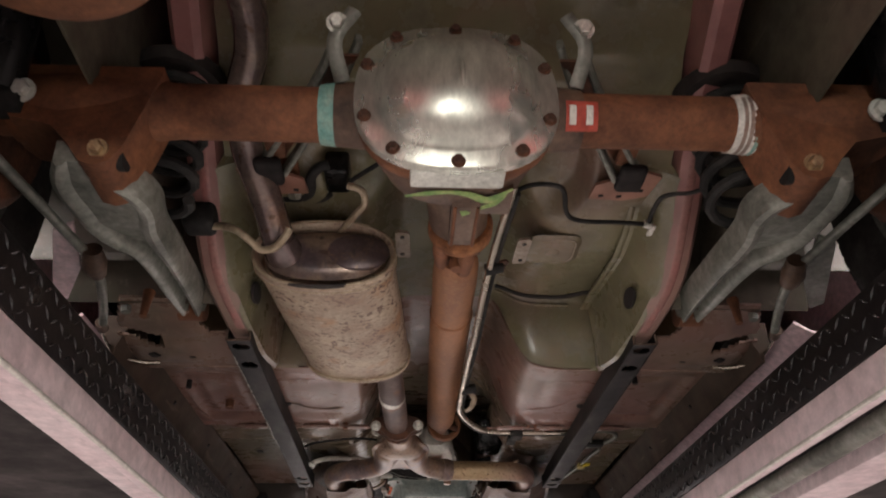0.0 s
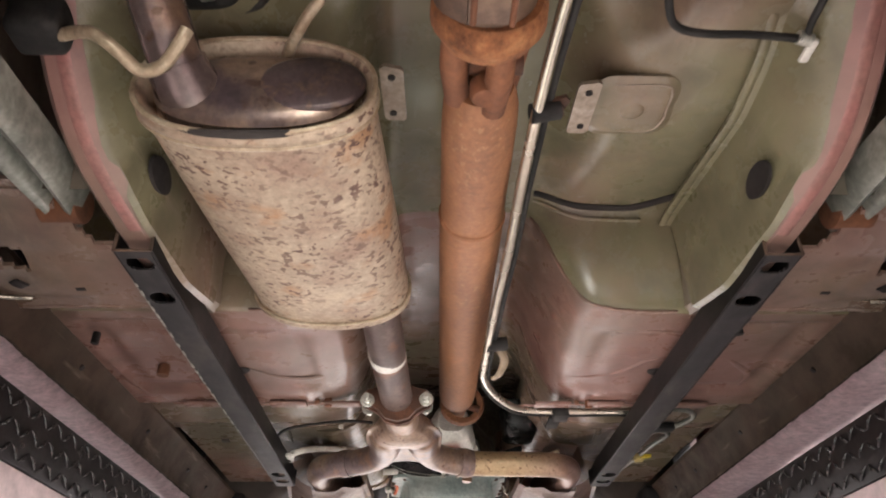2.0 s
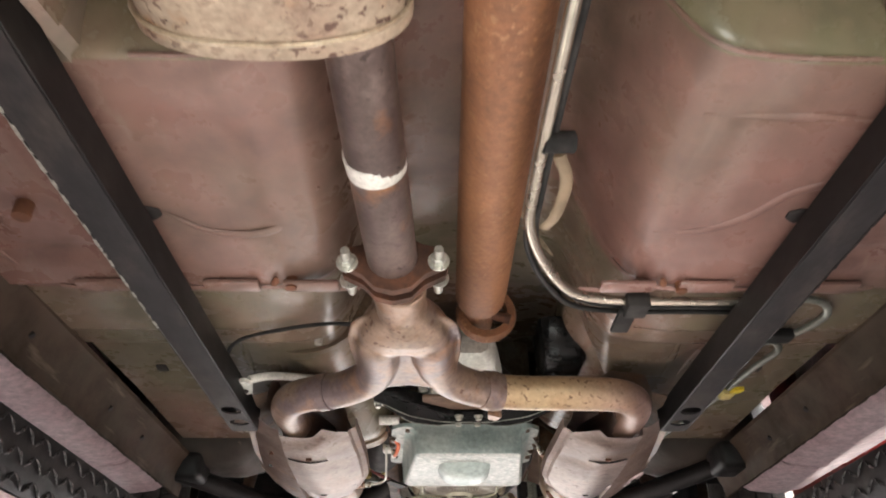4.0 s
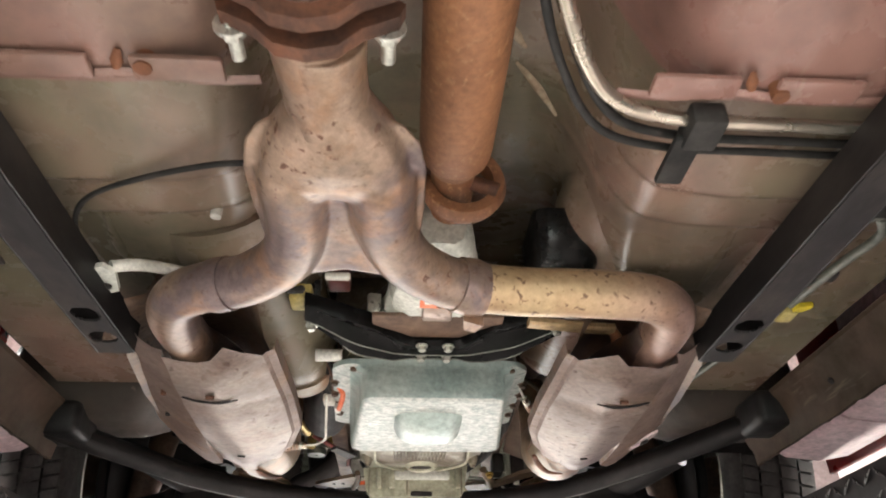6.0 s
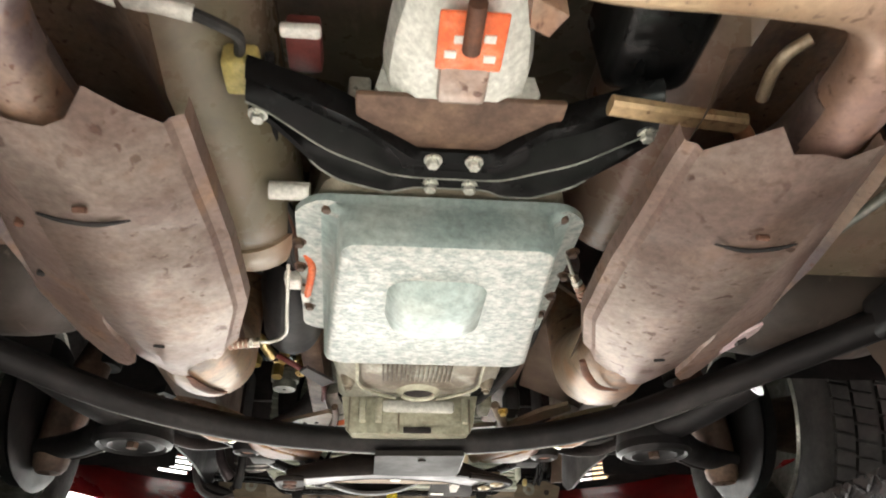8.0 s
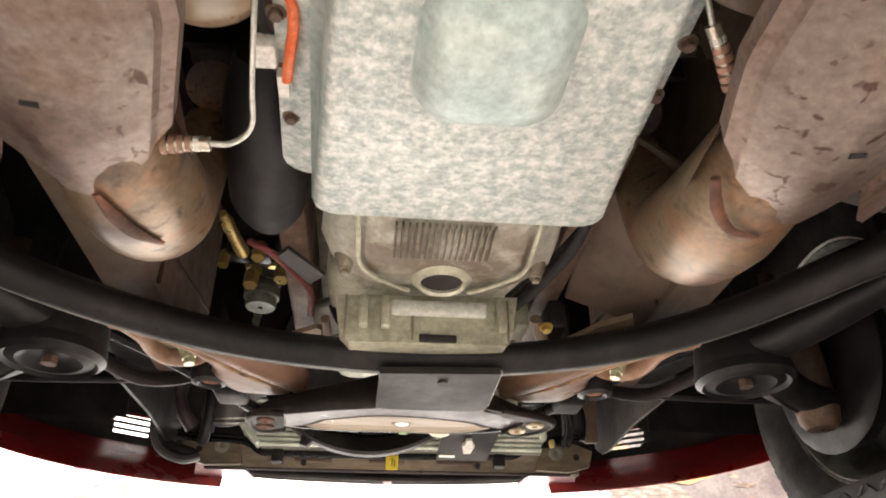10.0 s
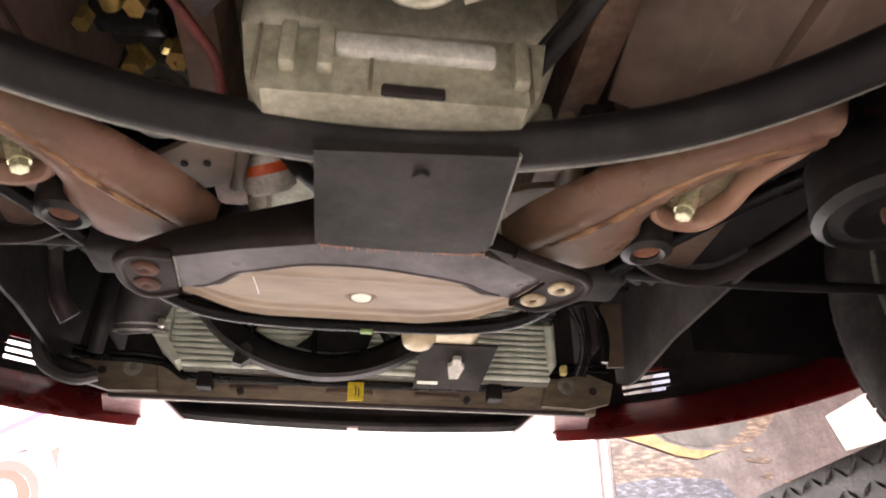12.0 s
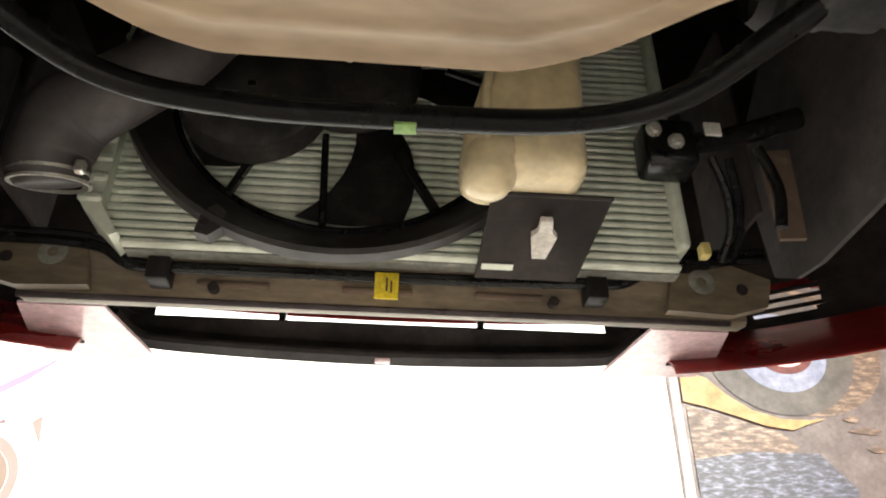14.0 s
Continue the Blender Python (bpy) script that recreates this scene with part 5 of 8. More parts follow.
part("cross_pipe", tube([(0.04, 2.290, 2.0), (0.10, 2.298, 2.0), (0.16, 2.299, 2.0), (0.225, 2.303, 2.0)], 0.0265, 26, 8), "fadepipe", ypipe, "tan speckled cross pipe")
part("bend", tube([(0.215, 2.302, 2.0), (0.25, 2.311, 2.0), (0.278, 2.34, 2.0), (0.286, 2.39, 2.0), (0.286, 2.49, 2.006)], 0.0264, 26, 8), "fadepipe", ypipe, "brown heat-stained bend")
web = [(-0.105, 2.12), (-0.062, 2.12), (-0.035, 2.235), (-0.045, 2.255), (-0.083, 2.244), (-0.121, 2.255), (-0.132, 2.235)]
# collector, legs and web are one welded pressing with soft hollows between them
pressing = ring_loft([collector_ring(*v) for v in stations])
tube(LEFT, [0.030, 0.0315, 0.0290, 0.028, 0.0275, 0.027, 0.027, 0.027, 0.027], 26, 8, bm=pressing)
tube(RIGHT, [0.030, 0.0315, 0.0290, 0.028, 0.0275, 0.0275], 26, 8, bm=pressing)
join(pressing, prism(web, "z", 1.990, 2.004, 0))
# the two halves meet in a flat seam flange round the body
rim_half = [(0.036, 2.030), (0.056, 2.040), (0.069, 2.060), (0.0755, 2.095), (0.0755, 2.150), (0.0720, 2.195), (0.0735, 2.235)]
join(pressing, prism([(-0.0835 + a, b) for a, b in rim_half] + [(-0.0835 - a, b) for a, b in rim_half[::-1]], "z", 1.9985, 2.0045, 0))
coll = part("collector", pressing, "ypipe", ypipe, "wide two-lobed collector with both legs welded on", 180)
mod = coll.modifiers.new("weld", "REMESH")
mod.mode, mod.voxel_size, mod.use_smooth_shade = "VOXEL", 0.0026, True
mod = coll.modifiers.new("soften", "SMOOTH")
mod.factor, mod.iterations = 0.5, 4
part("joint_collar", tube([(0.030, 2.284, 2.0), (0.046, 2.291, 2.0), (0.060, 2.295, 2.0)], [0.0295, 0.0315, 0.0285], 24, 3), "ypipe", ypipe)
part("joint_collar", tube([(-0.205, 2.292, 2.0), (-0.222, 2.299, 2.0)], 0.0292, 24, 2), "ypipe", ypipe)
part("weld_tab", prism([(0.038, 2.30), (0.060, 2.312), (0.052, 2.328), (0.040, 2.322)], "z", 1.965, 1.985, 0.003), "ypipe", ypipe)

# ---- converters with their heat shields ----


COLS = 15


def shield_point(k, f, s):
    """A point of the lower shield: column k across (inner lip to outer flange), f along from rear to front."""
    rear = [2.445, 2.445, 2.445, 2.446, 2.424, 2.404, 2.428, 2.424, 2.428, 2.409, 2.412, 2.436, 2.44, 2.44, 2.44][k]
    front = [2.815, 2.82, 2.835, 2.850, 2.868, 2.884, 2.890, 2.885, 2.868, 2.842, 2.850, 2.885, 2.905, 2.905, 2.90][k]
    if s < 0:
        front += (0.020, 0.02, 0.02, 0.02, 0.02, 0.012, 0.012, 0.010, 0, 0, 0, 0, 0, 0, 0)[k]
        rear += (0, 0, 0, 0, 0, -0.004, 0.0, 0.016, 0.006, 0.012, 0.012, 0, 0, 0, 0)[k]
    y = rear + (front - rear) * f
    crease = float(np.interp(y, [2.40, 2.62, 2.74, 2.85, 2.90], [0.194, 0.188, 0.191, 0.219, 0.235]))
    ridge = float(np.interp(y, [2.40, 2.60, 2.75, 2.88], [0.303, 0.314, 0.318, 0.312]))
    edge = float(np.interp(y, [2.40, 2.51, 2.64, 2.78, 2.91], [0.362, 0.383, 0.400, 0.410, 0.400]))
    u = (k - 3) / 6
    if k < 3:
        x = crease - (0.014, 0.013, 0.004)[k]
        z = (2.010, 1.994, 1.990)[k]
    elif k <= 9:
        x = crease + (ridge - crease) * u
        z = 1.985 - 0.008 * math.sin(u * math.pi) * sstep(0.0, 0.12, f) * sstep(1.0, 0.86, f) - 0.017 * math.sin(min(1.0, u * 1.25) * math.pi / 2) + 0.006 * sstep(0.55, 1, f) * u ** 3
        # a shallow pressed step across the belly
        z += 0.0022 * sstep(2.548, 2.556, y) * sstep(2.60, 2.566, y) * sstep(0.0, 0.2, u) * sstep(1.0, 0.8, u)
        if s < 0:
            z += 0.004 * sstep(0.5, 0.62, u) * sstep(2.50, 2.44, y)
    else:
        v = (k - 10) / 4
        x = ridge + 0.002 + (edge - ridge - 0.002) * v
        z = 1.968 + 0.014 * sstep(0.9, 0.2, f) + 0.050 * v - 0.006 * math.sin(v * math.pi)
    bend = 0.0016 * noise.noise(Vector((x * 30 * s, y * 16, 2 + s))) + 0.0009 * noise.noise(Vector((x * 80 * s, y * 60, s)))
    return Vector((s * x, y, z + bend))


def converter(sx):
    cat = root("catalytic_converter", (sx * 0.27, 2.7, 1.98), "catalytic converter wrapped in a dented pinkish-tan heat shield", "catalytic converter", "catalytic converters")
    rings = [[shield_point(k, f, sx) for k in range(COLS)] for f in span(0, 1, 0.025)]
    bm = ring_loft(rings, False, False)
    bmesh.ops.solidify(bm, geom=bm.faces[:], thickness=0.0018)
    sh = part("heat_shield", bm, "shield", cat, "crumpled pinkish-tan heat shield", 22)
    sh.data.materials.append(M["shieldbrown"].m)
    for f in sh.data.polygons:
        c = f.center
        inner = float(np.interp(c.y, [2.40, 2.62, 2.74, 2.85, 2.90], [0.194, 0.188, 0.191, 0.219, 0.235]))
        outer = float(np.interp(c.y, [2.40, 2.60, 2.75, 2.88], [0.303, 0.314, 0.318, 0.312]))
        if not inner < abs(c.x) < outer + 0.001:
            f.material_index = 1
    # stamped slots and holes
    part("slot", tube([(sx * 0.236, 2.540, 1.9635), (sx * 0.26, 2.543, 1.9602), (sx * 0.288, 2.543, 1.9628), (sx * 0.308, 2.540, 1.9668)], [0.0010, 0.0021, 0.0021, 0.0010], 8, 5), "dark", sh, "long stamped slot")
    part("slot", tube([(sx * 0.262, 2.520, 1.9590), (sx * 0.272, 2.521, 1.9592)], 0.0026, 8, 2), "darkrust", sh)
    part("slot", tube([(sx * 0.268, 2.789, 1.9628), (sx * 0.279, 2.787, 1.9632)], 0.003, 8, 2), "dark", sh)
    if sx > 0:
        eye = [(0.355, 2.800), (0.372, 2.782), (0.400, 2.778), (0.404, 2.800), (0.392, 2.826), (0.365, 2.832)]
        bm = prism(eye, "z", 0, 0.004, 0.001)
        for v in bm.verts:
            v.co.z += 1.984 + 0.46 * (v.co.x - 0.355)
        ey = part("bolt_eye", bm, "skirt", sh, "pale pressed bolt eye")
        part("hole", tube([(0.377, 2.806, 1.993), (0.388, 2.805, 1.998)], 0.0055, 12, 2, 0.6), "dark", ey)
        part("edge_slot", tube([(0.204, 2.852, 1.985), (0.217, 2.882, 1.978), (0.236, 2.903, 1.971), (0.262, 2.908, 1.969)], [0.004, 0.0055, 0.0045, 0.002], 10, 5, 0.6), "darkrust", sh, "dark gap under the shield edge")
    else:
        part("hole", tube([(-0.387, 2.786, 2.007), (-0.373, 2.795, 2.0)], 0.005, 10, 2, 0.6), "dark", sh)
        part("hole", rod((-0.372, 2.70, 1.997), (-0.372, 2.70, 2.004), 0.004, 10), "dark", sh)
        part("hole", rod((-0.352, 2.60, 1.992), (-0.352, 2.60, 1.999), 0.004, 10), "darkrust", sh)
        part("edge_slot", tube([(-0.266, 2.895, 1.968), (-0.261, 2.925, 1.969), (-0.252, 2.958, 1.973), (-0.240, 2.985, 1.981)], [0.003, 0.0075, 0.008, 0.004], 10, 5, 0.5), "darkrust", sh, "dark crescent slot")
    # upper half of the shield wraps the inlet from above
    cup = []
    for y, wd in ((2.385, 0.0), (2.44, 0.004), (2.52, 0.006), (2.66, 0.008), (2.80, 0.006), (2.90, 0.0)):
        inn = float(np.interp(y, [2.38, 2.62, 2.90], [0.190, 0.176, 0.196]))
        outr = float(np.interp(y, [2.38, 2.51, 2.64, 2.90], [0.352, 0.380, 0.398, 0.398]))
        cup.append([(sx * (inn + 0.006), y, 2.006 + 0.02 * sstep(2.44, 2.38, y)), (sx * (inn + 0.022), y, 2.03), (sx * (inn + 0.045), y, 2.062), (sx * 0.26, y, 2.074), (sx * 0.315, y, 2.066), (sx * (outr - 0.03), y, 2.035), (sx * outr, y, 2.014 + 0.012 * sstep(2.44, 2.38, y))])
    bm = ring_loft(cup, False, False)
    bmesh.ops.solidify(bm, geom=bm.faces[:], thickness=0.0018)
    part("upper_shield", bm, "ypipe", cat, "brown upper half of the heat shield", 35)
    part("inlet", tube([(sx * 0.285, 2.40, 2.004), (sx * 0.285, 2.46, 2.008), (sx * 0.280, 2.53, 2.014), (sx * 0.272, 2.62, 2.02)], [0.0268, 0.028, 0.038, 0.046], 26, 5), "greypipe", cat, "purple-brown pipe socket")
    part("front_cone", tube([(sx * 0.262, 2.80, 2.022), (sx * 0.262, 2.88, 2.022), (sx * 0.266, 2.96, 2.030), (sx * 0.270, 3.03, 2.052), (sx * 0.270, 3.075, 2.09), (sx * 0.262, 3.10, 2.15), (sx * 0.250, 3.10, 2.21)], [0.042, 0.050, 0.057, 0.057, 0.049, 0.038, 0.030], 28, 7), "catpipe", cat, "rounded tan converter cone")
    return cat


for sx in (-1, 1):
    converter(sx)

# oxygen sensors with their leads
for sx, a, b, lead in ((-1, (-0.226, 2.874, 2.003), (-0.184, 2.874, 2.006), [(-0.184, 2.874, 2.006), (-0.168, 2.874, 2.008), (-0.152, 2.858, 2.012), (-0.148, 2.82, 2.02), (-0.146, 2.775, 2.06)]), (1, (0.205, 2.80, 2.03), (0.178, 2.765, 2.055), [(0.178, 2.765, 2.055), (0.165, 2.74, 2.075), (0.155, 2.72, 2.12)])):
    o2 = root("oxygen_sensor", a, "threaded oxygen sensor with a pale lead", "sensor", "oxygen sensors")
    A, B = Vector(a), Vector(b)
    for k in range(7):
        part("sensor_ring", rod(A.lerp(B, k / 7), A.lerp(B, (k + 0.7) / 7), 0.0085 - 0.0005 * k, 14), "horn" if k < 5 else "cast", o2)
    part("sensor_core", rod(A, B, 0.006, 12), "steel", o2)
    part("lead", tube(lead, 0.0022, 8, 6), "zinc", o2)

# ---- transmission ----
trans = root("transmission", (0.02, 2.75, 1.99), "cast alloy automatic transmission with a grey steel oil pan", "transmission")
TX = 0.020

pan = ring_loft([rrect(-0.149, 0.187, 2.640, 3.028, 0.066, 0.03), rrect(-0.149, 0.187, 2.640, 3.028, 0.058, 0.03), rrect(-0.122, 0.170, 2.640, 3.022, 0.055, 0.02), rrect(-0.120, 0.168, 2.634, 3.020, 0.045, 0.022), rrect(-0.117, 0.165, 2.628, 3.018, 0.010, 0.024), rrect(-0.114, 0.162, 2.630, 3.015, 0.003, 0.022), rrect(-0.108, 0.156, 2.636, 3.009, 0.0, 0.02)])
for v in pan.verts:
    w = 1 - (0.26 if v.co.z < 0.05 else 0.18) * sstep(2.86 if v.co.z < 0.05 else 2.74, 2.62, v.co.y)
    v.co.x = 0.0235 + (v.co.x - 0.0235) * w
    v.co.z += 2.0 + 0.037 * (v.co.y - 2.63) / 0.385
pan_ob = part("oil_pan", pan, "panmetal", trans, "mottled pale grey pressed oil pan", 40)
hump = ring_loft([rrect(-0.036, 0.076, 2.700, 2.835, 2.018, 0.03), rrect(-0.030, 0.070, 2.708, 2.826, 2.000, 0.03), rrect(-0.018, 0.058, 2.720, 2.812, 1.989, 0.026), rrect(-0.008, 0.048, 2.732, 2.800, 1.985, 0.02)])
part("pan_hump", hump, "panwall", pan_ob, "smooth pale green-grey hump", 60)
pan_ob.data.materials.append(M["panwall"].m)
for f in pan_ob.data.polygons:
    if f.normal.z > -0.75:
        f.material_index = 1
pb = bolt_mesh("pan_bolt", 0.0055, 0.008, "iron")
for x, y in ((-0.131, 2.735), (-0.135, 2.80), (-0.135, 2.865), (-0.135, 2.93), (0.172, 2.735), (0.177, 2.80), (0.175, 2.865), (0.175, 2.93), (-0.096, 2.652), (0.142, 2.652)):
    piece("bolt", pb, aim((x, y, 2.058 + 0.037 * (y - 2.63) / 0.385), (0, 0, -1)), pan_ob)
case = ring_loft([[(TX + w * a, y, 2.09 + w * b) for a, b in ((-1, -0.1), (-0.9, 0.5), (-0.5, 0.95), (0.5, 0.95), (0.9, 0.5), (1, -0.1), (0.92, -0.16), (-0.92, -0.16))] for y, w in ((2.60, 0.085), (2.64, 0.12), (2.70, 0.14), (2.92, 0.15), (3.0, 0.155))])
for v in case.verts:
    v.co.z += 0.06 * sstep(2.6, 3.0, v.co.y)
part("case", case, "castdirty", trans, "oily cast alloy case", 40)
# tail housing
tailh = ring_loft([[(TX - 0.002 + w * a, y, 2.118 + h * b) for a, b in ((-1, -0.3), (-0.9, -0.75), (-0.55, -1), (0.55, -1), (0.9, -0.75), (1, -0.3), (0.9, 0.5), (0.5, 0.95), (-0.5, 0.95), (-0.9, 0.5))] for y, w, h in ((2.345, 0.030, 0.03), (2.36, 0.042, 0.04), (2.40, 0.048, 0.045), (2.44, 0.058, 0.048), (2.48, 0.063, 0.05), (2.515, 0.061, 0.05), (2.528, 0.064, 0.048), (2.532, 0.070, 0.046), (2.545, 0.071, 0.046), (2.548, 0.068, 0.044), (2.60, 0.085, 0.05))])
part("tail_housing", tailh, "cast", trans, "pale cast alloy tail housing", 40)
for x in (-0.046, 0.083):
    part("lug", rod((x, 2.528, 2.083), (x, 2.549, 2.083), 0.012, 16), "cast", trans)
part("tail_flange", prism([(-0.050, 2.080), (-0.042, 2.068), (0.082, 2.068), (0.090, 2.080), (0.086, 2.10), (-0.046, 2.10)], "y", 2.500, 2.516, 0.004), "cast", trans, "pale cast flange")
part("red_block", box(-0.128, -0.098, 2.48, 2.53, 2.118, 2.14, 0.004), "redhose", trans, "red connector block beside the tail housing")
part("white_cap", box(-0.130, -0.096, 2.470, 2.482, 2.110, 2.119, 0.003), "white", trans)
part("mount_block", box(0.000, 0.040, 2.445, 2.492, 2.056, 2.085, 0.005), "shield", trans, "tan rubber mount block")
tag = part("orange_tag", box(-0.004, 0.047, 2.395, 2.452, 2.056, 2.06, 0.002), "orange", trans, "orange tag with white bars")
for k, (x, y) in enumerate(((0.002, 2.435), (0.018, 2.43), (0.032, 2.438), (0.008, 2.42), (0.03, 2.418))):
    part("tag_bar", box(x, x + 0.009, y - 0.004, y + 0.003, 2.0545, 2.0565, 0.0005), "white", tag)
part("mount_stud", rod((0.021, 2.38, 2.05), (0.021, 2.425, 2.05), 0.007, 12), "darkrust", trans)
part("solenoid", rod((-0.155, 2.655, 2.078), (-0.115, 2.655, 2.078), 0.0095, 14), "white", trans)
part("switch", box(-0.075, -0.055, 2.53, 2.555, 2.09, 2.12, 0.003), "zinc", trans)
harness = root("wiring_harness", (-0.15, 2.75, 2.08), "dark wiring harness beside the transmission", "wiring")
for k in range(4):
    part("wire", tube([(-0.145 - 0.006 * k, 2.52 + 0.01 * k, 2.13), (-0.152 - 0.004 * k, 2.64, 2.115), (-0.148 + 0.004 * k, 2.74, 2.09), (-0.150 + 0.006 * k, 2.82, 2.085), (-0.13 + 0.008 * k, 2.90, 2.10), (-0.15, 3.0, 2.16)], 0.0045, 8, 5), ("rubber", "dark", "darkrust", "rubber")[k], harness)
part("connector", box(-0.158, -0.138, 2.83, 2.855, 2.068, 2.084, 0.003), "white", harness)
part("connector", box(-0.140, -0.130, 2.86, 2.885, 2.066, 2.078, 0.002), "white", harness)
part("orange_wire", tube([(-0.128, 2.77, 2.075), (-0.122, 2.80, 2.07), (-0.128, 2.84, 2.066), (-0.132, 2.865, 2.068)], 0.0045, 8, 6), "orange", harness, "orange wire")
plug = root("yellow_connector", (-0.165, 2.51, 2.095), "ochre plastic harness connector", "connector")
part("plug_body", box(-0.178, -0.148, 2.49, 2.53, 2.088, 2.112, 0.004), "ochre", plug)
part("plug_lead", tube([(-0.163, 2.492, 2.100), (-0.157, 2.460, 2.086), (-0.162, 2.435, 2.070), (-0.180, 2.4155, 2.062)], 0.0048, 8, 5), "rubber", plug)

# cross member that carries the transmission
xm = root("crossmember", (0.02, 2.57, 2.04), "glossy black bowed transmission crossmember", "crossmember")
bm = bmesh.new()
rings = []
KX = [-0.156, -0.138, -0.098, -0.078, -0.036, -0.011, 0.056, 0.072, 0.10, 0.14, 0.18, 0.196]
KR = [2.500, 2.506, 2.512, 2.522, 2.555, 2.574, 2.574, 2.558, 2.53, 2.514, 2.504, 2.500]
KF = [2.528, 2.540, 2.588, 2.602, 2.616, 2.606, 2.606, 2.616, 2.616, 2.595, 2.565, 2.545]
for x in span(-0.156, 0.196, 0.008):
    yr, yf = float(np.interp(x, KX, KR)), float(np.interp(x, KX, KF))
    yr -= 0.012
    u = abs(x - TX) / 0.18
    mid_ = yr + (yf - yr) * 0.52
    arch = 0.010 * sstep(0.2, 0.45, u)
    zb = 2.053 + 0.014 * sstep(0.55, 1.0, u)
    zt = zb + 0.030
    rings.append([(x, yr, zt), (x, yr, zb + 0.010 + arch), (x, yr + 0.006, zb + 0.003 + arch * 0.6), (x, (yr + mid_) / 2, zb + 0.002 + arch), (x, mid_ - 0.006, zb + 0.002), (x, mid_, zb - 0.003), (x, mid_ + 0.007, zb + 0.003), (x, (mid_ + yf) / 2, zb + 0.004 + arch), (x, yf - 0.008, zb + 0.002), (x, yf - 0.002, zb), (x, yf + 0.002, zb + 0.008), (x, yf + 0.002, zt)])
part("member", ring_loft(rings, bm=bm), "satin", xm, smooth=35)
# thin pale tubes paint the highlights on the member's ridge and edge
part("ridge_highlight", tube([r[5] for r in rings], 0.0009, 6, 1), "galv", xm, "thin pale line painted as the worn ridge's highlight")
part("edge_line", tube([r[9] for r in rings[6:-6]], 0.0010, 6, 1), "galv", xm)
sb = bolt_mesh("member_bolt", 0.0058, 0.009, "zinc")
for x in (0.003, 0.040):
    piece("bolt", sb, aim((x, 2.563, 2.0552), (0, 0, -1)), xm, "bright zinc bolt")
    piece("bolt", sb, aim((x, 2.602, 2.0565), (0, 0, -1)), xm)
for x in (-0.148, 0.188):
    piece("bolt", sb, aim((x, 2.525, 2.066), (0, 0, -1)), xm)
part("rust_flange", box(-0.066, 0.112, 2.497, 2.60, 2.0675, 2.074, 0.002), "iron", xm, "red-brown mounting flange")
bar = root("exhaust_bracket", (0.2, 2.5, 2.05), "rusty tan hanger bracket bar", "bracket")
part("bracket_bar", tube([(0.140, 2.476, 2.052), (0.200, 2.482, 2.05), (0.256, 2.488, 2.05)], 0.008, 10, 4, profile=rect_profile(0.018, 0.012, 0.003)), "tanpipe", bar)
part("bracket_hook", tube([(0.250, 2.488, 2.05), (0.262, 2.50, 2.045), (0.268, 2.52, 2.035)], 0.008, 10, 5, 0.6), "rust", bar)

# black heat box and side tank beside the tunnel
tankL = root("resonator", (-0.21, 2.62, 2.1), "tan-brown cylindrical housing beside the transmission", "housing")
part("housing_body", tube([(-0.262, 2.34, 2.192), (-0.242, 2.55, 2.174), (-0.204, 2.70, 2.136), (-0.195, 2.765, 2.125)], [0.112, 0.100, 0.072, 0.064], 36, 5), "toe", tankL, "brown oversprayed tunnel bulge")
part("housing_rim", tube([(-0.195, 2.752, 2.125), (-0.194, 2.772, 2.125), (-0.193, 2.80, 2.127), (-0.192, 2.825, 2.13)], [0.067, 0.067, 0.062, 0.046], 30, 3), "cradle", tankL, "reddish rounded end of the housing")
part("tunnel_bulge", tube([(0.285, 2.36, 2.215), (0.275, 2.45, 2.200), (0.262, 2.60, 2.190), (0.250, 2.80, 2.180)], [0.090, 0.092, 0.088, 0.078], 36, 5), "toe", car_body, "olive bulge of the tunnel wall", 60)
boxR = root("relay_box", (0.15, 2.42, 2.12), "dusty black plastic cover in the tunnel", "box")
part("box_shell", ring_loft([rrect(0.158, 0.222, 2.43, 2.515, 2.108, 0.016), rrect(0.150, 0.230, 2.42, 2.526, 2.118, 0.018), rrect(0.146, 0.234, 2.41, 2.532, 2.19, 0.018)]), "black", boxR, "", 60)
part("pale_pipe", tube([(0.261, 2.462, 2.055), (0.256, 2.435, 2.055), (0.259, 2.416, 2.057), (0.272, 2.402, 2.06)], 0.0052, 12, 6), "seamtan", boxR, "bright bent pipe end")

# oxygen sensor pigtail bracket left of the y pipe
ob = root("sensor_bracket", (-0.345, 2.33, 2.02), "pale galvanised bracket with a drilled tab and rod", "bracket")
part("tab", prism([(-0.362, 2.30), (-0.340, 2.292), (-0.330, 2.306), (-0.338, 2.345), (-0.352, 2.352), (-0.358, 2.34)], "z", 2.016, 2.022, 0.001), "cast", ob)
part("tab_hole", rod((-0.347, 2.332, 2.0135), (-0.347, 2.332, 2.017), 0.0055, 14), "dark", ob)
part("bracket_rod", tube([(-0.336, 2.305, 2.024), (-0.31, 2.325, 2.038), (-0.27, 2.375, 2.056), (-0.232, 2.405, 2.062), (-0.205, 2.409, 2.062), (-0.179, 2.416, 2.062)], 0.0068, 12, 6), "white", ob, "pale sleeve over the lead")
part("sensor_wire", tube([(-0.352, 2.30, 2.03), (-0.362, 2.26, 2.045), (-0.335, 2.215, 2.05), (-0.27, 2.18, 2.05), (-0.20, 2.155, 2.048), (-0.15, 2.14, 2.04)], 0.003, 8, 6), "rubber", ob, "thin dark wire")

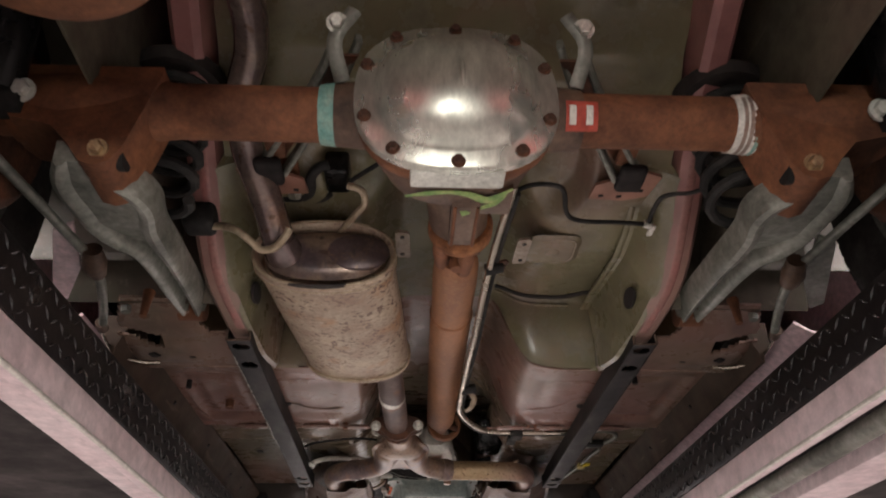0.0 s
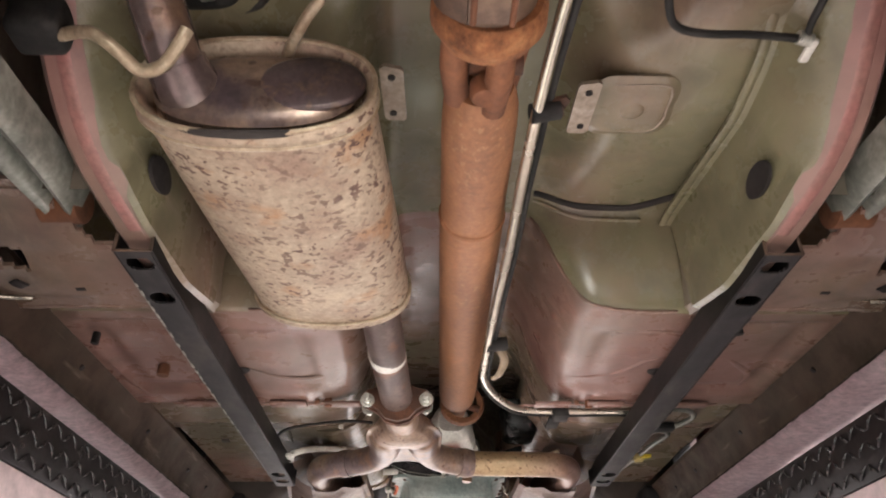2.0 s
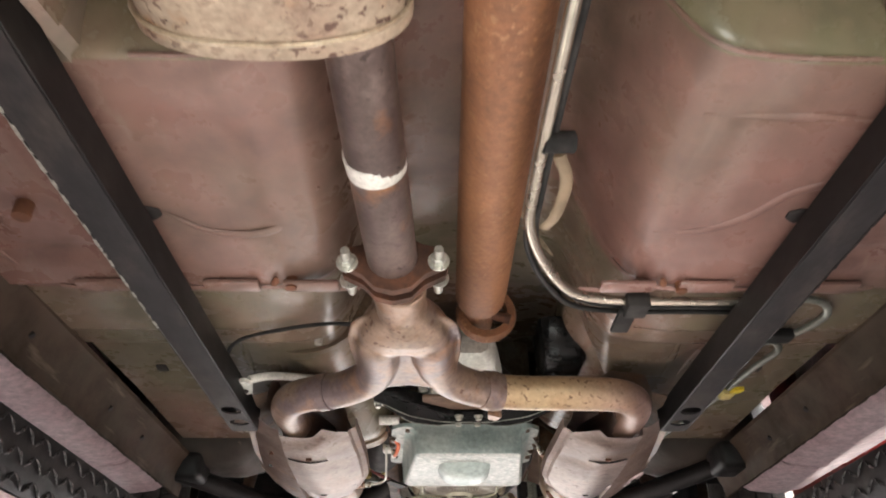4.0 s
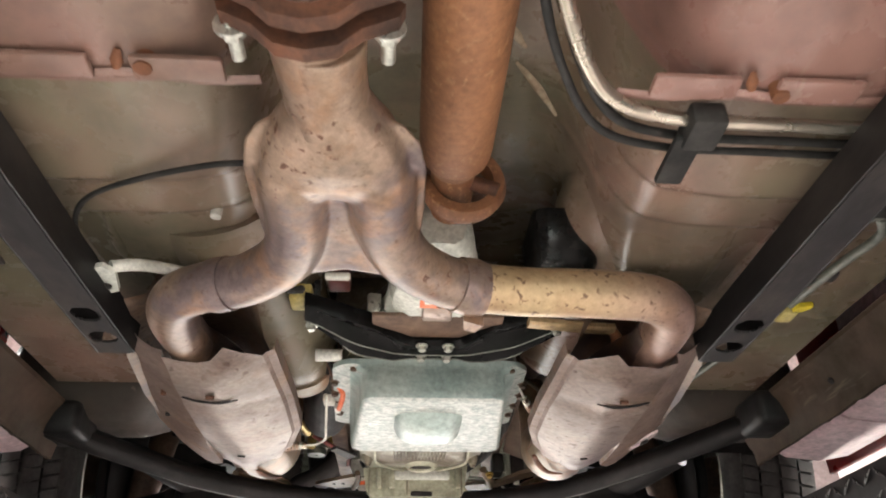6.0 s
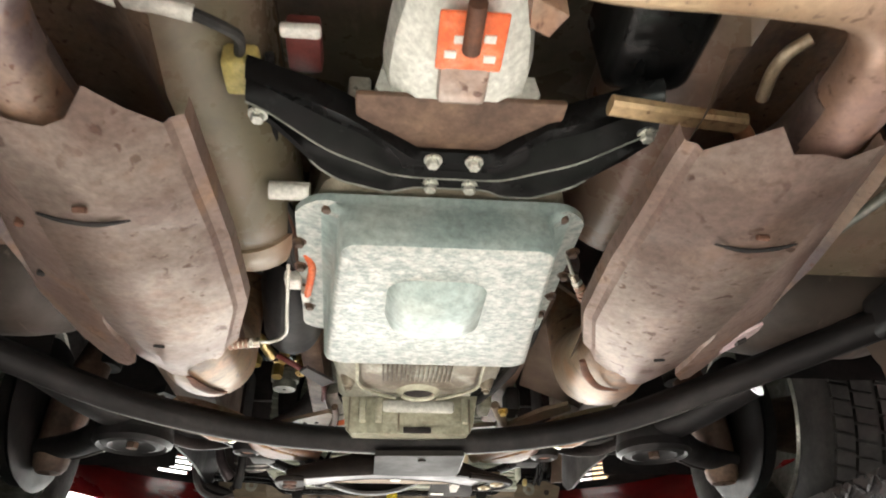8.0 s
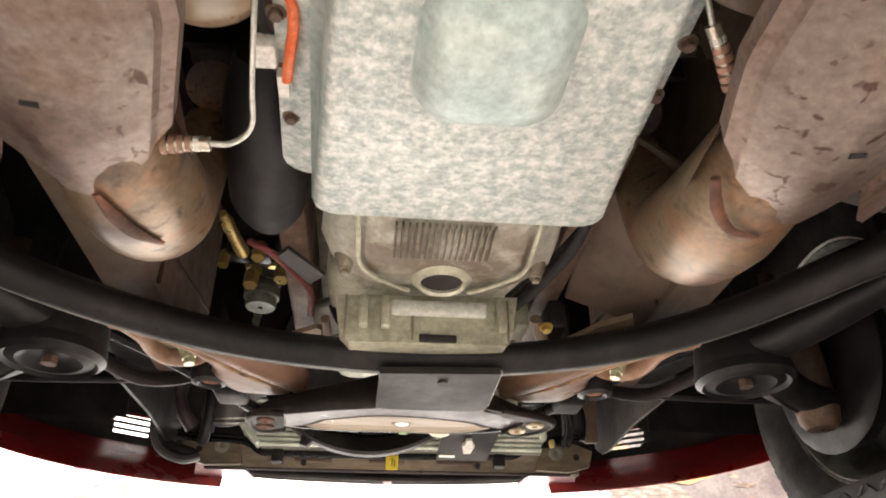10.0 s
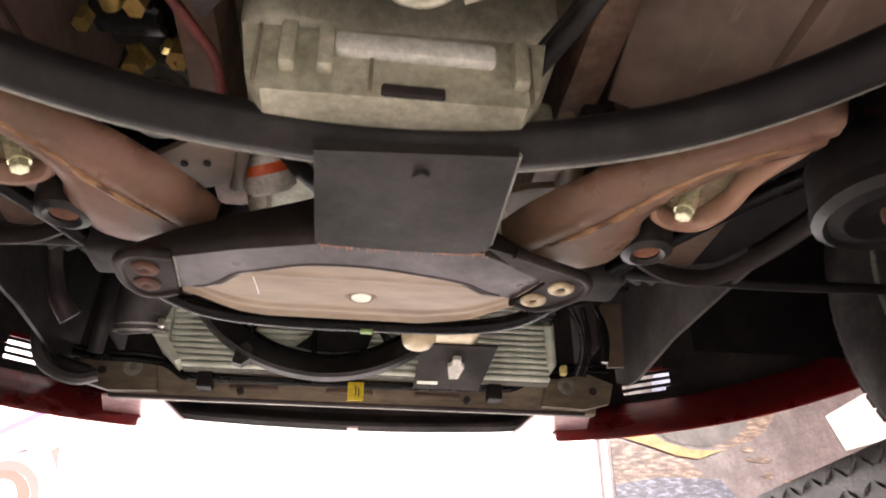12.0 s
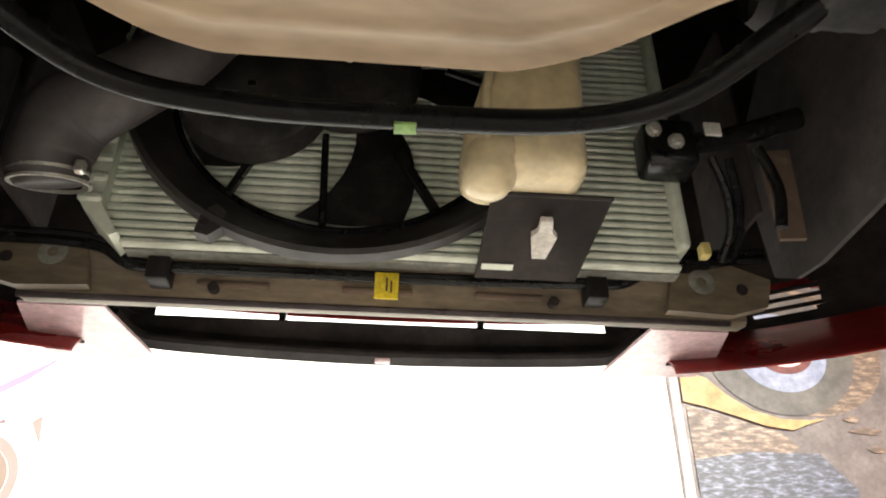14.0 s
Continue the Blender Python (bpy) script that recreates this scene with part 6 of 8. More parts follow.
# ---- black subframe connectors ----
for sx in (-1, 1):
    con = root("subframe_connector", (sx * 0.37, 1.9, 1.98), "black square steel tube welded under the floor", "frame rail", "subframe connectors")
    w, zb, zt = 0.0195, 1.990, 2.030
    y0, y1 = 1.393, 2.455
    # an open box tube with slots in its lower face
    bm = bmesh.new()
    ys = span(y0, 1.53, 0.003) + span(1.533, 2.327, 0.006) + span(2.33, y1, 0.003)
    xs = [sx * 0.3705 - w + 2 * w * k / 20 for k in range(21)]

    def low(x, y):
        return zb + 0.0006 * noise.noise(Vector((x * 30, y * 30, 0)))

    slots = [(1.421, 0.014), (1.507, 0.015), (2.352, 0.016), (2.41, 0.014)]

    def solid(x, y, s=slots, c=sx * 0.3705):
        for yy, h in s:
            if (abs(y - yy) / h) ** 2.8 + (abs(x - c) / 0.0150) ** 2.8 < 1:
                return False
        return True
    face = sheet(low, xs, ys, 0.003, solid)
    body = part("lower_face", face, "connector", con, "dusty black lower face with slots", 30)
    for s2 in (-1, 1):
        x = sx * 0.3705 + s2 * w
        part("side_face", box(min(x, x + s2 * 0.003), max(x, x + s2 * 0.003), y0, y1, zb, zt, 0.001, 1), "blackmatt", con)
    c_ = sx * 0.3705
    for a, b, p, q in ((c_ - w - 0.003, c_ + w + 0.003, zb - 0.0006, zb + 0.0026), (c_ - w - 0.0032, c_ - w + 0.001, zb, zt), (c_ + w - 0.001, c_ + w + 0.0032, zb, zt), (c_ - w, c_ + w, zt - 0.003, zt)):
        part("cut_edge", box(a, b, y0 - 0.0022, y0, p, q, 0.0005, 1), "iron", con, "bare cut edge of the open tube end")
    part("upper_face", box(sx * 0.3705 - w, sx * 0.3705 + w, y0 + 0.02, y1, zt - 0.004, zt, 0), "dark", con)
    # ragged weld bead along the outer edge
    bead = [(sx * (0.3705 + w + 0.002), y, zb + 0.002 + 0.002 * noise.noise(Vector((y * 90, sx, 1)))) for y in span(1.46, 2.05, 0.007)]
    part("weld_bead", tube(bead, [0.0022 + 0.0018 * max(0, noise.noise(Vector((y * 70, sx, 5)))) for y in span(1.46, 2.05, 0.007)], 6, 1), "zinc" if sx < 0 else "blackmatt", con)
    part("inner_bolt", rod((sx * 0.372, 1.425, 2.010), (sx * 0.372, 1.425, 2.026), 0.008, 10), "rust", con)

# ---- fuel and brake lines on the floor ----
lines = root("fuel_line", (0.2, 1.9, 2.02), "bright bent metal fuel line along the tunnel", "fuel line")
LINE = [(0.083, 1.0, 2.055), (0.072, 1.15, 2.05), (0.064, 1.30, 2.035), (0.062, 1.45, 2.030), (0.058, 1.60, 2.030), (0.056, 1.80, 2.030), (0.060, 1.88, 2.030), (0.090, 1.965, 2.031), (0.135, 2.035, 2.034), (0.20, 2.062, 2.038), (0.30, 2.068, 2.040), (0.40, 2.072, 2.042)]
part("line_tube", tube(LINE, 0.0062, 14, 8), "steel", lines, "shiny metal tube")
part("second_tube", tube([(x + 0.010, y + 0.030, z + 0.008) for x, y, z in LINE], 0.0042, 10, 8), "rubber", lines)
part("third_tube", tube([(x + 0.002, y + 0.046, z + 0.008) for x, y, z in LINE[5:]], 0.0038, 10, 8), "rubber", lines)
clip = part("clip", box(0.200, 0.225, 2.075, 2.138, 2.026, 2.034, 0.003), "rubber", lines, "black plastic line clip")
part("clip_block", box(0.206, 0.236, 2.048, 2.086, 2.022, 2.046, 0.004), "rubber", clip)
part("clamp", rod((0.062, 1.218, 2.043), (0.090, 1.219, 2.05), 0.010, 12), "rubber", lines)
clamp_tab = part("clamp_tab", prism([(0.082, 1.209), (0.095, 1.204), (0.100, 1.210), (0.095, 1.222), (0.097, 1.230), (0.090, 1.232), (0.083, 1.226)], "z", 2.052, 2.056, 0.001), "darkrust", lines, "rusty clamp tab")
part("clamp_bolt", rod((0.091, 1.217, 2.048), (0.092, 1.218, 2.058), 0.004, 6), "darkrust", clamp_tab)
part("clamp", rod((0.055, 1.735, 2.03), (0.085, 1.74, 2.035), 0.011, 12), "rubber", lines)
part("bracket_loop", tube([(0.075, 1.76, 2.035), (0.088, 1.80, 2.033), (0.085, 1.86, 2.033), (0.076, 1.885, 2.034)], 0.0065, 8, 5, 0.4), "tan", lines, "pale loop bracket")

side = root("brake_line", (0.5, 2.3, 2.05), "thin grey brake line looping along the floor", "brake line")
loop = [(0.41, 2.075, 2.046), (0.45, 2.072, 2.046), (0.482, 2.085, 2.046), (0.50, 2.12, 2.046), (0.488, 2.17, 2.047), (0.46, 2.205, 2.047), (0.43, 2.23, 2.048), (0.415, 2.30, 2.05), (0.412, 2.45, 2.06), (0.405, 2.62, 2.07), (0.40, 2.80, 2.08)]
part("line_tube", tube(loop, 0.0055, 10, 6), "galv", side)
part("line_tube", tube([(0.43, 2.22, 2.05), (0.445, 2.19, 2.05), (0.438, 2.15, 2.05), (0.43, 2.10, 2.05)], 0.005, 10, 5), "galv", side)
part("line_tube", tube([(0.468, 2.215, 2.05), (0.485, 2.25, 2.05), (0.475, 2.32, 2.052), (0.468, 2.50, 2.062), (0.455, 2.68, 2.075), (0.45, 2.80, 2.085)], 0.0055, 10, 6), "galv", side)
part("line_grommet", box(0.436, 0.482, 2.175, 2.205, 2.04, 2.055, 0.005), "rubber", side)
cl = root("line_clip", (0.512, 2.45, 2.045), "bright yellow plastic line clip", "clip")
part("clip_body", box(0.460, 0.482, 2.425, 2.455, 2.046, 2.062, 0.004), "ochre", cl)
part("clip_tongue", prism([(0.474, 2.412), (0.491, 2.408), (0.492, 2.416), (0.484, 2.426), (0.472, 2.426)], "z", 2.048, 2.054, 0.001), "yellow", cl)
cl2 = root("line_clip", (0.418, 2.43, 2.05), "small white plastic line clip", "clip")
part("clip_body", box(0.408, 0.424, 2.415, 2.448, 2.046, 2.062, 0.003), "white", cl2)

# plugs and studs in the floor
for x, y, z, mat, r in ((-0.486, 1.861, 2.035, "rust", 0.010), (-0.225, 2.021, 2.038, "rust", 0.007), (0.27, 2.028, 2.038, "rust", 0.007), (-0.228, 2.277, 2.078, "white", 0.006), (-0.545, 1.72, 2.03, "dark", 0.006), (0.44, 1.70, 2.04, "dark", 0.006)):
    plug = root("floor_plug", (x, y, z), "small plug pressed into the floor pan", "plug", "floor plugs")
    part("plug_head", rod((x, y, z - 0.006), (x, y, z + 0.012), r, 14), mat, plug)

# ---- bell housing and engine seen past the transmission ----
engine = root("engine", (0.02, 3.3, 2.0), "oily cast alloy engine and bell housing from below", "engine")
bell = ring_loft([[(TX + w * a, y, zc + h * b) for a, b in ((-1, 0.9), (-1, -0.2), (-0.9, -0.7), (-0.62, -1), (0.62, -1), (0.9, -0.7), (1, -0.2), (1, 0.9))] for y, w, h, zc in ((2.99, 0.118, 0.05, 2.13), (3.03, 0.124, 0.055, 2.118), (3.08, 0.132, 0.06, 2.112), (3.14, 0.138, 0.062, 2.112), (3.178, 0.125, 0.06, 2.114), (3.196, 0.085, 0.05, 2.12))])
bell_ob = part("bell_housing", bell, "bell", engine, "brown oily ribbed bell housing", 40)
for k in range(16):
    x = TX - 0.056 + k * 0.0068
    part("rib", box(x, x + 0.0026, 3.042, 3.108, 2.0475, 2.054, 0.0008, 1), "castdirty", bell_ob)
part("hole_rim", lathe([(2.062, 0.023), (2.046, 0.024), (2.043, 0.027), (2.045, 0.030), (2.050, 0.034), (2.062, 0.042)], 32, "z", (0.022, 3.158, 0)), "coverlt", bell_ob)
part("hole", rod((0.022, 3.158, 2.049), (0.022, 3.158, 2.06), 0.024, 24), "dark", bell_ob, "dark round inspection hole")
for sx in (-1, 1):
    part("edge_rib", tube([(TX + sx * 0.094, 3.01, 2.060), (TX + sx * 0.093, 3.07, 2.050), (TX + sx * 0.090, 3.125, 2.046), (TX + sx * 0.055, 3.165, 2.046), (TX + sx * 0.034, 3.178, 2.046)], 0.0027, 8, 5), "coverlt", bell_ob)
    part("boss", tube([(TX + sx * 0.108, 3.140, 2.050), (TX + sx * 0.108, 3.140, 2.056), (TX + sx * 0.110, 3.138, 2.08)], [0.006, 0.010, 0.014], 16, 2), "castdirty", bell_ob)
    piece("boss_bolt", bolt_mesh("boss_bolt", 0.005, 0.007, "castdirty"), aim((TX + sx * 0.108, 3.140, 2.050), (0, 0, -1)), bell_ob)
cover2 = part("engine_cover", prism([(-0.102, 2.066), (0.126, 2.072), (0.118, 2.02), (0.108, 2.006), (-0.082, 2.004), (-0.094, 2.018)], "y", 3.235, 3.27, 0.006), "coverlt", engine, "pale cast lower cover")
part("cover_slot", box(0.002, 0.048, 3.231, 3.24, 2.006, 2.016, 0.002), "dark", cover2)
for x in (-0.088, -0.006, 0.112):
    part("cover_seam", box(x - 0.0015, x + 0.0015, 3.2325, 3.237, 2.008, 2.066, 0.0005), "castdirty", cover2)
part("window", box(-0.034, 0.086, 3.226, 3.238, 2.040, 2.060, 0.005), "cast", cover2, "pale recessed pad")
for x in (-0.072, -0.045, 0.098):
    part("cover_rib", box(x, x + 0.012, 3.224, 3.24, 2.022, 2.064, 0.003), "coverlt", cover2)
part("oil_sump", box(-0.12, 0.16, 3.27, 3.66, 2.11, 2.24, 0.03, 3), "coverlt", engine, "pale grimy oil sump")
part("block", box(-0.17, 0.21, 3.02, 3.78, 2.21, 2.60, 0.03, 3), "castdirty", engine)
part("pulley", lathe([(3.79, 0.01), (3.79, 0.075), (3.80, 0.08), (3.81, 0.072), (3.82, 0.08), (3.83, 0.075), (3.83, 0.01)], 32, "y", (0.02, 0, 2.30)), "dark", engine)
for sx in (-1, 1):
    part("manifold", tube([(sx * 0.25, 3.06, 2.235), (sx * 0.248, 3.11, 2.27), (sx * 0.24, 3.25, 2.32), (sx * 0.23, 3.5, 2.34)], 0.028, 18, 6), "ypipe", engine)
    if sx > 0:
        part("rail_apron", ring_loft([[(0.225, y, zi), (0.336, y, zo), (0.336, y, zo + 0.006), (0.225, y, zi + 0.006)] for y, zi, zo in ((3.06, 2.215, 2.12), (3.20, 2.185, 2.11), (3.36, 2.140, 2.098))]), "railbrown", car_body, "brown sloping apron of the rail")
    part("side_skirt", box(min(sx * 0.16, sx * 0.2) + TX, max(sx * 0.16, sx * 0.2) + TX, 3.0, 3.6, 2.14, 2.3, 0.01), "iron", engine)

starter = root("starter_motor", (-0.2, 3.2, 2.16), "black starter motor with a grey bracket", "starter motor")
part("motor", tube([(-0.165, 2.93, 2.165), (-0.172, 3.00, 2.155), (-0.182, 3.14, 2.15), (-0.186, 3.19, 2.15)], [0.030, 0.044, 0.046, 0.030], 24, 3), "deepblack", starter)
part("grey_plate", prism([(-0.157, 3.171), (-0.171, 3.191), (-0.137, 3.257), (-0.117, 3.233)], "z", 2.09, 2.095, 0.002), "plum", starter, "flat grey bracket")
fit_ = root("brass_fitting", (-0.238, 3.37, 2.21), "brass hose fittings on a black valve", "fitting")
part("valve_block", box(-0.265, -0.205, 3.34, 3.41, 2.20, 2.25, 0.008, 3), "rubber", fit_)
part("brass_stem", tube([(-0.251, 3.222, 2.168), (-0.250, 3.236, 2.169), (-0.2495, 3.242, 2.1695), (-0.246, 3.285, 2.172), (-0.241, 3.332, 2.175)], [0.005, 0.006, 0.009, 0.0085, 0.010], 10, 3), "brass", fit_, "long brass stem")
for k, (x, y) in enumerate(((-0.217, 3.320), (-0.238, 3.402), (-0.191, 3.382), (-0.269, 3.345))):
    part("brass_nut", rod((x, y, 2.160), (x, y + 0.006, 2.185), (0.010, 0.011, 0.011, 0.008)[k], 6), "brass", fit_)
part("valve_black", box(-0.268, -0.20, 3.335, 3.375, 2.178, 2.21, 0.008, 3), "black", fit_)
part("brass_nut", rod((-0.215, 3.40, 2.20), (-0.19, 3.415, 2.205), 0.010, 6), "brass", fit_)
part("brass_nut", rod((-0.245, 3.405, 2.20), (-0.235, 3.43, 2.20), 0.009, 6), "brass", fit_)
part("red_hose", tube([(-0.215, 3.232, 2.135), (-0.186, 3.234, 2.12), (-0.159, 3.289, 2.12), (-0.142, 3.337, 2.12), (-0.146, 3.41, 2.12)], 0.005, 12, 6), "redhose", fit_, "thin red hose")
filt = root("oil_filter", (-0.09, 3.42, 2.09), "white canister oil filter with plain label bars", "oil filter")
FA, FB = Vector((-0.100, 3.484, 2.088)), Vector((-0.124, 3.425, 2.150))
part("canister", tube([FA, FA.lerp(FB, 0.05), FA.lerp(FB, 0.12), FA.lerp(FB, 0.9), FB], [0.020, 0.025, 0.027, 0.027, 0.024], 26, 2), "white", filt)
part("label_bar", tube([FA.lerp(FB, 0.24), FA.lerp(FB, 0.36)], 0.0275, 26, 1), "orange", filt)
part("label_bar", tube([FA.lerp(FB, 0.46), FA.lerp(FB, 0.50)], 0.0274, 26, 1), "galv", filt)
part("filter_hose", tube([(-0.110, 3.385, 2.125), (-0.098, 3.415, 2.112), (-0.076, 3.455, 2.104), (-0.056, 3.490, 2.106), (-0.045, 3.53, 2.12)], 0.0095, 12, 5), "deepblack", engine, "black hose beside the filter")
pump = root("steering_pump", (-0.2, 3.55, 2.25), "dull metal pump housing above the crossmember", "pump")
part("pump_body", lathe([(2.165, 0.004), (2.165, 0.022), (2.168, 0.024), (2.180, 0.024), (2.182, 0.028), (2.196, 0.028), (2.199, 0.025), (2.225, 0.025), (2.228, 0.030), (2.28, 0.030)], 28, "z", (-0.233, 3.487, 0)), "galv", pump, "turned metal pump housing")
part("pump_ring", lathe([(2.203, 0.024), (2.205, 0.0275), (2.209, 0.0275), (2.211, 0.024)], 28, "z", (-0.233, 3.487, 0)), "steel", pump)

# ---- front crossmember ----
km = root("front_crossmember", (0.02, 3.3, 1.98), "curved dark steel front crossmember with a plum-grey plate", "crossmember")
BOW = [(-0.66, 2.74, 2.03), (-0.585, 2.85, 2.02), (-0.50, 2.975, 2.013), (-0.417, 3.09, 2.008), (-0.31, 3.185, 2.006), (-0.20, 3.243, 2.005), (-0.08, 3.272, 2.005), (0.03, 3.278, 2.005), (0.14, 3.262, 2.005), (0.25, 3.215, 2.006), (0.345, 3.13, 2.008), (0.43, 3.005, 2.013), (0.51, 2.885, 2.02), (0.60, 2.745, 2.03), (0.66, 2.66, 2.035)]
bow = part("bow_bar", tube([(x, y + 0.006, z) for x, y, z in BOW], 0.02, 8, 6, profile=rect_profile(0.034, 0.040, 0.013)), "blackmatt", km, "dusty black bowed bar", 60)
# pale tube shows edge wear and also paints the glints along it
part("bow_edge", tube([(x, y + 0.013, z - 0.0185) for x, y, z in BOW[2:-2]], 0.0019, 8, 6), "galv", bow, "worn lower edge with its glints put in as a pale line")
for x, y in ((-0.583, 2.853), (0.585, 2.768)):
    part("bow_bracket", box(x - 0.034, x + 0.034, y - 0.045, y + 0.05, 2.004, 2.062, 0.014, 3), "deepblack", km, "black bracket at the end of the bar")
arch = [(p.x, p.y) for p in smooth_line([(0.147, 3.483, 0), (0.120, 3.473, 0), (0.093, 3.456, 0), (0.032, 3.441, 0), (-0.011, 3.436, 0), (-0.056, 3.439, 0), (-0.091, 3.452, 0), (-0.118, 3.462, 0), (-0.132, 3.476, 0), (-0.150, 3.491, 0), (-0.176, 3.498, 0)], 4)]
wing = [(-0.173, 3.434), (-0.110, 3.413), (-0.062, 3.400), (-0.011, 3.392), (0.05, 3.392), (0.103, 3.397), (0.135, 3.416), (0.170, 3.438)] + arch
part("plate_wing", prism(wing, "z", 1.979, 1.985, 0.0015), "wing", km, "lilac-grey bowed lip of the skid panel")
part("wing_lip", tube([(x, y, 1.9815) for x, y in arch[2:-2]], 0.0035, 8, 1), "wing", km, "rolled edge of the lip")
part("wing_crease", tube([(-0.172, 3.436, 1.979), (-0.1735, 3.465, 1.979), (-0.176, 3.495, 1.979)], 0.0014, 6, 2), "galv", km, "bright folded crease")
for line in ([(-0.152, 3.4935, 1.980), (-0.138, 3.484, 1.980), (-0.124, 3.4685, 1.980), (-0.112, 3.4605, 1.980)], [(0.088, 3.456, 1.980), (0.104, 3.4645, 1.980), (0.116, 3.474, 1.980), (0.132, 3.481, 1.980)]):
    part("lip_gap", tube(line, [0.0008, 0.0042, 0.0042, 0.0008], 8, 4, 0.5), "dark", km, "dark gap under the rolled lip")
rng = random.Random(5)
rust = part("rust_streak", tube([(-0.045 + 0.019 * k, 3.3975 + 0.0012 * math.sin(2.1 * k), 1.9783) for k in range(9)], [0.0005, 0.0035, 0.0018, 0.005, 0.0025, 0.001, 0.0055, 0.003, 0.0006], 8, 5, 0.25), "rust", km, "thin ragged rusty streak")
for k in range(26):
    x = rng.choice((rng.uniform(-0.04, 0.045), rng.uniform(0.055, 0.108)))
    part("rust_run", tube([(x, 3.394, 1.9785), (x + rng.uniform(-0.001, 0.001), 3.400 + rng.uniform(0.0, 0.008), 1.9785)], [rng.uniform(0.001, 0.0028), 0.0004], 6, 2, 0.3), "rust", rust)
EARS = ([(0.103, 3.380), (0.13, 3.390), (0.179, 3.413), (0.203, 3.426), (0.212, 3.441), (0.210, 3.460), (0.198, 3.478), (0.180, 3.492), (0.163, 3.493), (0.147, 3.484), (0.160, 3.460), (0.170, 3.438), (0.135, 3.414)], [(-0.172, 3.431), (-0.202, 3.430), (-0.218, 3.440), (-0.2235, 3.462), (-0.222, 3.490), (-0.211, 3.507), (-0.196, 3.508), (-0.177, 3.499)])
for poly in EARS:
    part("plate_ear", prism(poly, "z", 1.9745, 1.9785, 0.0015), "brownplate", km, "dark ear of the plate with its bolts")
part("ear_rim", tube([(x, y, 1.977) for x, y in EARS[0][1:10]], 0.0052, 10, 4), "brownplate", km, "dark rolled rim of the ear")
part("ear_rim", tube([(x, y, 1.977) for x, y in EARS[1]], 0.0055, 10, 4), "brownplate", km, "dark rolled rim of the ear")
plate = [(-0.043, 3.262), (0.104, 3.252), (0.106, 3.385), (0.09, 3.394), (0.03, 3.396), (-0.03, 3.394), (-0.045, 3.390)]
kp = part("centre_plate", prism(plate, "z", 1.975, 1.984, 0.002), "platebrown", km, "dusty brown-grey boomerang plate")
part("plate_hole", rod((0.036, 3.284, 1.972), (0.036, 3.284, 1.976), 0.0065, 16), "dark", kp)
part("plate_side", tube([(0.1055, 3.256, 1.980), (0.1065, 3.32, 1.980), (0.107, 3.388, 1.980)], 0.0022, 8, 3), "galv", kp, "worn bright plate edge")
for wall in ([(-0.206, 3.442, 1.994), (-0.172, 3.430, 2.003), (-0.11, 3.409, 2.012), (-0.062, 3.397, 2.020), (-0.043, 3.392, 2.024)], [(0.206, 3.440, 1.988), (0.170, 3.432, 1.994), (0.135, 3.411, 2.000), (0.104, 3.393, 2.006)]):
    rings = []
    for x, y, top in wall:
        rings.append([(x, y - 0.001, top), (x, y - 0.005, top - 0.003), (x, y - 0.006, 1.984), (x, y - 0.003, 1.978), (x, y + 0.003, 1.976), (x, y + 0.007, 1.980), (x, y + 0.006, top - 0.002)])
    part("plate_flange", ring_loft(rings), "brownplate", km, "dark folded rear flange", 60)
for x, y in ((-0.203, 3.484), (-0.199, 3.454)):
    part("washer", lathe([(1.9745, 0.0), (1.9712, 0.004), (1.9708, 0.0075), (1.9716, 0.0105), (1.9728, 0.0125), (1.9745, 0.0128)], 24, "z", (x, y, 0)), "darkrust", km, "rust-brown bolt head and washer")


for x, y in ((0.187, 3.446), (0.166, 3.473)):
    washer = part("washer", lathe([(1.9745, 0.0035), (1.9722, 0.0042), (1.9712, 0.0075), (1.9716, 0.0105), (1.9728, 0.0125), (1.9745, 0.0128)], 24, "z", (x, y, 0)), "washer", km, "dull cream-yellow round washer with a hole")
    part("washer_hole", rod((x, y, 1.9738), (x, y, 1.9745), 0.0038, 12), "dark", washer)


def skid_z(x, y):
    front = skid_front(x)
    return 1.987 + 0.032 * (y - 3.45) / 0.18 + 0.010 * sstep(0.12, 0.19, abs(x + 0.01)) - 0.0028 * sstep(0.010, 0.0, abs(front - 0.030 - y)) - 0.0016 * sstep(0.006, 0.0, abs(y - 3.488 - 0.3 * (x + 0.02) ** 2)) - 0.004 * sstep(0.014, 0.0, front - y)


def skid_front(x):
    return 3.628 - 0.085 * max(0.0, (abs(x + 0.02) - 0.085) / 0.135) ** 1.3


def skid_map(bm):
    """Fits the panel's square grid between its rear and bowed front edges."""
    for v in bm.verts:
        u, w = v.co.x, v.co.y
        x = -0.002 + 0.203 * u
        rear = 3.432 + 0.062 * sstep(0.5, 1.0, abs(u))
        lift = v.co.z
        y = rear + (skid_front(x) - rear) * w
        v.co = Vector((x, y, skid_z(x, y) + lift))
    return bm


skid = part("skid_panel", skid_map(sheet(lambda x, y: 0.0, span(-1, 1, 0.02), span(0, 1, 0.025), 0.004)), "tan", km, "smooth pinkish-tan skid panel with a round hole", 50)
part("scratch", tube([(-0.1095, 3.500, skid_z(-0.11, 3.500) - 0.0002), (-0.1095, 3.53, skid_z(-0.11, 3.53) - 0.0002), (-0.110, 3.556, skid_z(-0.11, 3.556) - 0.0002)], 0.0006, 6, 2), "white", skid, "fine pale scratch")
part("hole_rim", lathe([(2.0035, 0.0105), (2.0015, 0.013), (2.003, 0.016), (2.0045, 0.018)], 24, "z", (-0.002, 3.545, 0)), "tan", km)
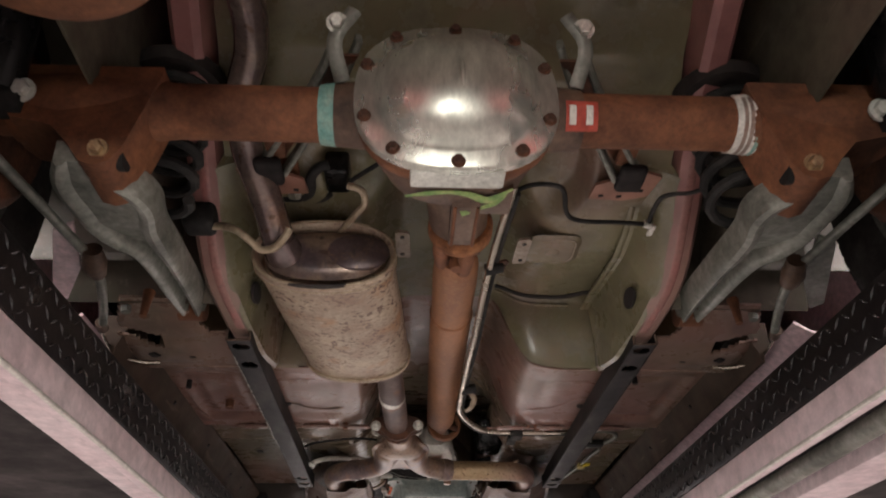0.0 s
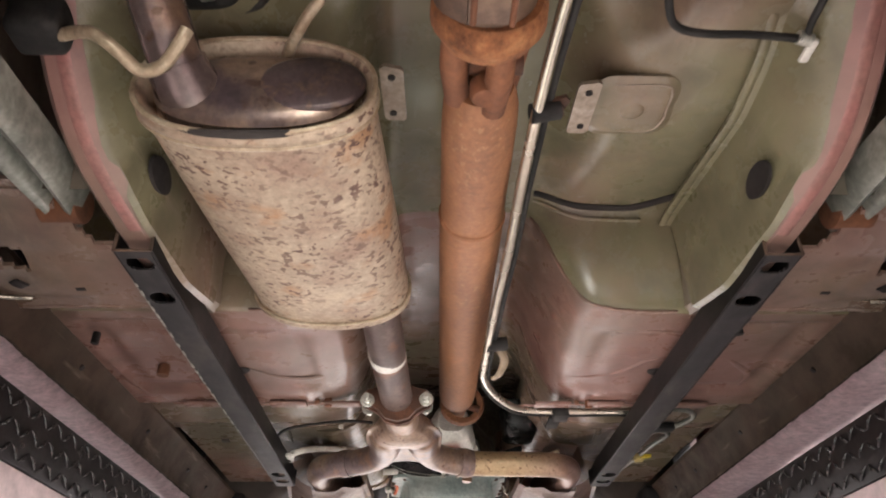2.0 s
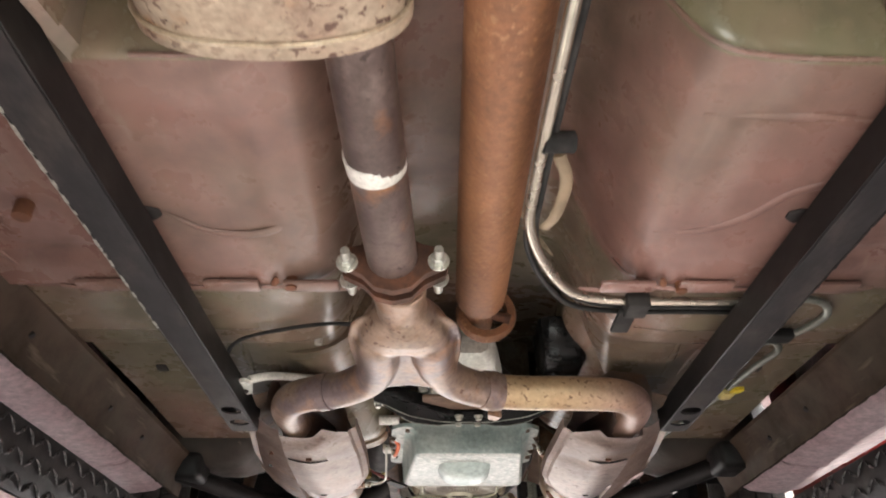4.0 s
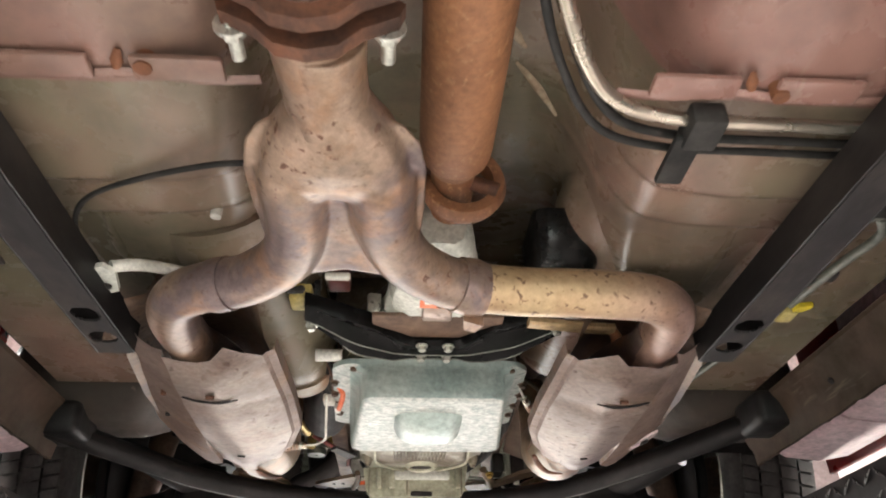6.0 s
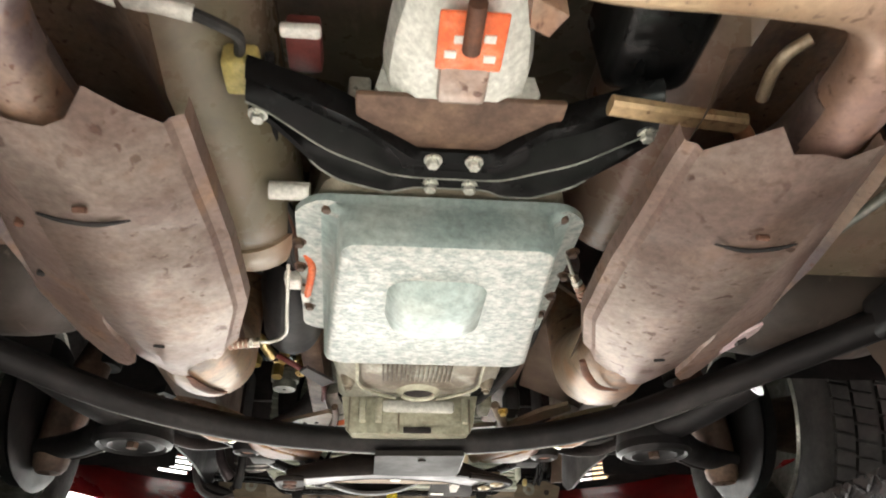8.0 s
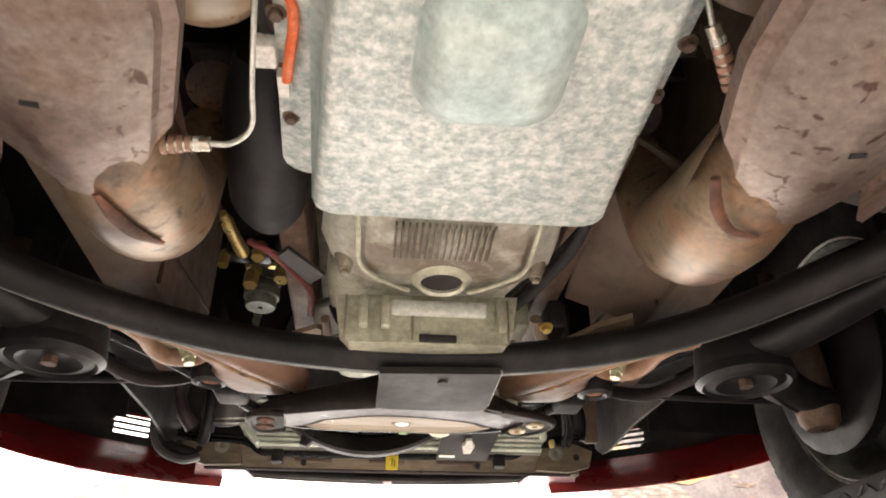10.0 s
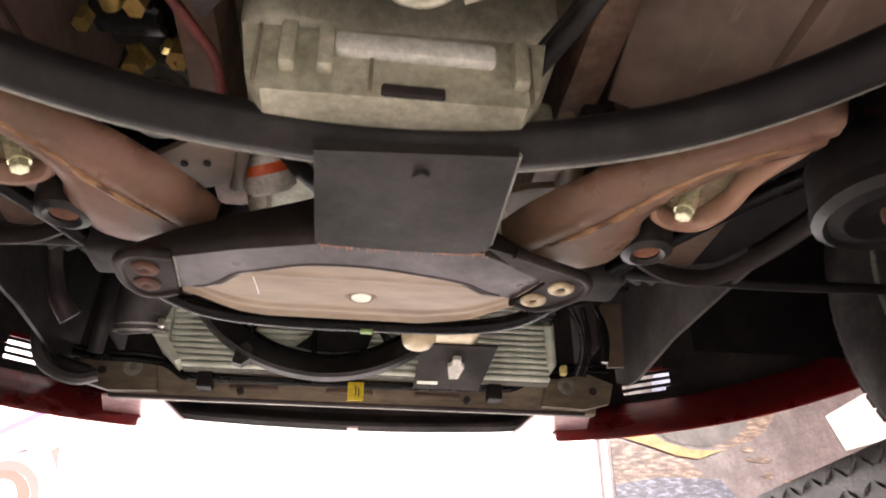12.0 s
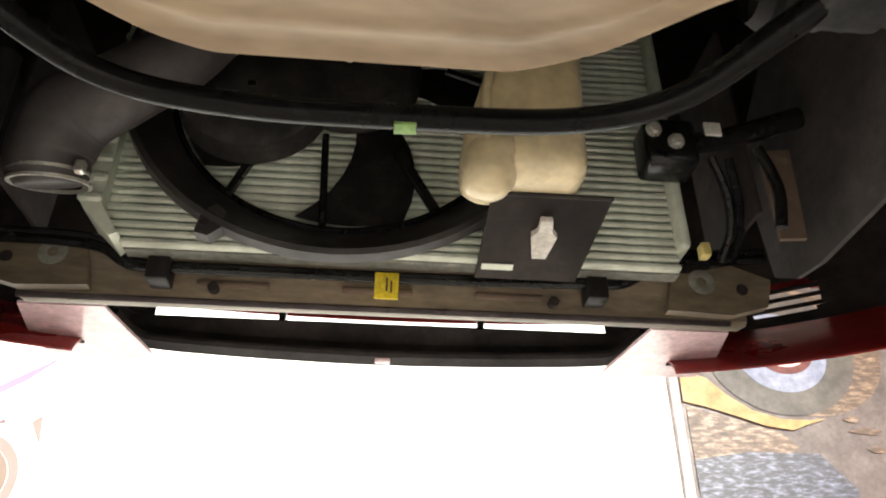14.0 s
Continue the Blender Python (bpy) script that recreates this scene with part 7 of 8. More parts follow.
# pale disc paints the light seen through the hole
part("hole_light_disc", rod((-0.002, 3.545, 2.0015), (-0.002, 3.545, 2.006), 0.0105, 20), "fin", km, "pale disc coloured as light through the round hole")

# engine cradle arms either side: rear edge, seam and front edge in plan
CRADLE = (((0.131, 3.446), (0.150, 3.474), (0.205, 3.512)), ((0.150, 3.412), (0.185, 3.440), (0.252, 3.508)), ((0.178, 3.376), (0.212, 3.411), (0.272, 3.455)), ((0.206, 3.346), (0.232, 3.384), (0.266, 3.412)), ((0.245, 3.314), (0.257, 3.343), (0.276, 3.372)), ((0.290, 3.272), (0.300, 3.296), (0.312, 3.325)), ((0.359, 3.223), (0.362, 3.255), (0.366, 3.285)))
for sx in (-1, 1):
    off = 0.010 if sx < 0 else 0.0
    lines = []
    for la, lb, lc in CRADLE:
        a, b, c = Vector(la + (0,)), Vector(lb + (0,)), Vector(lc + (0,))
        row = [(a, 2.046), (a.lerp(b, 0.05), 2.038), (a.lerp(b, 0.20), 2.028), (a.lerp(b, 0.45), 2.020), (a.lerp(b, 0.78), 2.019), (a.lerp(b, 0.93), 2.021), (b, 2.026), (b.lerp(c, 0.08), 2.026), (b.lerp(c, 0.4), 2.024), (b.lerp(c, 0.8), 2.029), (c, 2.039), (c + Vector((0.004, 0.004, 0)), 2.078)]
        lines.append([Vector((sx * (p.x + off), p.y, z)) for p, z in row])
    lines = [smooth_line([row[i] for row in lines], 5) for i in range(12)]
    bm = ring_loft([[line[k] for line in lines] for k in range(len(lines[0]))], False, False)
    bmesh.ops.solidify(bm, geom=bm.faces[:], thickness=0.002)
    arm = part("cradle_arm", bm, "cradle", km, "pale pinkish-tan pressed cradle arm with a rusty seam", 60)
    seam = lines[6][4:-2]
    part("seam_rust", tube([p + Vector((0, -0.002, -0.006)) for p in seam], [0.0015, 0.004, 0.0055, 0.0025, 0.006, 0.002, 0.0045, 0.0025, 0.004, 0.001], 8, 1, 0.5), "seamrust", arm, "rusty seam along the arm")
    part("seam_slit", tube([p + Vector((0, -0.003, -0.0072)) for p in lines[6][9:18]], [0.0004, 0.0022, 0.0012, 0.0004], 8, 1, 0.6), "darkrust", arm, "dark slit in the seam")
    pocket = [(0.268, 3.392), (0.282, 3.420), (0.306, 3.434), (0.335, 3.430), (0.349, 3.395), (0.352, 3.35), (0.372, 3.30), (0.372, 3.27), (0.335, 3.29), (0.30, 3.33)]
    pocket = [(sx * (x + off), y) for x, y in pocket]
    part("arm_pocket", prism(pocket, "z", 2.066, 2.074, 0.003), "primer", arm, "olive pocket of the cradle arm")
    part("pocket_rim", tube([(x, y, 2.056) for x, y in pocket[:8]], 0.008, 10, 5, 1.7), "cradle", arm, "pinkish rolled pocket rim")
    bx = sx * (0.300 + off * 0.5)
    piece("cradle_bolt", bolt_mesh("cradle_bolt", 0.0085, 0.012, "palebolt", 1.15), aim((bx, 3.394, 2.042), (-0.25 * sx, 0.05, -1)), arm, "pale yellow-green bolt in the cradle")
    part("bolt_shank", tube([(bx, 3.394, 2.040), (bx + sx * 0.010, 3.391, 2.060), (bx + sx * 0.016, 3.389, 2.072)], [0.0095, 0.0085, 0.0085], 14, 2), "palebolt", arm)
    part("bush_ring", lathe([(2.030, 0.013), (2.026, 0.018), (2.030, 0.026), (2.045, 0.029), (2.08, 0.028)], 26, "z", (sx * 0.286, 3.462, 0)), "deepblack", arm, "black bushing ring")
    part("bush_core", lathe([(2.030, 0.0), (2.029, 0.008), (2.031, 0.0135), (2.045, 0.0145)], 20, "z", (sx * 0.285, 3.460, 0)), "rust", arm, "rust-orange bushing core")
    if sx < 0:
        web = [(-0.226, 3.446), (-0.133, 3.374), (-0.120, 3.382), (-0.127, 3.43), (-0.134, 3.464), (-0.178, 3.482), (-0.192, 3.470)]
        wb = part("cradle_web", prism(web, "z", 2.082, 2.090, 0.003), "cradleweb", km, "olive-brown panel of the cradle")
        for x, y in ((-0.180, 3.437), (-0.158, 3.434)):
            part("web_hole", rod((x, y, 2.0805), (x, y, 2.0835), 0.0038, 12), "dark", wb)
        part("web_rim", tube([(-0.120, 3.345, 2.084), (-0.119, 3.385, 2.082), (-0.125, 3.43, 2.080), (-0.134, 3.468, 2.080)], 0.0065, 10, 6), "railbrown", wb, "brown rolled rim")
    else:
        web = [(0.150, 3.494), (0.134, 3.452), (0.160, 3.437), (0.212, 3.426), (0.232, 3.385), (0.262, 3.332), (0.300, 3.300), (0.312, 3.330), (0.262, 3.400), (0.226, 3.450), (0.19, 3.49)]
        wb = part("cradle_web", prism(web, "z", 2.082, 2.090, 0.003), "cradleweb", km, "olive-brown panel of the cradle")
        part("web_strut", tube([(0.172, 3.335, 2.092), (0.181, 3.36, 2.085), (0.194, 3.392, 2.080), (0.196, 3.425, 2.083)], [0.008, 0.009, 0.010, 0.012], 12, 6), "cradleweb", wb, "tan curved strut")
        # black block stands in for the shaded opening behind the strut
        part("web_block", box(0.200, 0.226, 3.365, 3.425, 2.094, 2.14, 0.006, 2), "deepblack", wb, "black block drawn as the dark opening behind the strut")
        part("web_block", box(0.150, 0.172, 3.37, 3.43, 2.098, 2.14, 0.006, 2), "coverlt", wb, "grey cast lug behind the strut")
        piece("strut_bolt", bolt_mesh("strut_bolt", 0.0065, 0.010, "brass"), aim((0.187, 3.338, 2.082), (0, -0.3, -1)), wb)
    part("front_rail", box(min(sx * 0.335, sx * 0.405), max(sx * 0.335, sx * 0.405), 2.93, 3.60, 2.095, 2.40, 0.008), "railbrown", car_body, "brown front frame rail")
    part("rail_seam", tube([(sx * 0.333, 3.29, 2.10), (sx * 0.333, 3.295, 2.25), (sx * 0.333, 3.30, 2.39)], 0.003, 8, 3), "sill", car_body)
    part("rail_seam", tube([(sx * 0.334, 2.95, 2.16), (sx * 0.334, 3.2, 2.15), (sx * 0.334, 3.58, 2.20)], 0.003, 8, 3), "sill", car_body)
    part("inner_fender", box(min(sx * 0.40, sx * 0.415), max(sx * 0.40, sx * 0.415), 2.95, 3.58, 2.16, 2.62, 0.003), "dark", car_body)
    # fender liners close the wheel arches
    liner = lathe([(sx * 0.52, 0.385), (sx * 0.85, 0.385), (sx * 0.85, 0.389), (sx * 0.52, 0.389), (sx * 0.52, 0.385)], 30, "x", (0, 3.47, 2.1), 0.0, math.pi + 0.1)
    part("fender_liner", liner, "deepblack", car_body, "black fender liner")
    # left shield takes the blacker tone, right the greyer
    part("splash_shield", prism([(3.56, 2.080), (3.70, 2.086), (3.80, 2.090), (3.95, 2.083), (4.00, 2.090), (4.04, 2.112), (4.06, 2.3), (3.8, 2.5), (3.5, 2.5)], "x", sx * 0.460, sx * 0.466, 0.001), "deepblack" if sx < 0 else "liner", car_body, "splash shield beside the radiator, left one blacker than the right")
part("firewall", box(-0.52, 0.52, 3.09, 3.10, 2.33, 2.75, 0), "dark", car_body)

# ---- front suspension ----
for sx in (-1, 1):
    lca = root("front_control_arm", (sx * 0.5, 3.38, 1.99), "dark cast front control arm with a ball joint", "control arm", "front control arms")
    # flat black plate paints the shaded hollow of the arm
    dish = [(0.300, 3.545), (0.355, 3.585), (0.40, 3.598), (0.434, 3.588), (0.462, 3.53), (0.478, 3.47), (0.482, 3.42), (0.474, 3.365), (0.42, 3.33), (0.37, 3.42)]
    part("arm_dish", prism([(sx * x, y) for x, y in dish], "z", 2.100, 2.114, 0.006, 3), "deepblack", lca, "black hollow of the arm pressing")
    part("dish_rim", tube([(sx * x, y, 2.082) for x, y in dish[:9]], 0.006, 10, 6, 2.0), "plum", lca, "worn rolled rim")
    part("arm", tube([(sx * 0.49, 3.34, 2.035), (sx * 0.55, 3.40, 2.032), (sx * 0.61, 3.44, 2.03), (sx * 0.66, 3.46, 2.03)], [0.040, 0.034, 0.030, 0.026], 18, 6, 0.7), "deepblack", lca)
    part("rear_arm", tube([(sx * 0.47, 3.28, 2.04), (sx * 0.51, 3.20, 2.045), (sx * 0.56, 3.12, 2.06)], [0.034, 0.030, 0.024], 16, 5, 0.7), "deepblack", lca)
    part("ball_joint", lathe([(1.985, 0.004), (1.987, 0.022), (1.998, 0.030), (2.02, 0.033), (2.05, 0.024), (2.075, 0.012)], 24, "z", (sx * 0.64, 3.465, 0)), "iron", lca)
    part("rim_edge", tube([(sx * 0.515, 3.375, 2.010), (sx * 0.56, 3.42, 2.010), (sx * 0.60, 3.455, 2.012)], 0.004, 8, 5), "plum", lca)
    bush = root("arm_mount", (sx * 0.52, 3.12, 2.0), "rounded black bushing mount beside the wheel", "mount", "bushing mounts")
    part("mount_cup", lathe([(2.010, 0.004), (2.006, 0.012), (2.008, 0.026), (2.000, 0.040), (2.004, 0.055), (2.02, 0.064), (2.06, 0.060), (2.09, 0.03)], 26, "z", (sx * 0.455, 3.325, 0)), "deepblack", bush)
    part("mount_ring", lathe([(2.004, 0.052), (1.999, 0.058), (2.006, 0.066), (2.02, 0.065)], 26, "z", (sx * 0.455, 3.325, 0)), "deepblack", bush)
    part("mount_nut", rod((sx * 0.455, 3.325, 1.997), (sx * 0.455, 3.325, 2.01), 0.010, 6), "iron", bush)
    rod_ = root("tie_rod", (sx * 0.5, 3.6, 2.06), "dark steering tie rod with a rubber boot", "tie rod", "tie rods")
    part("rod_bar", tube([(sx * 0.30, 3.63, 2.10), (sx * 0.48, 3.61, 2.085), (sx * 0.655, 3.575, 2.07)], 0.007, 12, 4), "deepblack", rod_)
    boot = [(0.24 + 0.010 * k, 0.016 + 0.006 * (k % 2) - 0.0005 * k) for k in range(14)]
    bm = lathe([(sx * u, r) for u, r in boot], 18, "x", (0, 3.635, 2.105))
    part("boot", bm, "rubber", rod_)
    strut = root("front_strut", (sx * 0.56, 3.47, 2.1), "dark front strut and knuckle", "strut", "front struts")
    part("knuckle", tube([(sx * 0.645, 3.47, 2.03), (sx * 0.63, 3.47, 2.12), (sx * 0.60, 3.48, 2.25)], [0.03, 0.04, 0.03], 16, 5), "iron", strut)
    part("damper", rod((sx * 0.59, 3.48, 2.2), (sx * 0.55, 3.50, 2.6), 0.03, 18), "rubber", strut)
    part("brake_disc", lathe([(sx * 0.685, 0.03), (sx * 0.685, 0.135), (sx * 0.705, 0.135), (sx * 0.705, 0.03)], 32, "x", (0, 3.47, 2.1)), "deepblack", strut, "dull dark brake disc")
    part("dust_shield", lathe([(sx * 0.672, 0.03), (sx * 0.668, 0.13), (sx * 0.674, 0.145)], 32, "x", (0, 3.47, 2.1)), "deepblack", strut)

sway = root("stabiliser_bar", (0, 3.7, 2.04), "glossy black front stabiliser bar", "stabiliser bar")
part("bar", tube([(-0.52, 3.30, 2.085), (-0.40, 3.42, 2.075), (-0.30, 3.56, 2.063), (-0.245, 3.645, 2.053), (-0.193, 3.695, 2.05), (-0.111, 3.715, 2.05), (0.0, 3.717, 2.05), (0.124, 3.711, 2.05), (0.197, 3.680, 2.05), (0.245, 3.61, 2.053), (0.30, 3.53, 2.063), (0.40, 3.40, 2.075), (0.52, 3.28, 2.085)], 0.0098, 18, 8), "satin", sway)
part("green_tag", box(0.0, 0.016, 3.712, 3.724, 2.0390, 2.042, 0.001), "green", sway, "small green paint tag")
for sx in (-1, 1):
    part("bar_clamp", box(sx * 0.275 - 0.025, sx * 0.275 + 0.025, 3.55, 3.61, 2.045, 2.085, 0.008, 3), "rubber", sway)

# ---- wheels ----


def wheel(sx, y, x0, x1, r=0.31):
    zc = 1.80 + r
    wl = root("wheel", (sx * (x0 + x1) / 2, y, 1.80), "black road tyre with blocky tread on a steel rim", "wheel", "car wheels")
    c, h = (x0 + x1) / 2, (x1 - x0) / 2
    prof = [(-h * 0.80, r - 0.112), (-h * 0.96, r - 0.09), (-h, r - 0.055), (-h * 0.97, r - 0.022), (-h * 0.88, r - 0.008), (h * 0.88, r - 0.008), (h * 0.97, r - 0.022), (h, r - 0.055), (h * 0.96, r - 0.09), (h * 0.80, r - 0.112)]
    tyre = part("tyre", lathe([(sx * (c + u), rr) for u, rr in prof], 56, "x", (0, y, zc)), "tyre", wl, "dusty black tyre", 60)
    bm = bmesh.new()
    n = 72
    rows = ((-0.84, -0.50), (-0.44, -0.06), (0.06, 0.44), (0.50, 0.84))
    for j, (u0, u1) in enumerate(rows):
        for k in range(n):
            a0 = 2 * math.pi * (k + 0.5 * (j % 2)) / n
            a1 = a0 + 2 * math.pi / n * 0.80
            quad = []
            for rr in (r - 0.009, r):
                for u, a in ((u0, a0), (u1, a0 + 0.018), (u1, a1 + 0.018), (u0, a1)):
                    quad.append(bm.verts.new((sx * (c + u * h), y + rr * math.cos(a), zc + rr * math.sin(a))))
            bm.faces.new(quad[4:])
            for i in range(4):
                bm.faces.new((quad[i], quad[(i + 1) % 4], quad[4 + (i + 1) % 4], quad[4 + i]))
    tr = part("tread", bm, "tyre", tyre, smooth=0)
    tagged(tr, kind="stuff")
    rim = [(-h * 0.82, r - 0.108), (-h * 0.86, r - 0.118), (-h * 0.78, r - 0.124), (-h * 0.55, r - 0.130), (-h * 0.2, r - 0.145), (h * 0.3, r - 0.15), (h * 0.5, r - 0.13), (h * 0.85, r - 0.118)]
    part("rim", lathe([(sx * (c + u), rr) for u, rr in rim], 48, "x", (0, y, zc)), "galv", wl, "dull grey steel rim barrel", 60)
    part("rim_lip", lathe([(sx * (c - h * 0.84), r - 0.1085), (sx * (c - h * 0.90), r - 0.112), (sx * (c - h * 0.84), r - 0.1155)], 48, "x", (0, y, zc)), "zinc", wl, "bright thin rim lip", 60)
    part("rim_face", lathe([(sx * (c + h * 0.3), 0.03), (sx * (c + h * 0.35), 0.10), (sx * (c + h * 0.25), r - 0.148)], 40, "x", (0, y, zc)), "galv", wl)
    part("hub", lathe([(sx * (c - h * 0.6), 0.0), (sx * (c - h * 0.6), 0.045), (sx * (c + h * 0.3), 0.06)], 28, "x", (0, y, zc)), "iron", wl)
    return wl


for sx in (-1, 1):
    wheel(sx, 3.47, 0.700, 0.885)
    wheel(sx, 0.915, 0.665, 0.865)

# ---- radiator, fan, reservoir ----
rad = root("radiator", (0.01, 4.0, 2.08), "pale grey-green alloy radiator with horizontal fins", "radiator")
part("core", box(-0.28, 0.326, 4.002, 4.02, 2.088, 2.50, 0.001, 1), "galv", rad)
bm = box(-0.312, 0.326, -0.0055, 0.0055, -0.0041, 0.0041, 0.0022, 1)
slat = to_mesh("slat", bm, "fin", 30)
for k in range(38):
    left = min(-0.282 - 0.009 * k, -0.282) if k < 4 else -0.312
    wide = (0.326 - left) / 0.638
    piece("slat", slat, Matrix.Translation((0.326 * (1 - wide), 3.998, 2.094 + 0.0106 * k)) @ Matrix.Diagonal((wide, 1, 1, 1)), rad)
part("side_tank", prism([(-0.328, 2.132), (-0.320, 2.120), (-0.288, 2.090), (-0.280, 2.094), (-0.304, 2.128), (-0.306, 2.5), (-0.328, 2.5)], "y", 3.978, 4.03, 0.004), "fin", rad, "ribbed grey side tank with a cut corner")
for k in range(14):
    part("tank_rib", box(-0.330, -0.304, 3.974, 3.982, 2.130 + 0.026 * k, 2.142 + 0.026 * k, 0.003, 1), "fin", rad)
part("side_tank", box(0.322, 0.336, 3.978, 4.03, 2.112, 2.5, 0.006, 3), "fin", rad)

FC = (-0.055, 3.955, 2.315)
fan = root("fan_shroud", (-0.05, 3.93, 2.05), "black plastic fan shroud ring with struts and blades", "fan")
part("ring", lathe([(-0.012, 0.248), (-0.010, 0.254), (0.004, 0.256), (0.036, 0.216), (0.037, 0.207), (0.031, 0.205), (-0.004, 0.240), (-0.012, 0.248)], 72, "y", FC), "fanplastic", fan, "dusty black flared shroud ring", 50)
part("inner_ring", lathe([(0.026, 0.208), (0.022, 0.205), (0.024, 0.201), (0.036, 0.203)], 72, "y", FC), "black", fan)
for x0, z0, x1, z1 in ((-0.140, 2.230, -0.174, 2.146), (-0.077, 2.23, -0.071, 2.110), (0.005, 2.215, 0.048, 2.138), (-0.17, 2.32, -0.255, 2.30), (0.06, 2.34, 0.145, 2.31), (-0.10, 2.40, -0.15, 2.50), (-0.01, 2.40, 0.04, 2.50)):
    part("strut", tube([(x0, 3.972, z0), (x1, 3.972, z1)], 0.005, 8, 1, profile=rect_profile(0.008, 0.012, 0.002)), "black", fan)
part("motor", lathe([(-0.036, 0.005), (-0.036, 0.070), (-0.028, 0.080), (0.0, 0.084), (0.006, 0.07)], 32, "y", (-0.158, 3.962, 2.262)), "rubber", fan, "black fan motor drum")
for k in range(5):
    a = 2 * math.pi * k / 5 + 5.22
    rows = []
    for i in range(7):
        rr = 0.07 + 0.128 * i / 6
        sweep = a - 0.45 * (i / 6) ** 1.3
        half = 0.34 - 0.04 * i / 6
        rows.append([(FC[0] + rr * math.cos(sweep + half * u), 3.982 + 0.006 * u, FC[2] + rr * math.sin(sweep + half * u)) for u in (-1, -0.5, 0, 0.5, 1)])
    bm = ring_loft(rows, False, False)
    bmesh.ops.solidify(bm, geom=bm.faces[:], thickness=0.002)
    part("blade", bm, "rubber", fan)
part("hub", lathe([(-0.02, 0.005), (-0.02, 0.07), (0.0, 0.085), (0.01, 0.085)], 32, "y", FC), "rubber", fan)
part("lug", prism([(-0.194, 2.080), (-0.180, 2.076), (-0.168, 2.086), (-0.166, 2.106), (-0.176, 2.114), (-0.190, 2.104)], "y", 3.945, 3.962, 0.003), "fanplastic", fan, "mounting lug of the ring")
part("lug_hole", rod((-0.185, 3.9435, 2.091), (-0.185, 3.948, 2.091), 0.0045, 12), "dark", fan)

tankb = root("coolant_reservoir", (0.13, 3.85, 2.06), "translucent cream plastic coolant reservoir", "reservoir")
bm = ring_loft([rrect(x0, x1, 3.828 + 0.5 * c, 3.90 - 0.5 * c, z, 0.018) for z, x0, x1, c in ((2.094, 0.080, 0.168, 0.020), (2.097, 0.072, 0.174, 0.008), (2.104, 0.066, 0.180, 0.0), (2.115, 0.064, 0.182, 0), (2.14, 0.066, 0.182, 0), (2.20, 0.082, 0.184, 0), (2.27, 0.100, 0.186, 0), (2.34, 0.11, 0.19, 0))])
part("tank", bm, "cream", tankb, smooth=60)
part("foot", tube([(0.100, 3.848, 2.14), (0.092, 3.846, 2.115), (0.087, 3.845, 2.090), (0.087, 3.845, 2.078), (0.087, 3.845, 2.073)], [0.022, 0.027, 0.0255, 0.019, 0.006], 22, 5), "cream", tankb, "rounded foot of the tank", 80)
part("seam", tube([(0.086, 3.825, 2.12), (0.087, 3.825, 2.19), (0.10, 3.826, 2.27)], 0.0045, 10, 4), "cream", tankb)
brk = root("shield_plate", (0.16, 3.94, 2.03), "dark brown sheet bracket with a white clip", "bracket")
# a sheet that leans back from under the reservoir to the beam
def shield_slope(poly, lift, thick):
    """Lays a flat polygon (x, share of the slope) on the leaning sheet."""
    out = []
    for d in (lift, lift + thick):
        out.append([(x, 3.868 + 0.117 * f, 2.092 - 0.028 * f + d) for x, f in poly])
    return ring_loft(out)


part("plate", shield_slope([(0.095, 0), (0.211, 0), (0.200, 1), (0.092, 1)], 0.0, 0.003), "brownplate", brk, smooth=0)
part("plate_edge", tube([(0.095, 3.867, 2.092), (0.15, 3.867, 2.092), (0.211, 3.867, 2.092)], 0.0022, 8, 2), "plum", brk)
part("plate_slot", shield_slope([(0.097, 0.80), (0.130, 0.80), (0.130, 0.87), (0.097, 0.87)], -0.0015, 0.001), "fin", brk, smooth=0)
part("white_clip", shield_slope([(0.146, 0.66), (0.160, 0.66), (0.166, 0.40), (0.160, 0.34), (0.158, 0.22), (0.146, 0.22), (0.146, 0.34), (0.140, 0.40)], -0.006, 0.006), "white", brk, "cream plastic clip", 30)

# radiator support and its hoses
sup = root("radiator_support", (0, 4.05, 2.05), "tan-grimed lower radiator support beam", "beam")
part("beam", prism([(4.040, 2.104), (4.044, 2.098), (4.050, 2.070), (4.052, 2.058), (4.058, 2.0545), (4.080, 2.058), (4.080, 2.062), (4.062, 2.062), (4.058, 2.108), (4.040, 2.112)], "x", -0.40, 0.42, 0.002), "support", sup, "brown grimed beam")
# pale strip paints the door's light along the beam's lower lip
part("lit_edge", tube([(-0.40, 4.0555, 2.0565), (0.0, 4.0555, 2.0555), (0.40, 4.0555, 2.0565)], 0.0042, 8, 6), "wing", sup, "lower edge coloured pale for the door's light on it")
for sx in (-1, 1):
    end = [(sx * 0.33, 2.104), (sx * 0.405, 2.122), (sx * 0.45, 2.105), (sx * 0.44, 2.07), (sx * 0.395, 2.057), (sx * 0.32, 2.060)]
    part("beam_end", prism(end, "y", 4.034, 4.047, 0.002), "support", sup)
    part("beam_washer", lathe([(4.0335, 0.006), (4.032, 0.010), (4.0335, 0.016)], 20, "y", (sx * 0.365, 0, 2.098)), "galv", sup)
    part("beam_hole", rod((sx * 0.412, 4.0325, 2.09), (sx * 0.412, 4.036, 2.09), 0.007, 12), "dark", sup)
    part("beam_plug", rod((sx * 0.19, 4.040, 2.068), (sx * 0.19, 4.05, 2.068), 0.006, 12), "dark", sup)
part("upper_lip", box(-0.285, 0.31, 4.018, 4.042, 2.100, 2.104, 0.002), "horn", sup)
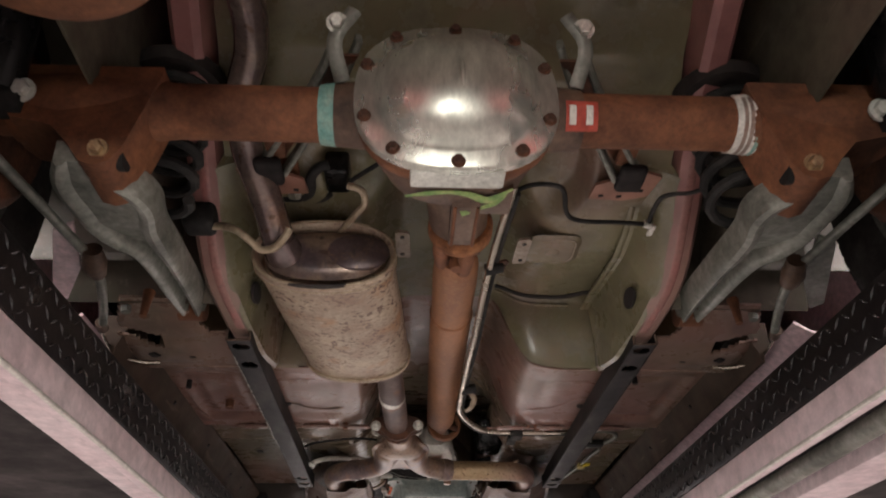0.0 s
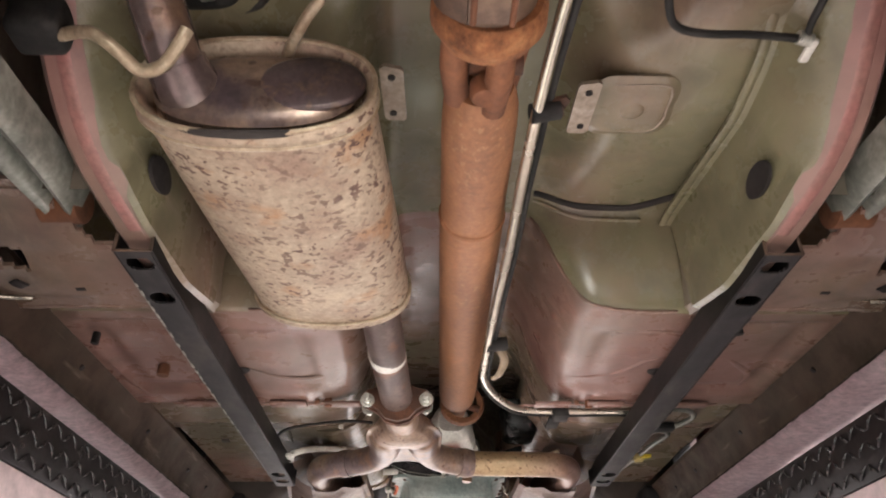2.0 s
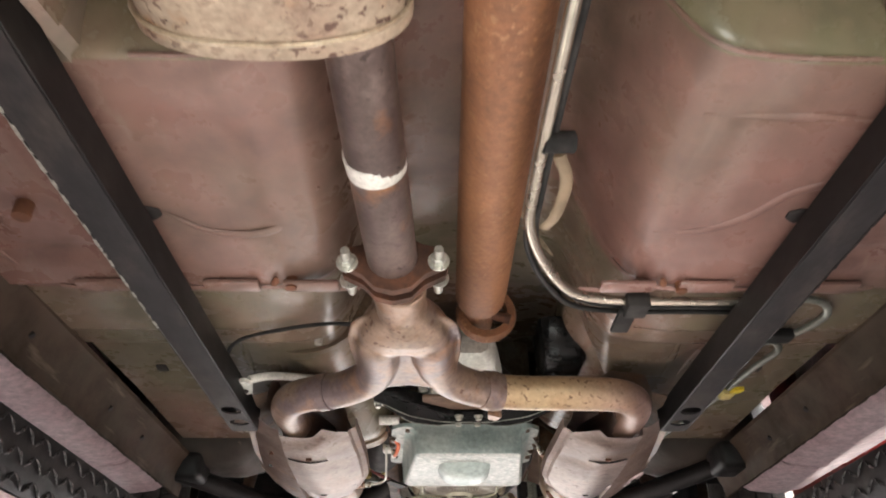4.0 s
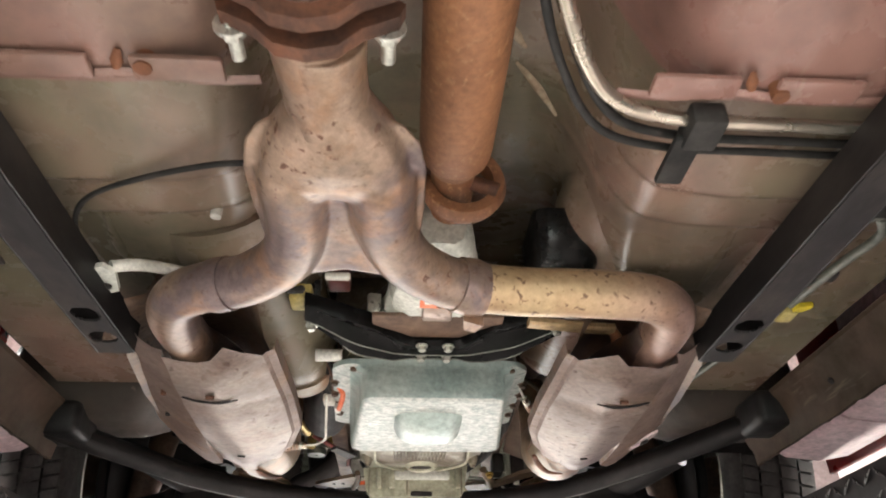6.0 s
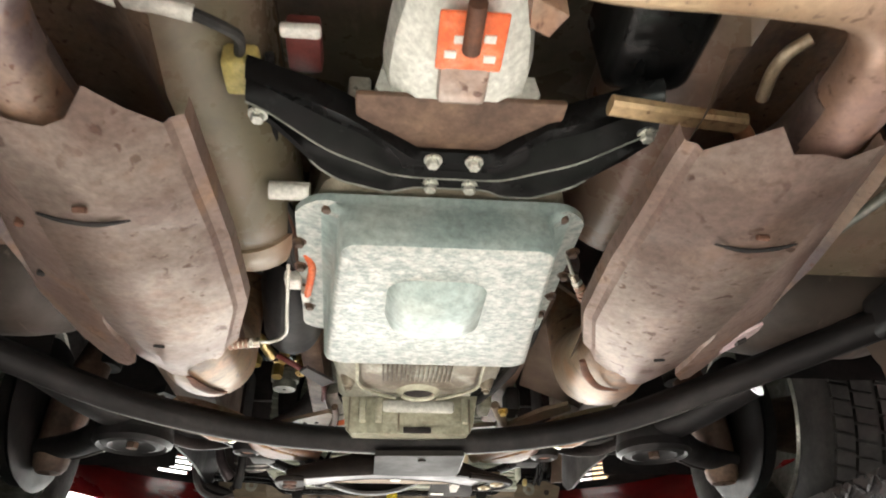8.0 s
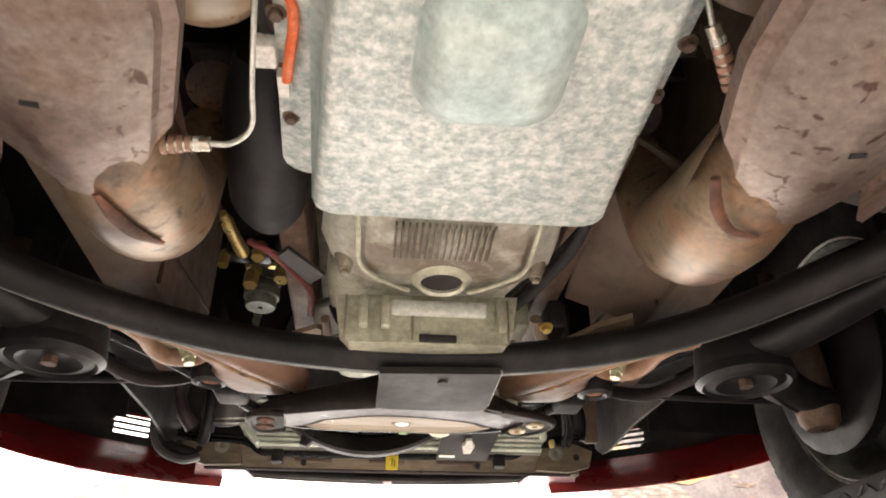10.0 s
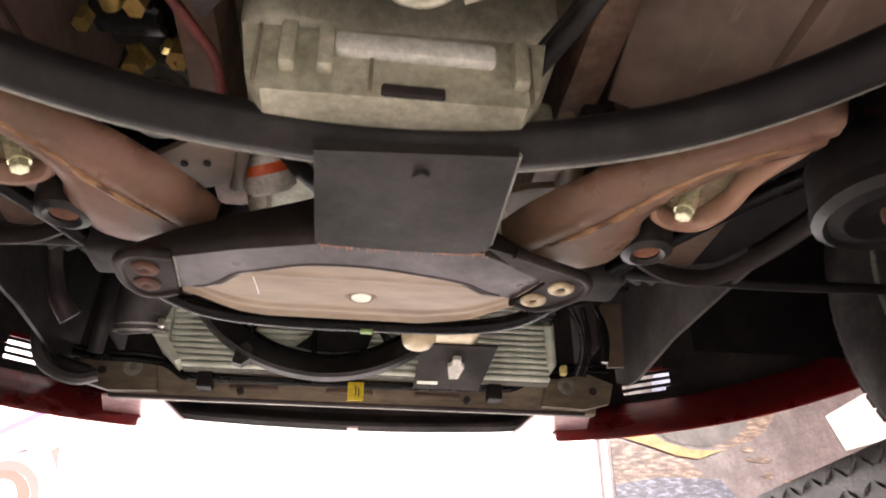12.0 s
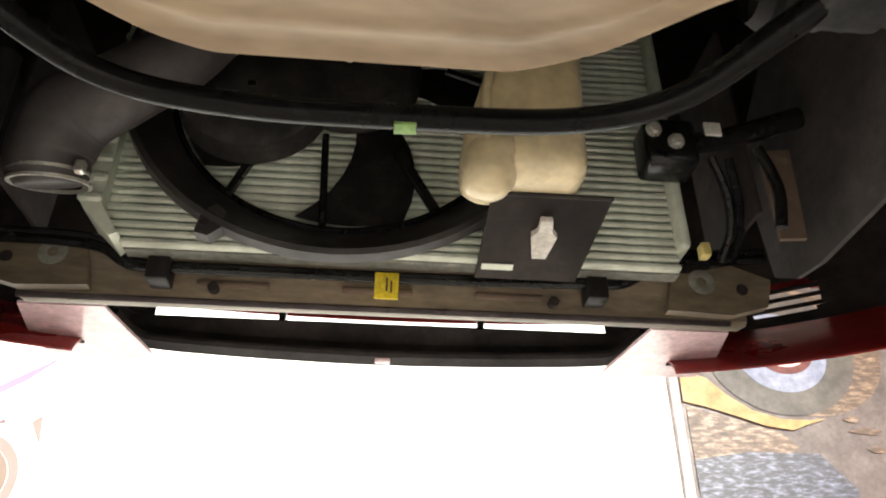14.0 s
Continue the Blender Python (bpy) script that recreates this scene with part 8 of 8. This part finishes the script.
for x in (-0.17, -0.01, 0.14):
    part("recess", box(x - 0.040, x + 0.040, 4.0445, 4.052, 2.070, 2.079, 0.003), "railbrown", sup)
tagy = part("yellow_tag", box(-0.013, 0.013, 4.014, 4.017, 2.049, 2.081, 0.001), "yellow", sup, "yellow tag with tiny bars")
for k in range(2):
    part("tag_bar", box(-0.001 + 0.005 * k, 0.0012 + 0.005 * k, 4.0126, 4.0142, 2.058 - 0.002 * k, 2.074 - 0.004 * k, 0), "iron", tagy)
hoses = root("cooler_hose", (0, 4.0, 2.1), "black cooler pipes clipped along the support", "hose")
for k in range(2):
    d = 0.010 * k
    part("pipe", tube([(-0.46, 4.02, 2.122 - d), (-0.424, 4.025, 2.118 - d), (-0.363, 4.025, 2.117 - d), (-0.313, 4.025, 2.111 - d), (-0.285, 4.025, 2.094 - d), (-0.262, 4.025, 2.084 - d * 0.5), (-0.173, 4.025, 2.083 - d * 0.4), (0.062, 4.025, 2.083 - d * 0.4), (0.21, 4.025, 2.086 - d * 0.4), (0.262, 4.025, 2.090 - d * 0.6), (0.288, 4.025, 2.106 - d), (0.318, 4.025, 2.127 - d), (0.378, 4.025, 2.131 - d), (0.44, 4.02, 2.134 - d)], 0.0050, 12, 6), "black", hoses)
for x in (-0.245, 0.235):
    part("clamp", box(x - 0.012, x + 0.012, 4.014, 4.044, 2.062, 2.092, 0.003), "blackmatt", hoses)
lower = root("radiator_hose", (-0.36, 3.9, 2.12), "thick black lower radiator hose with a bright clamp", "hose")
part("hose", tube([(-0.185, 3.87, 2.30), (-0.222, 3.875, 2.245), (-0.270, 3.882, 2.205), (-0.318, 3.897, 2.180), (-0.336, 3.912, 2.146), (-0.334, 3.922, 2.120), (-0.333, 3.926, 2.112)], [0.036, 0.036, 0.037, 0.042, 0.041, 0.036, 0.028], 26, 7), "liner", lower, "dusty black moulded hose")
for k in range(2):
    part("clamp", lathe([(-0.0016, 0.035), (-0.0016, 0.0385), (0.0016, 0.0385), (0.0016, 0.035), (-0.0016, 0.035)], 32, "z", (0, 0, 0)), "zinc", lower, "bright spring clamp").matrix_basis = aim((-0.3345 + 0.0005 * k, 3.9215 + 0.004 * k, 2.124 - 0.009 * k), (0.03, 0.35, -0.94))
part("clamp_ears", box(-0.303, -0.293, 3.896, 3.906, 2.112, 2.126, 0.003), "zinc", lower)
link = root("bumper_bracket", (-0.44, 3.95, 2.05), "dark curved bracket behind the bumper corner", "bracket")
part("bracket", tube([(-0.470, 3.945, 2.165), (-0.486, 3.95, 2.140), (-0.488, 3.955, 2.105), (-0.470, 3.96, 2.068), (-0.43, 3.97, 2.052), (-0.40, 3.98, 2.062)], 0.02, 8, 6, profile=rect_profile(0.028, 0.018, 0.006)), "liner", link)
part("brace", tube([(-0.362, 3.84, 2.20), (-0.363, 3.85, 2.105), (-0.372, 3.87, 2.055)], 0.011, 10, 4), "deepblack", link)
part("link_rod", tube([(-0.398, 3.70, 2.150), (-0.394, 3.72, 2.110), (-0.380, 3.722, 2.068), (-0.363, 3.735, 2.046)], [0.012, 0.010, 0.011, 0.014], 12, 5), "wing", link, "dusty pinkish link")

# ---- front bumper and grille ----
BUMP = [(-0.91, 3.70), (-0.90, 3.88), (-0.86, 4.04), (-0.77, 4.19), (-0.645, 4.295), (-0.50, 4.365), (-0.33, 4.40), (0.0, 4.42), (0.33, 4.40), (0.50, 4.365), (0.645, 4.295), (0.77, 4.19), (0.86, 4.04), (0.90, 3.88), (0.91, 3.70)]
bl = smooth_line([(x, y, 0) for x, y in BUMP], 14)
zs = [2.048, 2.060, 2.10, 2.155, 2.163, 2.171, 2.180, 2.184, 2.192, 2.200, 2.208, 2.216, 2.224, 2.232, 2.24, 2.30, 2.40, 2.52, 2.6, 2.76]


def in_mouth(x, z):
    if abs(x) < 0.43 and z < 2.10 or abs(x) < 0.36 and z < 2.208:
        return True
    if 0.575 < abs(x) < 0.692 and 2.184 < z < 2.24:
        u = (abs(x) - (0.642 if x < 0 else 0.628)) / 0.048
        return abs(u) < 1 - 0.25 * abs(z - 2.212) / 0.028
    return False


bm = bmesh.new()
grid = []
for z in zs:
    row = []
    for p in bl:
        tuck = sstep(2.20, 2.03, z)
        row.append(bm.verts.new((p.x * (1 - 0.10 * tuck), p.y - 0.20 * tuck - 0.05 * sstep(2.35, 2.6, z), z)))
    grid.append(row)
for j in range(len(zs) - 1):
    for i in range(len(bl) - 1):
        xm_, zm_ = (bl[i].x + bl[i + 1].x) / 2, (zs[j] + zs[j + 1]) / 2
        if not in_mouth(xm_, zm_):
            bm.faces.new((grid[j][i], grid[j][i + 1], grid[j + 1][i + 1], grid[j + 1][i]))
bmesh.ops.delete(bm, geom=[v for v in bm.verts if not v.link_faces], context="VERTS")
bmesh.ops.solidify(bm, geom=bm.faces[:], thickness=0.003)
bumper = root("front_bumper", (0, 4.25, 2.06), "red bumper cover with black inner side and slotted vents", "bumper")
part("cover", bm, "red", bumper, "red bumper cover", 40)
# black inner lining, a little behind the cover, leaving the vents open
bm = bmesh.new()
grid = []
for z in zs[3:]:
    tuck = sstep(2.20, 2.03, z)
    grid.append([bm.verts.new((p.x * (1 - 0.10 * tuck) * 0.982, p.y - 0.20 * tuck - 0.05 * sstep(2.35, 2.6, z) - 0.02, z)) for p in bl])
for j in range(len(grid) - 1):
    for i in range(len(bl) - 1):
        xm_, zm_ = (bl[i].x + bl[i + 1].x) / 2, (zs[j + 3] + zs[j + 4]) / 2
        if not in_mouth(xm_, zm_):
            bm.faces.new((grid[j][i], grid[j][i + 1], grid[j + 1][i + 1], grid[j + 1][i]))
bmesh.ops.delete(bm, geom=[v for v in bm.verts if not v.link_faces], context="VERTS")
part("lining", bm, "dark", bumper, "dull black inner lining")
for sx in (-1, 1):
    for k in range(3):
        z = 2.196 + 0.015 * k
        part("vent_slat", tube([(sx * (0.560 + 0.145 * u), 4.322 - 0.097 * u, z) for u in (0, 0.5, 1)], 0.003, 6, 2, profile=rect_profile(0.003, 0.0068, 0.0008)), "dark", bumper)
    tray = [(sx * 0.335, 4.128), (sx * 0.435, 4.128), (sx * 0.462, 4.25), (sx * 0.45, 4.285), (sx * 0.345, 4.30), (sx * 0.315, 4.28)]
    tr = part("tray", prism(tray, "z", 2.078, 2.082, 0.001), "skirt", bumper, "pale pinkish lower bumper tray")
    part("tray_hole", tube([(sx * 0.393, 4.237, 2.0765), (sx * 0.408, 4.237, 2.0765)], 0.0045, 10, 2, 0.4), "dark", tr)
lip = [(-0.368, 4.235, 2.118), (-0.345, 4.274, 2.106), (-0.285, 4.288, 2.099), (0.0, 4.295, 2.093), (0.285, 4.288, 2.099), (0.345, 4.274, 2.107), (0.370, 4.235, 2.120)]
part("valance_lip", tube(lip, 0.01, 8, 8, profile=rect_profile(0.03, 0.012, 0.004)), "dark", bumper, "black lower valance lip")
part("valance", ring_loft([[(x, y0, z0), (x, y0 + 0.02, z0 + 0.03), (x, 4.30, 2.148), (x, 4.31, 2.152), (x, 4.312, 2.140), (x, y0 + 0.035, z0 + 0.02), (x, y0 + 0.012, z0 - 0.002)] for x, y0, z0 in [(p.x, p.y, p.z) for p in smooth_line(lip, 6)]]), "dark", bumper, "black valance below the grille mouth", 30)
for x in (-0.15, 0.142):
    part("mouth_post", box(x - 0.005, x + 0.005, 4.297, 4.313, 2.146, 2.22, 0.002), "black", bumper)
part("lip_clip", box(-0.012, 0.010, 4.286, 4.302, 2.0845, 2.093, 0.002), "skirt", bumper)

# hoses and harness beside the bell housing
side_hose = root("coolant_hose", (0.2, 3.15, 2.1), "pair of dark hoses running past the bell housing", "hose")
for k in range(3):
    part("hose", tube([(0.185 + 0.008 * k, 2.99, 2.15), (0.182 + 0.006 * k, 3.06, 2.115), (0.176 + 0.005 * k, 3.13, 2.09 + 0.01 * k), (0.15 + 0.004 * k, 3.20, 2.075 + 0.012 * k), (0.125, 3.26 + 0.01 * k, 2.07 + 0.012 * k)], 0.007, 10, 6), ("rubber", "blackmatt", "rubber")[k], side_hose)

# right of the radiator: bracket, bolts, liner edge and small wires
rb = root("cooler_bracket", (0.30, 3.9, 2.15), "black bracket with bright bolts beside the radiator", "bracket")
part("bracket_body", box(0.262, 0.318, 3.885, 3.93, 2.158, 2.215, 0.008, 3), "black", rb)
part("bracket_arm", tube([(0.31, 3.90, 2.19), (0.35, 3.90, 2.20), (0.39, 3.90, 2.215), (0.44, 3.89, 2.23)], 0.012, 12, 5), "black", rb)
for x, z in ((0.270, 2.195), (0.292, 2.181)):
    piece("bolt", bolt_mesh("bracket_bolt", 0.006, 0.008, "zinc"), aim((x, 3.884, z), (0, -1, -0.2)), rb)
part("pale_tab", box(0.328, 0.346, 3.886, 3.89, 2.195, 2.212, 0.001), "white", rb)
part("yellow_cap", box(0.337, 0.347, 3.96, 3.975, 2.092, 2.108, 0.002), "ochre", rb)
for k in range(2):
    part("wire", tube([(0.352 + 0.02 * k, 3.93, 2.20), (0.372 + 0.012 * k, 3.95, 2.165), (0.378 + 0.012 * k, 3.97, 2.13), (0.370 + 0.012 * k, 3.99, 2.10)], 0.005, 8, 6), "black", rb)
for sx in (-1, 1):
    part("fender_panel", box(min(sx * 0.392, sx * 0.398), max(sx * 0.392, sx * 0.398), 3.93, 4.06, 2.13, 2.40, 0.002), "dark", car_body)

# black hoses and a brown strut beside the radiator ends
wash = root("washer_hose", (-0.48, 3.97, 2.1), "thick black hose curling beside the fender liner", "hose")
part("hose", tube([(-0.475, 3.95, 2.19), (-0.486, 3.965, 2.155), (-0.492, 3.97, 2.115), (-0.470, 3.975, 2.085), (-0.41, 3.98, 2.064)], 0.011, 14, 6), "deepblack", wash)
stay = root("radiator_stay", (0.41, 3.9, 2.1), "brown upright stay beside the radiator", "bracket")
part("stay_plate", prism([(0.400, 2.200), (0.436, 2.205), (0.428, 2.090), (0.400, 2.088)], "y", 3.915, 3.92, 0.001), "railbrown", stay)
part("stay_hose", tube([(0.376, 3.88, 2.175), (0.388, 3.885, 2.15), (0.391, 3.885, 2.12), (0.387, 3.89, 2.085)], 0.006, 10, 6), "black", stay)

# ---- drive-on lift ----
for sx in (-1, 1):
    lift = root("lift_runway", (sx * 0.75, 1.8, 1.70), "black tread-plate lift runway with a white painted side beam", "lift", "lift runways")

    def bx(x0, x1, *rest):
        return box(min(sx * x0, sx * x1), max(sx * x0, sx * x1), *rest)
    part("deck", bx(0.462, 1.02, -2.4, 4.25, 1.778, 1.80, 0.003), "plate", lift, "black tread-plate deck")
    side = part("side_plate", bx(0.455, 0.463, -2.4, 4.25, 1.762, 1.832, 0.002), "plate", lift, "black tread-plate side")
    part("white_beam", bx(0.455, 0.475, -2.4, 4.25, 1.7185, 1.7615, 0.003), "liftwhite", lift, "white painted side beam")
    part("underside", bx(0.475, 1.01, -2.4, 4.25, 1.755, 1.777, 0.002), "dark", lift)
    part("beam_edge", bx(0.4525, 0.459, -2.4, 4.25, 1.7165, 1.7215, 0.002), "white", lift, "bright white edge lip")
    if sx < 0:
        part("lower_flange", bx(0.457, 0.512, -2.4, 4.25, 1.7225, 1.727, 0.001), "liftwhite", lift, "white lower flange")
    else:
        part("air_line", tube([(0.515, y, 1.722) for y in (-2.3, 0.0, 2.0, 4.1)], 0.014, 14, 2), "galv", lift, "grey pipe under the runway")
        part("inner_rail", bx(0.555, 0.635, -2.4, 4.25, 1.705, 1.75, 0.003), "liftwhite", lift)
    part("outer_curb", bx(1.02, 1.03, -2.4, 4.25, 1.74, 1.84, 0.003), "plate", lift)
    # raised lozenges of the tread, alternating in slope
    def lozenge():
        return tube([(0, -0.010, 0), (0, -0.004, 0.0012), (0, 0.004, 0.0012), (0, 0.010, 0)], [0.0007, 0.0019, 0.0019, 0.0007], 6, 1, 0.6)
    loz = to_mesh("lozenge", lozenge(), "platewear", 40)
    rest = bmesh.new()
    for k in range(232):
        y = -0.45 + k * 0.020
        for j in range(3):
            z = 1.774 + 0.023 * j
            turn = 40 if (k + j) % 2 else -40
            m = Matrix.Translation((sx * 0.4548, y + 0.010 * (j % 2), z)) @ Matrix.Rotation(radians(turn), 4, "X") @ Matrix.Rotation(radians(-90 * sx), 4, "Y")
            if 72 <= k < 170:
                piece("lozenge", loz, m, side)
            else:
                a = 0.010
                quad = [m @ Vector(v) for v in ((0, -a, 0), (0.0019, 0, 0.0002), (0, a, 0), (-0.0019, 0, 0.0002), (0, 0, 0.0022))]
                vs = [rest.verts.new(v) for v in quad]
                for i in range(4):
                    rest.faces.new((vs[i], vs[(i + 1) % 4], vs[4]))
    far = part("tread_rest", rest, "platewear", lift, smooth=0)
    tagged(far, kind="stuff")

# ---- posters beside the door ----
poster = root("poster", (1.5, 5.58, 2.5), "wall poster of a muddy off-road tyre with a yellow swoosh", "poster")
part("sheet", box(0.97, 2.4, 5.585, 5.595, 1.2, 3.1, 0), "mud", poster, "brown muddy ground printed on the poster", smooth=0)
part("border", box(0.955, 0.985, 5.580, 5.586, 1.2, 3.1, 0), "paleposter", poster, "pale poster border", smooth=0)


def print_ellipse(x, z, rx, rz, y, steps=48):
    return prism([(x + rx * math.cos(2 * math.pi * k / steps), z + rz * math.sin(2 * math.pi * k / steps)) for k in range(steps)], "y", y, y + 0.001, 0)


part("tread_print", print_ellipse(1.44, 2.69, 0.29, 0.235, 5.5820), "mudorange", poster, "printed tyre tread", 0)
part("tyre_print", print_ellipse(1.36, 2.69, 0.27, 0.235, 5.5805), "postertyre", poster, "printed grey tyre", 0)
part("rim_print", print_ellipse(1.365, 2.68, 0.165, 0.145, 5.5790), "posterblue", poster, "printed pale blue rim", 0)
part("red_rim_print", print_ellipse(1.375, 2.68, 0.105, 0.080, 5.5775), "redhose", poster, "printed red wheel centre", 0)
part("hub_print", print_ellipse(1.375, 2.69, 0.085, 0.065, 5.5760), "skirt", poster, "", 0)
part("swoosh", prism([(0.99, 2.60), (1.08, 2.575), (1.14, 2.52), (1.22, 2.468), (1.32, 2.440), (1.41, 2.440), (1.47, 2.447), (1.40, 2.425), (1.35, 2.405), (1.26, 2.415), (1.15, 2.45), (1.06, 2.475), (0.99, 2.49)], "y", 5.5745, 5.5755, 0), "posteryellow", poster, "yellow printed swoosh", 0)
part("splash_print", prism([(1.0, 2.48), (1.15, 2.44), (1.30, 2.40), (1.36, 2.35), (1.24, 2.28), (1.08, 2.25), (1.0, 2.27)], "y", 5.5815, 5.5825, 0), "mudorange", poster, "printed orange splashes", 0)
part("water_print", prism([(1.0, 2.30), (1.18, 2.33), (1.42, 2.33), (1.52, 2.22), (1.50, 2.0), (1.30, 1.7), (1.0, 1.6)], "y", 5.5800, 5.5810, 0), "mudblue", poster, "printed blue water speckle", 0)
for x, z, w in ((1.60, 2.41, 0.06), (1.56, 2.45, 0.03), (1.72, 2.33, 0.04), (1.62, 2.35, 0.03)):
    part("mud_print", prism([(x - w, z), (x, z + 0.012), (x + w, z + 0.004), (x + w * 0.6, z - 0.012), (x - w * 0.5, z - 0.010)], "y", 5.5800, 5.5810, 0), "mudorange", poster, "", 0)
part("white_mark", prism([(1.93, 2.60), (2.2, 2.74), (2.2, 2.52), (1.98, 2.46)], "y", 5.5800, 5.5810, 0), "white", poster, "", 0)
# a white banner with a faint printed wheel; emission imitates its overexposure
poster2 = root("banner", (-1.6, 5.58, 2.5), "white banner with a faint printed wheel, its washed-out brightness emitted", "banner")
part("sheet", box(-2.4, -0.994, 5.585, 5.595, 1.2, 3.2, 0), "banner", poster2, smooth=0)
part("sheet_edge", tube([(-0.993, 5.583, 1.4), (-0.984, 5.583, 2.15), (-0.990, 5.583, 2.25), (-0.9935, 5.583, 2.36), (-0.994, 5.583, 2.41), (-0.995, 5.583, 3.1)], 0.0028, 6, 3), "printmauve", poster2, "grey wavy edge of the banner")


def print_ring(x, z, rx, rz, sx, sz, y, steps=56):
    """A printed flat ring between two ellipses."""
    out = bmesh.new()
    rows_ = []
    for k in range(steps):
        a = 2 * math.pi * k / steps
        c, s = math.cos(a), math.sin(a)
        rows_.append([out.verts.new((x + p * c, yy, z + q * s)) for p, q, yy in ((sx, sz, y), (rx, rz, y), (rx, rz, y + 0.001), (sx, sz, y + 0.001))])
    for k in range(steps):
        a, b = rows_[k], rows_[(k + 1) % steps]
        for i in range(4):
            out.faces.new((a[i], a[(i + 1) % 4], b[(i + 1) % 4], b[i]))
    return out


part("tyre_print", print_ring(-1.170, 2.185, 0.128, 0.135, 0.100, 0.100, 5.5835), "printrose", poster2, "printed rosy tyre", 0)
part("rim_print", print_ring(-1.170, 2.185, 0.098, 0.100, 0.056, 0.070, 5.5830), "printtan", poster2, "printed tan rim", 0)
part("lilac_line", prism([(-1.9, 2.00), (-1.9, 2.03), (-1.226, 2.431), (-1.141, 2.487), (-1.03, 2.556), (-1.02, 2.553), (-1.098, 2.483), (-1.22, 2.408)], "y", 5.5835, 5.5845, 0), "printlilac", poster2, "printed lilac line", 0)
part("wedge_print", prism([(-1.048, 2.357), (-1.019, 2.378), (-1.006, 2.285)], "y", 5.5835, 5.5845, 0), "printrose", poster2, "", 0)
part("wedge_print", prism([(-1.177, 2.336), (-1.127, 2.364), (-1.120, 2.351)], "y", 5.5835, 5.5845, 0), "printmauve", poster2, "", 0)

# bodies of the added fill lamps, none of them in view
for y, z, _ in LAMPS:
    wl = root("fill_light", (-0.02, y, 0.0), "slim light panel added under the car, unseen stand-in for a carried light", "lamp", "work lights")
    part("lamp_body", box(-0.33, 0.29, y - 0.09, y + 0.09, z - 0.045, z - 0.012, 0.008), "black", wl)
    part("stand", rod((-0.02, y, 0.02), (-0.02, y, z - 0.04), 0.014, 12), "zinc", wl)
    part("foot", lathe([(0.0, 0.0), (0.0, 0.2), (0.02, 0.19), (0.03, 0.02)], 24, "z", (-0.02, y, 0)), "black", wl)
wl = root("fill_light", (-0.02, -1.50, 0.0), "light on a tall stand added behind the car, unseen stand-in for a carried light", "lamp", "work lights")
part("lamp_body", box(-0.2, 0.16, -1.73, -1.47, 1.64, 1.705, 0.012), "black", wl)
part("stand", rod((-0.02, -1.50, 0.02), (-0.02, -1.50, 1.65), 0.018, 12), "zinc", wl)
part("foot", lathe([(0.0, 0.0), (0.0, 0.2), (0.02, 0.19), (0.03, 0.02)], 24, "z", (-0.02, -1.50, 0)), "black", wl)
# fixtures drawn for the added overhead lamps
for sx in (-1, 1):
    for y in (0.5, 3.2):
        tl = root("side_fill_light", (sx * 1.9, y, 3.4), "long ceiling light, unseen, added to brighten the sides", "lamp", "ceiling lights")
        part("housing", box(sx * 1.9 - 0.14, sx * 1.9 + 0.14, y - 0.95, y + 0.95, 3.36, 3.42, 0.01), "white", tl)
        part("hanger", rod((sx * 1.9, y, 3.41), (sx * 1.9, y, 4.2), 0.01, 8), "zinc", tl)

for sx in (-1, 1):
    for y in (-2.2, 4.6):
        px = 1.25 if y < 0 else 1.62
        post = root("lift_post", (sx * px, y, 0), "dark steel corner post of the lift", "lift post", "lift posts")
        part("column", box(sx * px - 0.09, sx * px + 0.09, y - 0.09, y + 0.09, 0, 2.3, 0.01), "blackmatt", post)
        part("arm", box(min(sx * 0.5, sx * (px - 0.05)), max(sx * 0.5, sx * (px - 0.05)), y - 0.06 if y < 0 else 4.18, y + 0.06, 1.62, 1.70, 0.008), "blackmatt", post)
